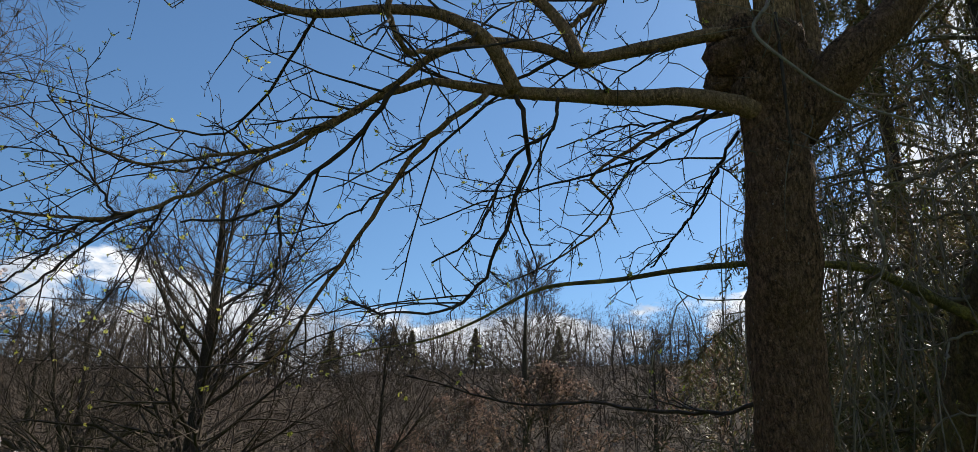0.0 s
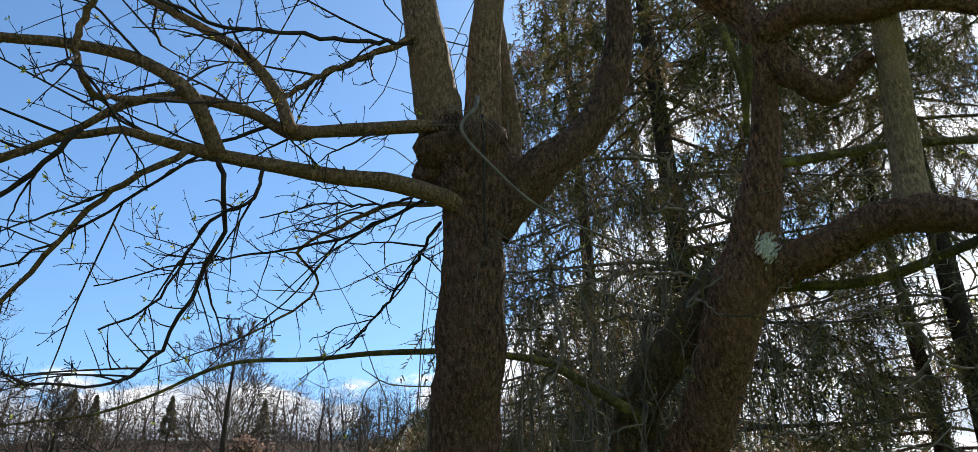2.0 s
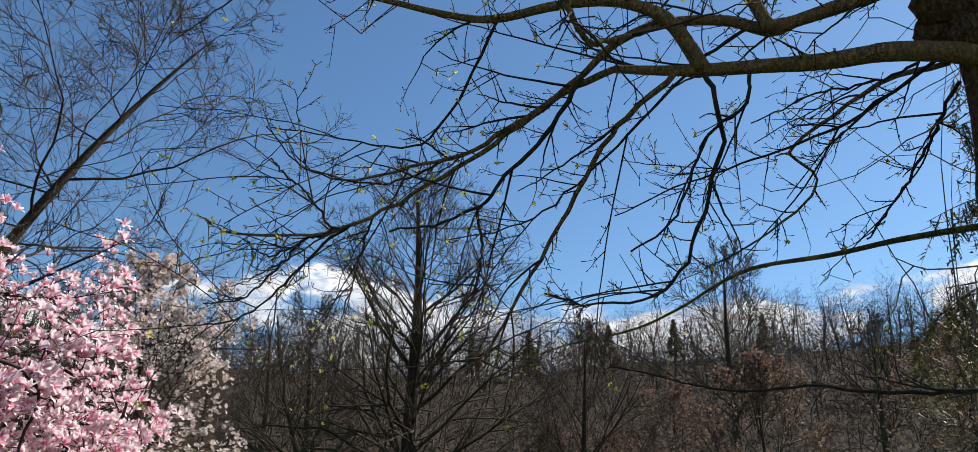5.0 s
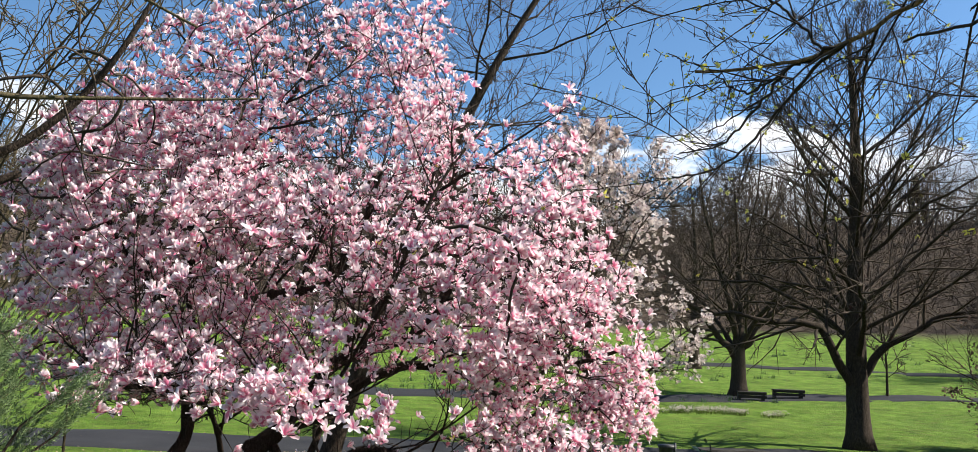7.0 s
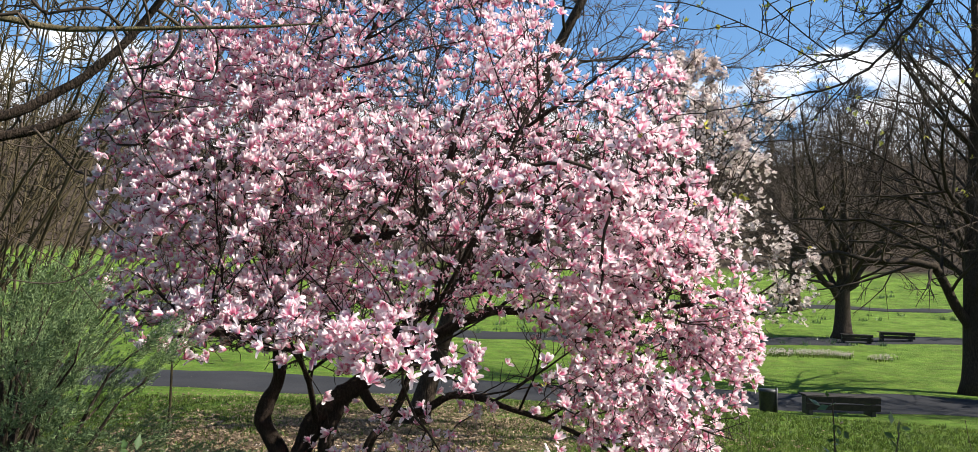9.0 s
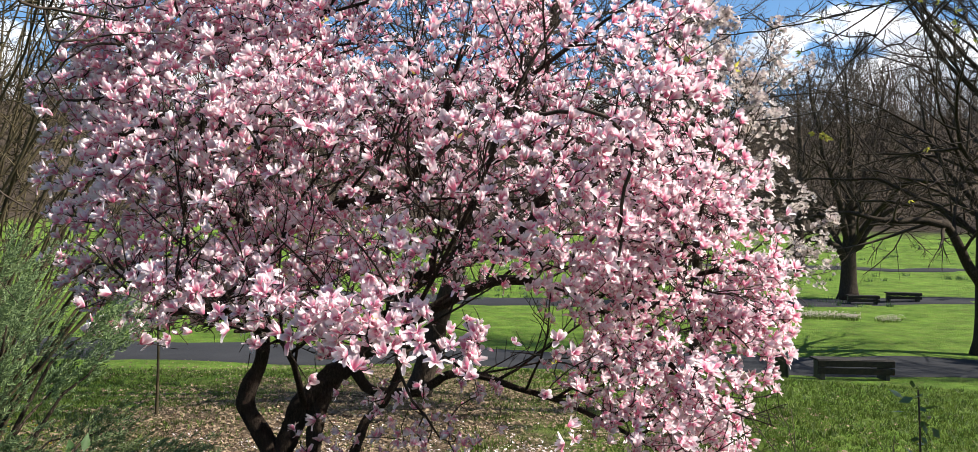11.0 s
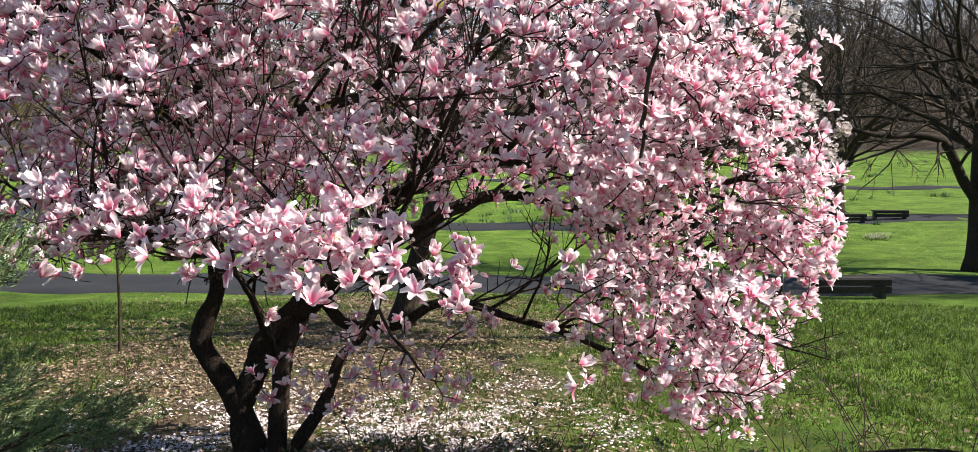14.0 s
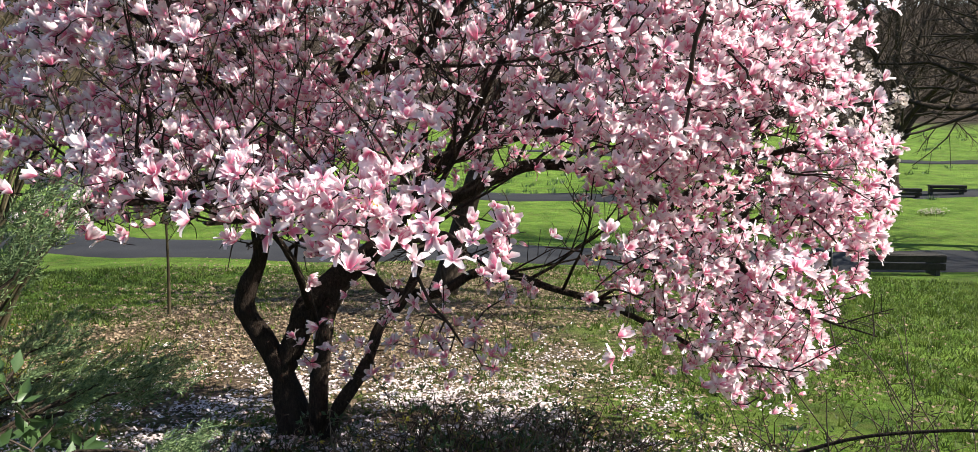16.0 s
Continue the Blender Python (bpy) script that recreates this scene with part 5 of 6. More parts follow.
CUPPED = (np.array([(0, -0.5, 0.0), (0.5, -0.32, 0.12), (0.5, 0.32, 0.12), (0, 0.5, 0.0), (-0.5, 0.28, 0.16), (-0.5, -0.28, 0.16)]), np.array([(0, 1, 2, 3), (0, 3, 4, 5)]))
CURLED = (np.array([(-0.5, -0.2, 0.0), (0.1, -0.36, 0.12), (0.5, 0.05, 0.02), (0.0, 0.34, 0.14)]), np.array([(0, 1, 2, 3)]))
under_crown = MAG[:2] + ACROSS[:2] * 0.45 + AWAY[:2] * -0.6
scatter_on_ground("fallen_petals", 62000, under_crown, np.array([1.6, 1.6]), CURLED, PETAL_FALLEN, (0.012, 0.042), "carpet of fallen pale pink petals under the magnolia", "petals", 51,
                  lambda p, r: np.array([noise.noise(Vector((x * 1.7, y * 1.7, 2))) + 0.7 * noise.noise(Vector((x * 5, y * 5, 4))) for x, y in p]) + r.normal(0, 0.22, len(p)) > -0.02 + 0.5 * np.clip((p - MAG[:2]) @ ACROSS[:2] - 1.5, 0, 3) + 0.15 * np.clip(-1.6 - (p - MAG[:2]) @ ACROSS[:2], 0, 3))
scatter_on_ground("fallen_leaves", 44000, np.array([-8.6, 4.2]), np.array([2.7, 2.5]), CURLED, LEAF_LITTER, (0.02, 0.055), "brown leaf litter among thin grass", "leaf litter", 52,
                  lambda p, r: np.array([noise.noise(Vector((x * 0.9, y * 0.9, 12))) + 0.6 * noise.noise(Vector((x * 3, y * 3, 14))) for x, y in p]) + r.normal(0, 0.25, len(p)) > -0.05)


scatter_on_ground("fallen_leaves", 26000, np.array([-11.6, 8.2]), np.array([2.6, 2.3]), CURLED, LEAF_LITTER, (0.03, 0.075), "dry tan leaves lying between the bed and the path", "leaf litter", 54,
                  lambda p, r: np.array([noise.noise(Vector((x * 0.7, y * 0.7, 22))) + 0.6 * noise.noise(Vector((x * 2.4, y * 2.4, 24))) for x, y in p]) + r.normal(0, 0.25, len(p)) > 0.0)


def grass():
    rng = np.random.default_rng(53)
    n = 130000
    r = 2.4 + 14 * rng.random(n) ** 0.85
    yaw = np.radians(rng.uniform(8, 92, n))
    p = np.stack([-1.3 - np.sin(yaw) * r, 1.0 + np.cos(yaw) * r], -1)
    q = p - np.array([-9.5, 5.8])
    bed = np.hypot(q @ ACROSS[:2] * 0.27, q @ AWAY[:2] * 0.125)
    clump = np.array([noise.noise(Vector((x * 1.1, y * 1.1, 0))) for x, y in p])
    p = p[(rng.random(n) < np.clip(bed - 0.32 + 1.3 * clump, 0.14, 1.0))]
    n = len(p)
    r_of = np.hypot(p[:, 0] + 1.3, p[:, 1] - 1.0)
    w = np.stack([p[:, 0], p[:, 1], land(p[:, 0], p[:, 1]) - 0.005], -1)
    axis = np.stack([rng.normal(0, 0.45, n), rng.normal(0, 0.45, n), np.ones(n)], -1)
    tuft = np.array([(-0.10, 0, 0), (0.10, 0, 0), (0.12, 0.25, 1.0), (-0.16, -0.1, 0), (0.04, -0.1, 0), (-0.32, -0.22, 0.8)])
    a, t = scatter_arrays(tuft, np.array([(0, 1, 2), (3, 4, 5)]), w, turns(axis, rng.uniform(0, 6.28, n)), rng.uniform(0.020, 0.052, n) * (1 + 0.04 * r_of) * np.array([1 + 0.9 * max(0, noise.noise(Vector((x * 2.6, y * 2.6, 5)))) for x, y in p]))
    tagged(new("grass", mesh_of("grass", a, [], t, GRASS, smooth=False)), "short bright green lawn grass", "grass", kind="stuff")


grass()


# ---- bare trees of the park ----
def bare_tree(name, x, y, height, spread, radius, seed, label, group="", first=0.15, limbs=24, kids=(9, 7, 5), tip=0.006, lean=(0, 0), low_rise=12, high_rise=68, bark=None, twig=None, profile=(0.72, 1.0, 1.0, 0.88, 0.62, 0.34, 0.06), wild=0.10, trunk_top=0.93, last=2, bow=(0, 0), sink=0.0, forks=(), taper_by=0.8):
    """A leafless broad-leaved tree: trunk, curved limbs, then finer and finer branches out to the crown's edge."""
    rng = np.random.default_rng(seed)
    z0 = float(land(x, y))
    s = np.linspace(0, 1, 24)
    trunk = np.stack([x + lean[0] * s + bow[0] * s * s + 0.012 * height * np.sin(s * 5 + seed) * s, y + lean[1] * s + bow[1] * s * s + 0.012 * height * np.cos(s * 4 + seed) * s, z0 - 0.15 + s * height * trunk_top], -1)
    trad = radius * ((1 - s) ** taper_by * 0.95 + 0.05) * (1 + 0.55 * np.exp(-(s / 0.035) ** 2))

    def inside(p):
        u = (p[:, 2] - z0) / height
        k = np.clip(u / trunk_top, 0, 1)
        away = np.hypot(p[:, 0] - x - lean[0] * k - bow[0] * k * k, p[:, 1] - y - lean[1] * k - bow[1] * k * k)
        wave = 1 + 0.10 * np.sin(3 * np.arctan2(p[:, 1] - y, p[:, 0] - x) + seed + 9 * u)
        return (away < wave * spread * np.interp(u, [0.04, 0.14, 0.32, 0.52, 0.74, 0.9, 1.0], profile)) & (u > first * 0.35) & (u < 1.0)

    h = first + (0.97 - first) * ((np.arange(limbs) + rng.uniform(0, 0.9, limbs)) / limbs) ** 1.2
    az = np.arange(limbs) * 2.4 + rng.uniform(-0.5, 0.5, limbs)
    el = np.radians(low_rise + (high_rise - low_rise) * np.clip((h - first) / (1 - first), 0, 1) ** 0.85 + rng.normal(0, 7, limbs))
    o = np.stack([np.interp(h, s, trunk[:, j]) for j in range(3)], -1)
    d = np.stack([np.cos(az) * np.cos(el), np.sin(az) * np.cos(el), np.sin(el)], -1)
    L = np.full(limbs, spread * 1.35)
    for _ in range(10):
        L = np.where(inside(o + unit(d - np.array([0, 0, 5.5 * sink]) * ((1 - h) ** 1.2)[:, None]) * L[:, None]), L, L * 0.88)
    L *= rng.uniform(0.85, 1.05, limbs)
    R = np.interp(h, s, trad) * np.clip(0.56 - 0.12 * h, 0.2, 1) * rng.uniform(0.35, 0.75, limbs)
    P = sprouts(rng, o, d, L, 12, wild * 0.7, np.stack([np.zeros(limbs), np.zeros(limbs), 0.05 - 0.085 * (1 - h) ** 2 - sink * (1 - h) ** 1.2], -1))
    taper = np.linspace(1, 0.16, 12)
    mains = [(P[i], np.maximum(R[i] * taper, tip * 1.5), 8) for i in range(limbs)]
    # great low forks: places beside the foot (to the east, to the north, up), first radius
    for ctrl, r0 in forks:
        line = curve_through(np.array(ctrl) + np.array([x, y, z0]), 12)
        line[1:-1] += rng.normal(0, 0.01 * height * 0.4, (10, 3))
        mains.append((curve_through(line, 34), r0 * np.linspace(1, 0.05, 34) ** 0.8 + tip, 10))
        P, L, R = np.concatenate([P, line[None]]), np.append(L, np.linalg.norm(line[-1] - line[0])), np.append(R, r0 * 0.8)
    fine = []
    for order, n in ((0, 6), (1, 4), (2, last)):
        o, d, L, R = offshoots(rng, P, L, R, kids[order], ((28, 60), (25, 58), (22, 60))[order], (0.46, 0.50, 0.55)[order], (0.05, 0.10, 0.14)[order], inside)
        P = sprouts(rng, o, d, L, n, wild, np.array([0, 0, 0.03]))
        r = np.maximum(R, tip * (2.2, 1.4, 1.0)[order])
        fine += [(P[i], np.linspace(r[i], max(tip * 0.6, r[i] * 0.35), n), 4 if order == 0 else 3) for i in range(len(P))]
    tree = thing(name, (x, y, z0), label, "tree", group)
    rods("trunk", [(trunk, trad, 16)], bark or BARK_FAR, tree)
    for m in mains:
        rods("limb", [m], bark or BARK_FAR, tree)
    rods("crown", fine, twig or TWIG_FAR, tree, kind="stuff")
    return tree


LOW_FORKS = (([(-0.07, -0.07, 1.70), (-0.30, -0.47, 2.30), (-0.55, -1.05, 3.30), (-0.83, -1.81, 3.50), (-1.35, -2.83, 3.50), (-2.01, -3.85, 3.75), (-2.74, -4.81, 3.60)], 0.15),
                 ([(0.07, 0.07, 2.00), (0.55, 0.31, 2.70), (1.17, 0.69, 3.30), (2.20, 1.24, 3.90), (3.44, 2.01, 4.20), (4.53, 2.91, 4.20)], 0.13),
                 ([(0.07, -0.07, 2.60), (0.47, -0.83, 3.20), (1.03, -2.14, 3.90), (1.46, -3.75, 4.30), (1.81, -5.15, 4.30)], 0.09),
                 ([(-0.07, 0.07, 2.50), (-0.61, 0.82, 3.30), (-1.98, 1.39, 4.00), (-3.70, 1.73, 4.40), (-4.93, 2.31, 4.40)], 0.09),
                 ([(0.00, 0.00, 3.00), (-0.97, -0.33, 3.90), (-2.29, -0.89, 4.60), (-3.53, -1.66, 4.90), (-4.62, -2.56, 4.70)], 0.07),
                 ([(0.00, 0.00, 3.30), (0.23, 1.14, 4.10), (0.59, 2.44, 4.90), (1.08, 3.88, 5.20), (1.59, 5.03, 5.10)], 0.07),
                 ([(0.00, 0.00, 5.60), (0.47, 0.52, 6.70), (1.02, 0.83, 8.00), (1.64, 1.21, 9.60), (2.12, 1.59, 11.50)], 0.07),
                 ([(0.00, 0.00, 6.40), (-0.39, -0.73, 7.60), (-1.22, -1.05, 9.00), (-1.77, -1.50, 10.80)], 0.05))
bare_tree("linden_tree", -8.95, 25.0, 14.2, 6.4, 0.34, 61, "large leafless tree with wide dark limbs beside the park path", first=0.26, limbs=48, kids=(8, 6, 4), tip=0.0056, last=2, low_rise=32, high_rise=58, profile=(0.75, 1.0, 1.0, 0.92, 0.74, 0.5, 0.12), sink=0.085, forks=LOW_FORKS, wild=0.13)
SPLIT_FORKS = (([(-0.03, -0.04, 1.60), (-0.33, -0.51, 2.30), (-0.73, -1.10, 3.20), (-1.18, -1.90, 4.20), (-1.84, -2.92, 4.60), (-2.57, -3.88, 4.50)], 0.19),
                 ([(0.03, 0.04, 1.80), (0.41, 0.30, 2.60), (0.89, 0.68, 3.50), (1.85, 1.29, 4.40), (3.01, 2.13, 4.80), (3.97, 2.88, 4.70)], 0.18),
                 ([(0.00, 0.00, 2.00), (-0.79, 0.17, 3.00), (-1.93, 0.40, 4.40), (-3.49, 0.47, 5.40), (-4.84, 0.61, 5.60)], 0.15),
                 ([(0.00, 0.00, 2.20), (0.79, -0.32, 3.20), (2.02, -0.75, 4.40), (3.18, -1.26, 5.00), (4.20, -1.92, 5.00)], 0.15),
                 ([(0.00, 0.00, 2.60), (-0.11, -0.71, 4.20), (-0.36, -1.29, 6.20), (-0.62, -1.87, 8.60), (-0.80, -2.38, 10.60)], 0.17),
                 ([(0.00, 0.00, 3.00), (0.18, 0.65, 4.80), (0.58, 1.23, 7.00), (0.76, 1.74, 9.40), (0.89, 2.17, 11.00)], 0.16))
bare_tree("linden_tree", -18.7, 37.3, 12.3, 5.6, 0.40, 62, "leafless tree with a forked trunk on a low grassy mound", first=0.20, limbs=22, kids=(8, 7, 4), tip=0.008, last=2, low_rise=42, high_rise=62, profile=(0.75, 1.0, 1.0, 0.95, 0.8, 0.55, 0.15), sink=0.07, forks=SPLIT_FORKS, wild=0.13, taper_by=1.3)
bare_tree("sapling", -13.6, 42.5, 4.2, 1.6, 0.07, 63, "thin young leafless tree on the far lawn", first=0.25, limbs=12, kids=(5, 4, 3), tip=0.010, low_rise=35)
bare_tree("park_tree", -10.95, 7.73, 10.8, 4.2, 0.16, 64, "leafless tree with a slanting trunk and fine spreading twigs", first=0.30, limbs=34, kids=(9, 8, 4), tip=0.0042, lean=(1.56, 1.80), bow=(1.68, 1.17), low_rise=-6, high_rise=34, profile=(0.4, 0.8, 1.0, 1.05, 1.0, 0.85, 0.45), wild=0.26, sink=0.02)
bare_tree("park_tree", 3.0, 68.2, 20.8, 5.4, 0.40, 65, "tall round-crowned leafless tree in front of the woods", "trees before the woods", first=0.22, limbs=30, kids=(8, 7, 4), tip=0.014, low_rise=28, high_rise=58, profile=(0.3, 0.6, 0.95, 1.0, 1.0, 0.78, 0.3), last=2)
bare_tree("park_tree", -3.15, 23.4, 7.9, 3.7, 0.16, 66, "leafless tree with low spreading limbs beyond the path", "trees before the woods", first=0.12, limbs=26, kids=(8, 7, 4), tip=0.0052, low_rise=25, profile=(0.6, 0.9, 1.0, 1.0, 0.8, 0.5, 0.1), last=2)
bare_tree("park_tree", 12.0, 60.0, 13.5, 4.5, 0.3, 67, "slim leafless tree before the woods", "trees before the woods", first=0.2, limbs=20, kids=(7, 5, 4), tip=0.018, low_rise=40, last=2)
bare_tree("park_tree", -27.0, 48.0, 13.0, 5.5, 0.36, 68, "leafless spreading tree beyond the lawn", "trees before the woods", first=0.15, limbs=18, kids=(6, 5, 4), tip=0.014, low_rise=22, last=2)
bare_tree("sapling", -11.0, 4.02, 2.3, 0.5, 0.022, 69, "slender young tree with a straight thin stem", first=0.45, limbs=10, kids=(4, 3, 2), tip=0.0022, low_rise=30, bark=TWIG_OLIVE, twig=TWIG_OLIVE)


def many_stemmed(x, y, height, spread, stems, seed, label):
    """A large shrub with a sheaf of upright stems."""
    rng = np.random.default_rng(seed)
    z0 = float(land(x, y))
    bush = thing("tall_shrub", (x, y, z0), label, "shrub", "tall shrubs")
    g = Growth(seed + 1)
    for i in range(stems):
        a, out = rng.uniform(0, 6.28), spread * rng.random() ** 0.6
        k = np.linspace(0, 1, 16)[:, None]
        o = np.array([x + 0.4 * math.cos(a) * rng.random(), y + 0.4 * math.sin(a) * rng.random(), z0 - 0.1])
        line = o + np.array([math.cos(a) * out, math.sin(a) * out, height * rng.uniform(0.65, 1.0)]) * np.hstack([k ** 1.05, k ** 1.05, k ** 0.92]) + rng.normal(0, 0.03, (16, 3)) * k + rng.normal(0, 0.22, 3) * np.sin(k * 3.1) * np.array([1, 1, 0.2])
        rods("stem", [(line, np.linspace(rng.uniform(0.010, 0.022), 0.005, 16), 7)], TWIG_OLIVE, bush)
        g.wood(line[3:])
    runs = g.p[:g.n]
    goals = runs[rng.integers(0, len(runs), 4400)] + rng.normal(0, 1, (4400, 3)) * np.array([0.26, 0.26, 0.3]) + np.array([0, 0, 0.55])
    g.reach(goals[goals[:, 2] > z0 + 0.4], 4, 0.35, 0.03)
    rods("twig_mass", g.rods(0.0036, 0.4, 3, 0.014), TWIG_OLIVE, bush, kind="stuff")


many_stemmed(-9.9, 1.75, 6.8, 4.6, 84, 71, "tall leafless shrub with a sheaf of olive-brown stems")
many_stemmed(-9.4, 0.8, 6.6, 4.2, 60, 72, "tall leafless shrub with a sheaf of olive-brown stems")


def white_magnolia():
    rng = np.random.default_rng(75)
    x, y = -7.35, 9.6
    tree = bare_tree("white_magnolia_tree", x, y, 5.4, 2.0, 0.10, 75, "smaller magnolia with pale white starry flowers on dark twigs", first=0.22, limbs=20, kids=(6, 5, 3), tip=0.0042, low_rise=32, profile=(0.4, 0.8, 1.0, 1.0, 0.85, 0.6, 0.1))
    crown = [o for o in tree.children if o.name.startswith("crown")][0]
    co = np.empty(len(crown.data.vertices) * 3, dtype=np.float32)
    crown.data.vertices.foreach_get("co", co)
    co = co.reshape(-1, 3)
    pick = co[rng.integers(0, len(co), 6500)] + rng.normal(0, 0.03, (6500, 3))
    pick = pick[pick[:, 2] > 1.2]
    star = []
    f = []
    for i in range(7):
        a = i * 0.9
        d, s = np.array([math.cos(a), math.sin(a), 0.55]), np.array([-math.sin(a), math.cos(a), 0]) * 0.28
        star += [d * 0.1, d * 0.55 + s, d * 1.0, d * 0.55 - s]
        f.append([4 * i, 4 * i + 1, 4 * i + 2, 4 * i + 3])
    n = len(pick)
    a, q = scatter_arrays(np.array(star), np.array(f), pick, turns(rng.normal(0, 0.6, (n, 3)) + np.array([0, 0, 0.8]), rng.uniform(0, 6.28, n)), rng.uniform(0.026, 0.050, n))
    under(new("blossoms", mesh_of("blossoms", a, q, [], BLOSSOM_WHITE, smooth=False)), tree, "pale white star-shaped flowers", "stuff")


white_magnolia()


def brown_shrub(x, y, height, spread, seed, n=4200):
    """A wide shrub that has kept its dry brown leaves."""
    rng = np.random.default_rng(seed)
    bush = bare_tree("hornbeam_shrub", x, y, height, spread, 0.10, seed, "wide twiggy shrub with dry pinkish-brown leaves", "shrubs below the woods", first=0.06, limbs=22, kids=(6, 5, 3), tip=0.0065, low_rise=30, high_rise=75, profile=(0.8, 1.0, 1.0, 0.95, 0.8, 0.55, 0.15), twig=TWIG_SHRUB, last=2)
    crown = [o for o in bush.children if o.name.startswith("crown")][0]
    co = np.empty(len(crown.data.vertices) * 3, dtype=np.float32)
    crown.data.vertices.foreach_get("co", co)
    co = co.reshape(-1, 3)
    p = co[rng.integers(0, len(co), n)] + rng.normal(0, 0.06, (n, 3))
    a, q = scatter_arrays(CUPPED[0], CUPPED[1], p, turns(rng.normal(0, 1, (n, 3)), rng.uniform(0, 6.28, n)), rng.uniform(0.04, 0.09, n))
    under(new("dry_leaves", mesh_of("dry_leaves", a, q, [], LEAF_DRY, smooth=False)), bush, "dry pinkish-brown leaves", "stuff")


brown_shrub(1.6, 23.0, 6.5, 3.4, 81)
brown_shrub(6.4, 22.0, 6.9, 3.2, 82)
brown_shrub(-3.2, 30.0, 5.0, 3.4, 83)
brown_shrub(11.0, 24.0, 7.4, 3.4, 84)
brown_shrub(-4.6, 26.6, 5.2, 3.0, 85, 5000)
brown_shrub(-0.8, 27.5, 6.4, 3.0, 86, 5000)


def wood_tree(rng, rise):
    """One leafless tree of the wood: trunk, fanned limbs, and a rounded crown of twigs that are only slivers at that distance."""
    h, lines = 12.0, []
    s = np.linspace(0, 1, 7)
    trunk = np.stack([0.3 * np.sin(s * 4 + rise * 9), 0.3 * np.cos(s * 3), s * h * 0.72], -1)
    lines.append((trunk, 0.10 * (1 - s) ** 0.8 + 0.03, 4))
    mid, size = np.array([0, 0, h * 0.54]), np.array([3.1 - rise, 3.1 - rise, h * 0.46])
    for i in range(14):
        u = rng.uniform(0.30, 0.98) * 5.99
        o = trunk[int(u)] + (trunk[int(u) + 1] - trunk[int(u)]) * (u - int(u))
        g = mid + size * unit(rng.normal(0, 1, 3) + np.array([0, 0, 0.35])) * rng.uniform(0.75, 0.95)
        g[2] = max(g[2], o[2] + 0.3)
        k = np.linspace(0, 1, 5)[:, None]
        ln = o + (g - o) * k + np.array([0, 0, -0.12 * np.linalg.norm(g - o)]) * np.sin(k * 3.14)
        lines.append((ln, np.linspace(0.045, 0.014, 5), 3))
    v, q, t = tube_arrays(lines)
    n = 270
    out = unit(rng.normal(0, 1, (n, 3)))
    at = mid + size * out * rng.uniform(0.45, 0.98, (n, 1)) * (1 + 0.16 * np.sin(4 * out[:, :1] + 5 * out[:, 1:2] + 9 * rise))
    way = unit(out * np.array([1, 1, 0.7]) + rng.normal(0, 0.55, (n, 3)) + np.array([0, 0, 0.35]))
    sv, st = scatter_arrays(np.array([(-0.011, 0, 0), (0.011, 0, 0), (0.03, 0.05, 1.0), (0.004, 0.02, 0.4), (0.34, 0.05, 0.85), (0.016, 0.01, 0.372)]), np.array([(0, 1, 2), (3, 4, 5)]), at - way * 0.5, turns(way, rng.uniform(0, 6.28, n)), rng.uniform(0.7, 1.5, n))
    return joined([(v, q, t), (sv, [], st)])


def woods():
    """The leafless wood on the hill: many trees of a few habits."""
    rng = np.random.default_rng(91)
    kinds = [wood_tree(rng, r) for r in (0.4, 0.6, 0.8, 1.0, 0.5, 0.7, 0.2, 0.9)]
    sets = []
    for ring, count, size in ((82, 40, 0.7), (92, 42, 0.8), (104, 46, 0.9), (118, 52, 0.95), (134, 60, 1.0), (148, 72, 1.0), (160, 96, 1.05), (172, 104, 1.12)):
        for j in range(count):
            yaw = math.radians(-42 + 150 * (j + rng.uniform(-0.5, 0.5)) / count)
            r = ring + rng.uniform(-5, 5)
            x, y = -1 - math.sin(yaw) * r, 1 + math.cos(yaw) * r
            v, q, t = kinds[rng.integers(0, 8)]
            a, s = rng.uniform(0, 6.28), size * rng.uniform(0.75, 1.2)
            m = np.array([[math.cos(a), -math.sin(a), 0], [math.sin(a), math.cos(a), 0], [0, 0, 1]]) * s * np.array([[rng.uniform(0.9, 1.5)], [1.2], [1.0]])
            sets.append((v @ m.T + np.array([x, y, float(land(x, y)) - 0.2]), q, t))
    n = 130000
    yaw, r = np.radians(rng.uniform(-42, 105, n)), np.where(rng.random(n) < 0.65, rng.uniform(80, 172, n), rng.uniform(152, 178, n))
    x, y = -1 - np.sin(yaw) * r, 1 + np.cos(yaw) * r
    at = np.stack([x, y, land(x, y) + rng.uniform(-0.1, 1.0, n) * rng.uniform(0, 8.0, n)], -1)
    way = rng.normal(0, 0.9, (n, 3)) + np.array([0, 0, 0.5])
    sv, st = scatter_arrays(np.array([(-0.025, 0, 0), (0.025, 0, 0), (0.05, 0.05, 1.0)]), np.array([(0, 1, 2)]), at, turns(way, rng.uniform(0, 6.28, n)), rng.uniform(0.8, 2.4, n))
    sets.append((sv, [], st))
    v, q, t = joined(sets)
    tagged(new("far_woods", mesh_of("far_woods", v, q, t, TWIG_WOODS)), "leafless brown wood covering the hillside", "woods", kind="stuff")


woods()


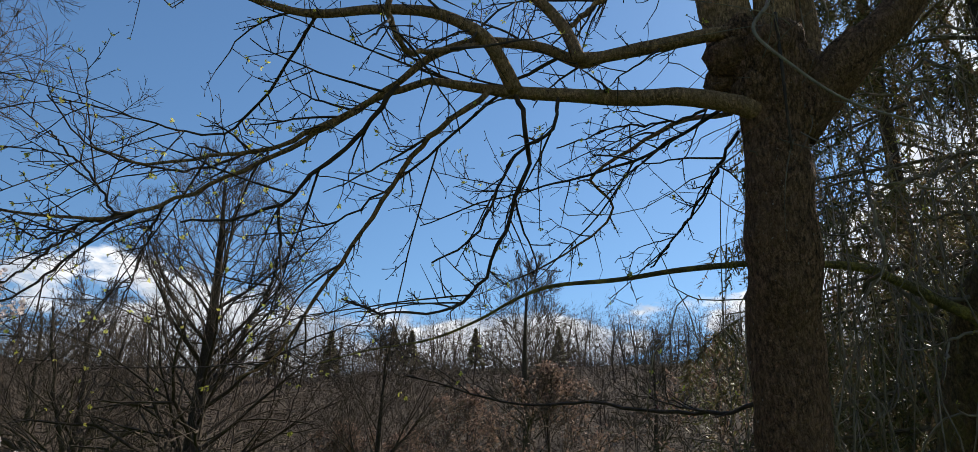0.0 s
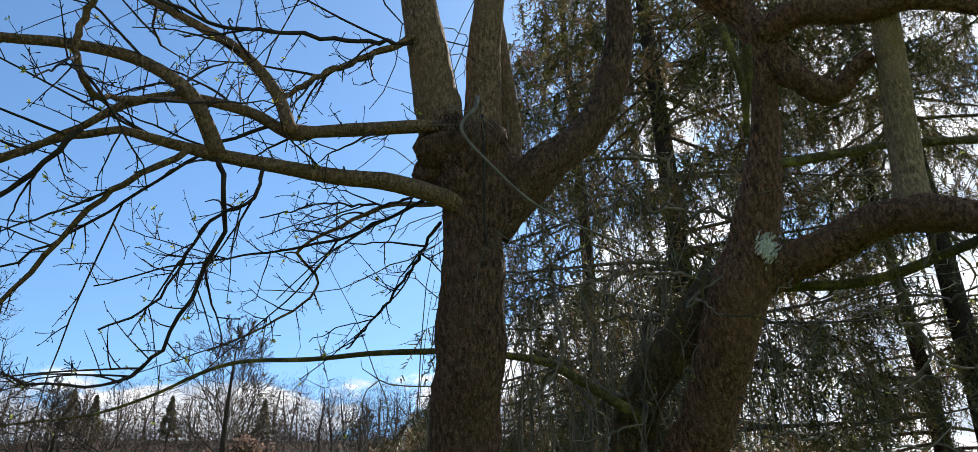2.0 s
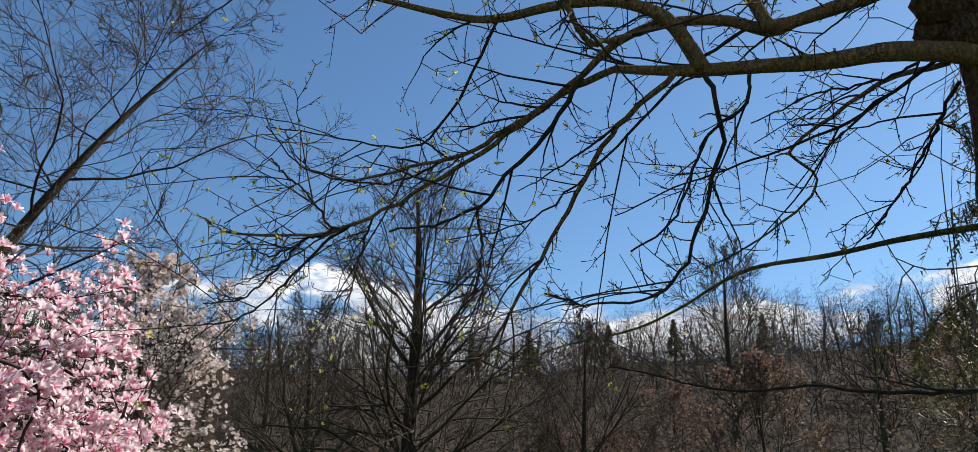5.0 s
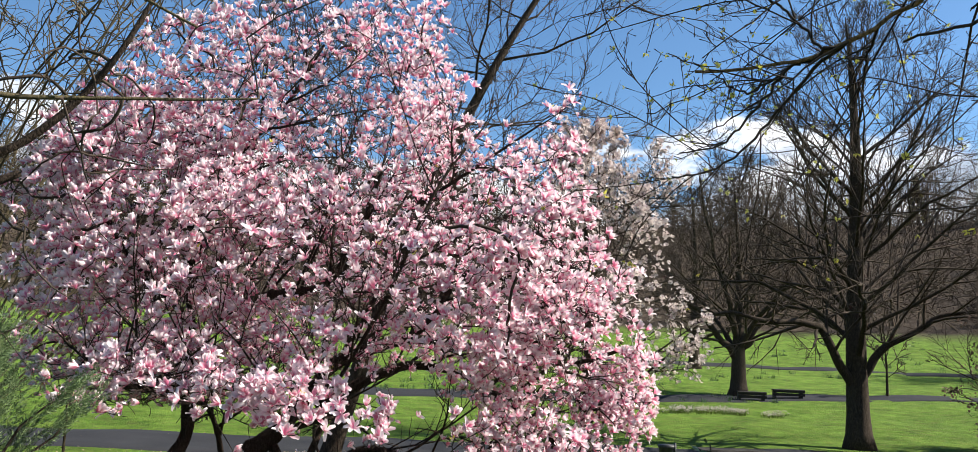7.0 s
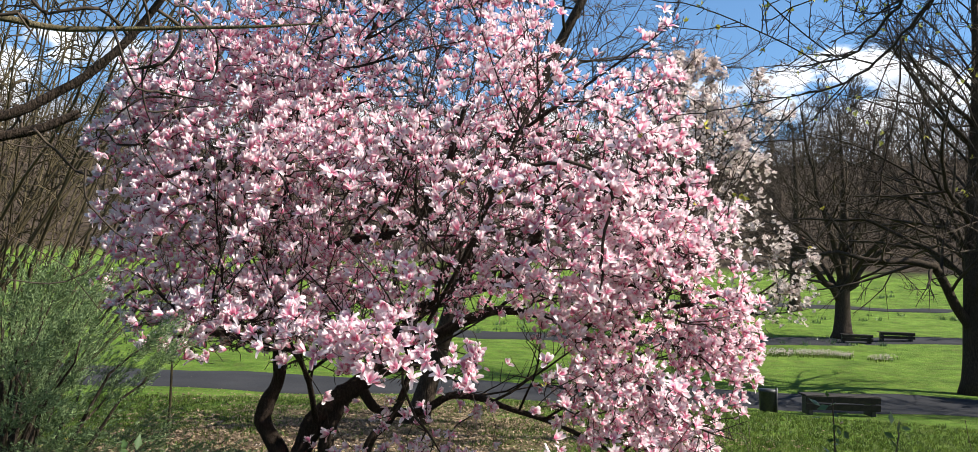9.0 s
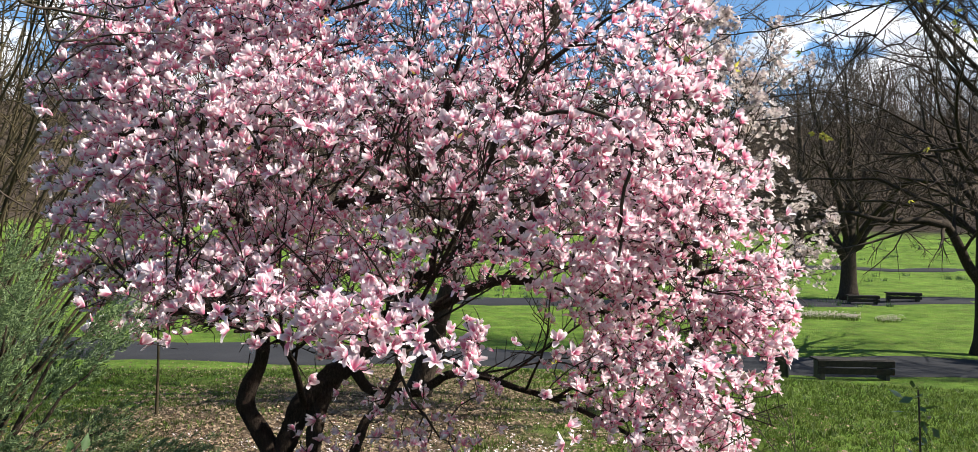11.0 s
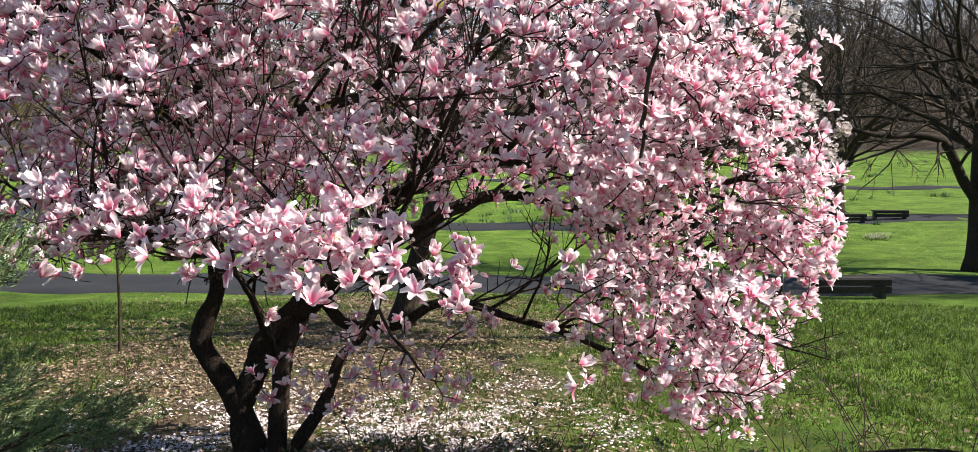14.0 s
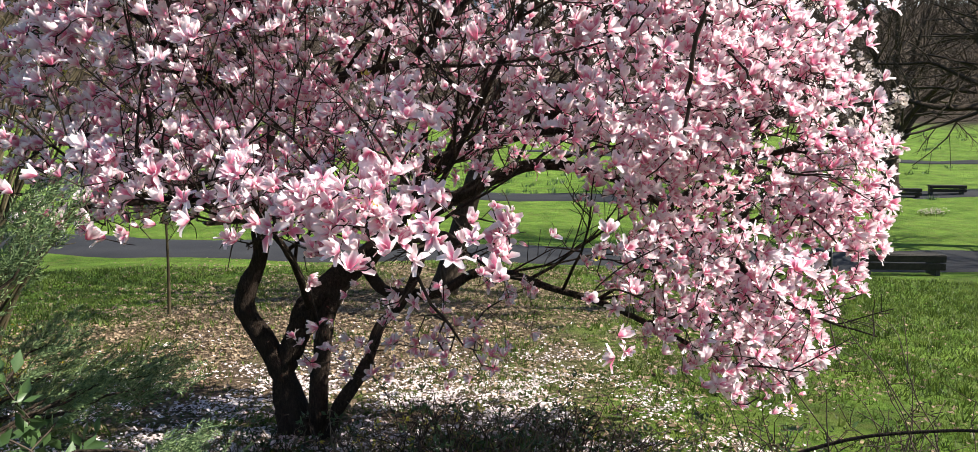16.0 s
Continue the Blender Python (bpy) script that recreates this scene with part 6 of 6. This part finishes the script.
def far_conifer(x, y, height, seed):
    """A dark pointed conifer on the ridge."""
    rng = np.random.default_rng(seed)
    z0 = float(land(x, y))
    tree = thing("fir_tree", (x, y, z0), "dark pointed fir standing among the bare woods", "tree", "firs on the hill")
    s = np.linspace(0, 1, 8)
    rods("trunk", [(np.stack([np.full(8, x), np.full(8, y), z0 + s * height], -1), 0.25 * (1 - s) + 0.02, 6)], BARK_FAR, tree)
    n = 420
    h = rng.random(n) ** 0.8
    a = rng.uniform(0, 6.28, n)
    rad = (1 - h) * height * 0.20 * rng.uniform(0.5, 1.05, n) + 0.1
    p = np.stack([x + np.cos(a) * rad, y + np.sin(a) * rad, z0 + height * (0.12 + 0.88 * h)], -1)
    axis = np.stack([np.cos(a), np.sin(a), np.full(n, -0.35)], -1)
    frond = np.array([(-0.3, 0, -0.8), (0.3, 0, -0.8), (0.42, 0.12, 0.1), (0, 0.05, 0.8), (-0.42, 0.12, 0.1)])
    v, t = scatter_arrays(frond, np.array([(0, 1, 2), (0, 2, 4), (4, 2, 3)]), p, turns(axis, rng.uniform(0, 6.28, n)), np.maximum(rad * 0.55, 0.4))
    under(new("foliage", mesh_of("foliage", v, [], t, NEEDLE, smooth=False)), tree, kind="stuff")


for i, (x, y, h) in enumerate(((-30, 150, 9), (-15, 152, 8), (-19, 156, 9), (-40, 146, 9), (-3, 155, 8), (13, 154, 8))):
    far_conifer(x, y, h, 110 + i)


# ---- juniper and low shrubs by the bed ----
def feather(rng):
    """A soft juniper plume, 1 long along +z: short scaly shoots all round a curved axis, crowded towards the tip."""
    v, f = [], []
    for i in range(22):
        s = (i + 0.5) / 22
        a = i * 2.4 + rng.normal(0, 0.3)
        d = unit(np.array([math.cos(a), 0.6 * math.sin(a), 0.85 + 0.7 * s]) + rng.normal(0, 0.18, 3))
        c = np.array([0.10 * s * s, 0.05 * math.sin(3 * s), s * 0.78])
        L = 0.25 * (1.05 - 0.6 * s) * rng.uniform(0.7, 1.2)
        w = unit(np.cross(d, rng.normal(0, 1, 3))) * 0.019
        b = len(v)
        v += [c - w * 0.5, c + d * L * 0.6 + w * 1.35, c + d * L * 1.15, c + d * L * 0.6 - w * 1.35]
        f.append([b, b + 1, b + 2, b + 3])
    return np.array(v), np.array(f)


def juniper(x, y, height, spread, seed, label, pads=70):
    """Boughs that sweep up and out, each ending in a layered pad of plumes."""
    rng = np.random.default_rng(seed)
    z0 = float(land(x, y))
    bush = thing("juniper_bush", (x, y, z0), label, "bush", "junipers")
    lines, where, axis, size = [], [], [], []
    for i in range(pads):
        a = i * 2.4 + rng.normal(0, 0.3)
        lift = 1.15 * rng.random() ** 0.9 + 0.22
        d = np.array([math.cos(a) * math.cos(lift), math.sin(a) * math.cos(lift), math.sin(lift) * height / spread])
        L = spread * rng.uniform(0.70, 1.05)
        k = np.linspace(0, 1, 9)[:, None]
        line = np.array([x, y, z0 + 0.10]) + d * L * k + np.array([0, 0, 0.16 * L]) * np.sin(k * 3.14) + rng.normal(0, 0.015, (9, 3)) * k
        line[:, 2] = np.maximum(line[:, 2], z0 + 0.06)
        lines.append((line, np.linspace(0.016, 0.003, 9), 5))
        out = unit((line[-1] - line[-4]) * np.array([1, 1, 0.45]) + np.array([0, 0, 0.03]))
        flat = unit(np.cross(out, [0, 0, 1.0]))
        wide, deep = rng.uniform(0.13, 0.24), rng.uniform(0.24, 0.40)
        for _ in range(112):
            u, w = rng.uniform(-1, 1) , rng.random() ** 0.7
            o = line[-1] + out * deep * (0.4 - w * (0.55 + 0.45 * abs(u))) + flat * wide * u * (1.15 - 0.35 * w) + np.array([0, 0, rng.normal(0, 0.022) - 0.05 * w + 0.05 * (1 - u * u)])
            where.append(o)
            axis.append(unit(out * 0.9 + flat * u * 0.8 + np.array([0, 0, 0.18]) + rng.normal(0, 0.20, 3)))
            size.append(rng.uniform(0.055, 0.10))
    rods("stem_mass", lines, BARK_FAR, bush, kind="stuff")
    where, axis, size = np.array(where), np.array(axis), np.array(size)
    sets = []
    for c in range(6):
        v, f = feather(rng)
        w = slice(c, None, 6)
        a, q = scatter_arrays(v, f, where[w], turns(axis[w], rng.uniform(0, 6.28, len(where[w]))), size[w])
        sets.append((a, q, []))
    v, q, t = joined(sets)
    under(new("foliage", mesh_of("foliage", v, q, t, JUNIPER, smooth=False)), bush, "soft grey-green scaly plumes", "stuff")


juniper(-4.84, 1.10, 1.50, 1.20, 121, "feathery grey-green juniper bush at the bed's edge", 70)
juniper(-4.98, 2.24, 0.26, 0.20, 122, "small low juniper sprig at the edge of the petal carpet", 5)


def bramble(name, x, y, seed, label, category, stems, height, material, leaf=None, leaves=0, size=(0.02, 0.05), thick=0.004, group="", droop=0.3):
    """A loose clump of thin stems, with leaves where given."""
    rng = np.random.default_rng(seed)
    z0 = float(land(x, y))
    bush = thing(name, (x, y, z0), label, category, group)
    lines, tips = [], []
    for i in range(stems):
        a = rng.uniform(0, 6.28)
        out = height * rng.uniform(0.1, 0.8)
        k = np.linspace(0, 1, 10)[:, None]
        o = np.array([x + rng.normal(0, 0.16), y + rng.normal(0, 0.16), z0 - 0.02])
        d = np.array([math.cos(a) * out, math.sin(a) * out, height * rng.uniform(0.5, 1.0)])
        line = o + d * k + np.array([0, 0, -droop * height]) * k ** 2.4 + rng.normal(0, 0.012, (10, 3)) * k
        line[:, 2] = np.maximum(line[:, 2], land(line[:, 0], line[:, 1]) - 0.02)
        lines.append((line, np.linspace(thick, thick * 0.4, 10), 5))
        for j in range(2, 10):
            tips.append(line[j])
            if rng.random() < 0.5:
                w = unit(rng.normal(0, 1, 3) + np.array([0, 0, 0.4]))
                e = line[j] + w * height * rng.uniform(0.05, 0.2)
                lines.append((np.array([line[j], (line[j] + e) / 2 + rng.normal(0, 0.006, 3), e]), np.array([thick * 0.45, thick * 0.4, thick * 0.3]), 4))
                tips.append(e)
    rods("stem_mass", lines, material, bush, kind="stuff")
    if leaves:
        tips = np.array(tips)
        p = tips[rng.integers(0, len(tips), leaves)] + rng.normal(0, 0.012, (leaves, 3))
        v, f = leaf_cluster(rng, 3)
        a, q = scatter_arrays(v, f, p, turns(rng.normal(0, 0.7, (leaves, 3)) + np.array([0, 0, 0.6]), rng.uniform(0, 6.28, leaves)), rng.uniform(size[0], size[1], leaves))
        under(new("leaves", mesh_of("leaves", a, q, [], leaf, smooth=False)), bush, kind="stuff")
    return bush


bramble("forsythia_bush", -7.6, 1.9, 131, "small forsythia with scattered yellow flowers", "bush", 16, 0.75, TWIG_OLIVE, FORSYTHIA, 70, (0.018, 0.03))
for i, (x, y, h, st) in enumerate(((-5.30, 3.35, 0.40, 26), (-5.10, 3.62, 0.52, 30), (-4.88, 3.90, 0.48, 30), (-4.62, 4.15, 0.42, 26), (-4.30, 4.40, 0.44, 22), (-5.50, 3.05, 0.34, 20), (-3.95, 4.65, 0.46, 18), (-4.95, 3.70, 0.60, 20), (-5.25, 3.75, 0.38, 26), (-4.75, 4.30, 0.40, 22), (-5.75, 2.75, 0.30, 18), (-3.70, 4.75, 0.50, 16))):
    bramble("bramble", x, y, 140 + i, "dry tangled bramble stems with a few green leaves", "bramble", st, h, TWIG_DRY if i % 2 == 0 else TWIG_FAR, LEAF_DARK if i % 4 else LEAF_YOUNG, 42 if i % 4 else 14, (0.022, 0.05), 0.0042, "brambles in the bed")
for i, (x, y, h) in enumerate(((-2.80, 4.12, 1.05), (-2.62, 4.22, 1.15), (-2.98, 4.1, 0.85), (-2.45, 4.25, 1.2), (-3.2, 4.3, 0.75), (-3.45, 4.45, 0.6), (-2.9, 4.5, 0.9))):
    bramble("bare_shrub", x, y, 150 + i, "thin bare shrub stems with dark dried buds", "shrub", 8, h, TWIG_FAR, BUD_DARK, 70, (0.007, 0.015), 0.0040, "bare shrubs at the lawn's edge", 0.05)
arch = thing("arching_branch", (-3.5, 3.35, float(land(-3.5, 3.35))), "dark bare branch arching over the grass", "branch")
rods("stem", [(curve_through([(-3.6, 3.2, -0.05), (-3.42, 3.45, 0.30), (-3.03, 3.71, 0.57), (-2.76, 3.86, 0.67), (-2.50, 3.98, 0.70), (-2.1, 4.15, 0.62)], 34), np.linspace(0.0085, 0.004, 34), 8)], BARK_MAGNOLIA, arch)


def evergreen_sprig(x, y, z, seed, label="slim shrub with broad glossy green leaves at its tips", size=(0.05, 0.085), stems=6):
    """A slim shrub with broad glossy leaves near the tips of its few stems."""
    rng = np.random.default_rng(seed)
    bush = thing("evergreen_shrub", (x, y, float(land(x, y))), label, "shrub", "evergreens by the bed")
    blade = mesh_of("leaf", [(0, 0, 0.05), (0.26, 0.05, 0.5), (0.0, -0.04, 0.5), (0, 0.12, 1.05), (-0.26, 0.05, 0.5)], [(0, 1, 3, 2), (0, 2, 3, 4)], [], LEAF_DARK)
    for i in range(stems):
        end = np.array([x + rng.normal(0, 0.13), y + rng.normal(0, 0.13), z - rng.uniform(0, 0.35)])
        c = curve_through([(x + rng.normal(0, 0.03), y + rng.normal(0, 0.04), -0.05), (x + rng.normal(0, 0.08), y + rng.normal(0, 0.08), z * 0.55), tuple(end)], 14)
        rods("stem", [(c, np.linspace(0.005, 0.0025, 14), 6)], TWIG_FAR, bush)
        for _ in range(18):
            at = Vector(c[rng.integers(10, 14)] + rng.normal(0, 0.02, 3))
            r = turns(rng.normal(0, 0.9, (1, 3)) + np.array([0, 0, 0.3]), rng.uniform(0, 6.28, 1))[0]
            ob = new("leaf", blade)
            ob.parent = bush
            ob.matrix_parent_inverse = Matrix.Translation(-Vector(bush.location))
            ob.matrix_basis = Matrix.Translation(at) @ Matrix(r.tolist()).to_4x4() @ Matrix.Scale(rng.uniform(*size), 4)


evergreen_sprig(-1.86, 3.16, 1.40, 160, size=(0.028, 0.055), stems=4)
evergreen_sprig(-4.62, 1.66, 0.82, 165, "low evergreen shrub with glossy rounded leaves beside the juniper", (0.055, 0.085))
evergreen_sprig(-4.50, 1.98, 0.42, 166, "low evergreen shrub with glossy rounded leaves beside the juniper", (0.05, 0.08))


def overhanging_tree():
    """A tree beside the juniper whose lower branches hang into view."""
    rng = np.random.default_rng(171)
    x, y = -4.1, -0.9
    tree = thing("park_tree", (x, y, float(land(x, y))), "leafless tree with lichened lower branches reaching over the juniper", "tree")
    rough_rod("trunk", [(x, y, -0.2), (x + 0.05, y + 0.02, 1.0), (x, y + 0.1, 2.2), (x - 0.1, y + 0.1, 3.6), (x - 0.1, y, 5.5)], 0.13, 0.06, BARK_FAR, tree, 40, 16, 0.1, seed=6)
    runs = [([(x, y + 0.06, 1.75), (-3.75, 0.0, 1.9), (-3.44, 0.70, 2.00), (-3.42, 0.80, 2.04), (-3.39, 0.91, 2.08), (-3.36, 1.01, 2.14)], 0.022, 0.013, BARK_MAGNOLIA),
            ([(x, y + 0.08, 1.9), (-3.75, -0.05, 2.0), (-3.43, 0.70, 2.07), (-3.36, 0.95, 2.20), (-3.30, 1.07, 2.32), (-3.25, 1.15, 2.44), (-3.17, 1.22, 2.59), (-3.14, 1.32, 2.85), (-3.1, 1.5, 3.3)], 0.019, 0.007, BARK_MAGNOLIA),
            ([(x, y + 0.1, 2.3), (-3.6, 0.0, 2.34), (-3.18, 0.64, 2.33), (-3.14, 0.86, 2.33), (-3.11, 0.96, 2.34), (-3.03, 1.19, 2.38), (-2.94, 1.39, 2.41), (-2.85, 1.56, 2.44)], 0.014, 0.003, BARK_OLIVE),
            ([(x, y + 0.1, 2.9), (-3.7, -0.1, 3.0), (-3.3, 0.5, 2.9), (-3.0, 1.0, 2.75), (-2.8, 1.3, 2.6)], 0.014, 0.004, BARK_OLIVE)]
    g = Growth(172)
    for i, (c, a, b, mat) in enumerate(runs):
        rough_rod("branch", c, a, b, mat, tree, 36, 9, 0.1, seed=30 + i)
        g.wood(curve_through(c, 22)[8:])
    n = g.n
    goals = g.p[rng.integers(0, n, 300)] + rng.normal(0, 0.30, (300, 3)) + np.array([-0.1, -0.15, 0.1])
    goals = goals[np.hypot(goals[:, 0] + 1.2, goals[:, 1] - 0.8) > 1.6]
    g.reach(goals, 5, 0.15, 0.045)
    rods("twig_mass", g.rods(0.0018, 0.42), TWIG_FAR, tree, kind="stuff")


overhanging_tree()


# ---- park furniture ----
def box(name, size, at, material, parent, turn=0.0, bevel=0.008, tilt=0.0):
    bm = bmesh.new()
    bmesh.ops.create_cube(bm, size=1.0)
    bmesh.ops.scale(bm, vec=size, verts=bm.verts)
    bmesh.ops.bevel(bm, geom=bm.edges[:], offset=bevel, segments=1, affect="EDGES")
    me = bpy.data.meshes.new(name)
    bm.to_mesh(me)
    bm.free()
    me.materials.append(material)
    ob = new(name, me)
    ob.parent = parent
    ob.matrix_basis = pose(at[0], at[1], at[2], tilt, 0, turn)
    return ob


def bench(x, y, turn, width, label):
    """A park bench: slatted seat and back on two metal frames. Its back is towards -y before the turn."""
    b = thing("park_bench", (x, y, float(land(x, y)) + 0.03), label, "bench", "park benches")
    b.rotation_euler = (0, 0, radians(turn))
    for i in range(4):
        box("seat_slat", (width, 0.095, 0.04), (0, -0.17 + 0.115 * i, 0.38), WOOD_DARK, b)
    for i in range(2):
        box("back_slat", (width, 0.03, 0.13), (0, -0.24 - 0.01 * i, 0.17 + 0.15 * i), WOOD_DARK, b, 0, 0.006, 4)
    for s in (-1, 1):
        box("leg", (0.09, 0.40, 0.36), (s * width * 0.42, 0, 0.17), METAL_DARK, b)
    return b


bench(-8.75, 16.8, 48, 1.5, "dark wooden slatted park bench facing the path")
bench(-17.6, 36.3, 40, 1.3, "weathered slatted bench beside the far path")
bench(-16.6, 38.0, 40, 1.45, "weathered slatted bench beside the far path")


def litter_bin(x, y):
    z0 = float(land(x, y))
    b = thing("litter_bin", (x, y, z0), "round dark metal litter bin beside the path", "bin")
    s = [(0.0, 0.15), (0.02, 0.165), (0.38, 0.180), (0.40, 0.195), (0.45, 0.195), (0.45, 0.17), (0.15, 0.15)]
    rods("drum", [(np.array([(x, y, z0 + h + i * 1e-4) for i, (h, _) in enumerate(s)]), np.array([r for _, r in s]), 20)], METAL_DARK, b)
    rods("post", [(np.array([(x + 0.19, y, z0 - 0.05), (x + 0.19, y, z0 + 0.25), (x + 0.19, y, z0 + 0.5)]), np.array([0.025, 0.025, 0.025]), 10)], METAL_DARK, b)


litter_bin(-9.72, 15.75)


def daffodils():
    """A pale drift of narcissus on the lawn."""
    rng = np.random.default_rng(181)
    n = 1300
    u = rng.random(n)
    line = np.stack([-20.5 + 6.5 * u, 27.0 + 5.2 * u], -1) + rng.normal(0, 0.30, (n, 2))
    keep = np.array([noise.noise(Vector((x * 0.9, y * 0.9, 3))) > -0.12 for x, y in line])
    line = line[keep]
    n = len(line)
    w = np.stack([line[:, 0], line[:, 1], land(line[:, 0], line[:, 1]) + rng.uniform(0.10, 0.22, n)], -1)
    v, f = leaf_cluster(rng, 5)
    a, q = scatter_arrays(v, f, w, turns(rng.normal(0, 0.5, (n, 3)) + np.array([0, 0, 0.5]), rng.uniform(0, 6.28, n)), rng.uniform(0.03, 0.05, n))
    tagged(new("daffodils", mesh_of("daffodils", a, q, [], BLOSSOM_WHITE, smooth=False)), "drift of pale daffodils on the lawn", "flowers", kind="stuff")
    w[:, 2] = land(line[:, 0], line[:, 1])
    a, t = scatter_arrays(np.array([(-0.05, 0, 0), (0.05, 0, 0), (0.03, 0.1, 1.0)]), np.array([(0, 1, 2)]), np.repeat(w, 2, axis=0), turns(rng.normal(0, 0.2, (2 * n, 3)) + np.array([0, 0, 1.0]), rng.uniform(0, 6.28, 2 * n)), np.full(2 * n, 0.2))
    tagged(new("daffodil_leaves", mesh_of("daffodil_leaves", a, [], t, GRASS, smooth=False)), "green strap leaves of the daffodils", "leaves", kind="stuff")


daffodils()


def lawn_clumps():
    """Dark tufts of bulb leaves dotted over the rising lawn."""
    rng = np.random.default_rng(191)
    n = 420
    yaw, r = np.radians(rng.uniform(8, 62, n)), rng.uniform(36, 74, n)
    x, y = -1 - np.sin(yaw) * r, 1 + np.cos(yaw) * r
    keep = np.array([noise.noise(Vector((a * 0.11, b * 0.11, 9))) > -0.05 for a, b in zip(x, y)])
    x, y = np.repeat(x[keep], 26) , np.repeat(y[keep], 26)
    x, y = x + rng.normal(0, 0.13, len(x)), y + rng.normal(0, 0.13, len(y))
    w = np.stack([x, y, land(x, y) - 0.02], -1)
    a, t = scatter_arrays(np.array([(-0.07, 0, 0), (0.07, 0, 0), (0.04, 0.18, 1.0)]), np.array([(0, 1, 2)]), w, turns(rng.normal(0, 0.3, (len(x), 3)) + np.array([0, 0, 1.0]), rng.uniform(0, 6.28, len(x))), rng.uniform(0.14, 0.30, len(x)))
    tagged(new("leaf_tufts", mesh_of("leaf_tufts", a, [], t, LEAF_DARK, smooth=False)), "dark green tufts of bulb leaves dotted over the lawn", "plants", kind="stuff")


lawn_clumps()
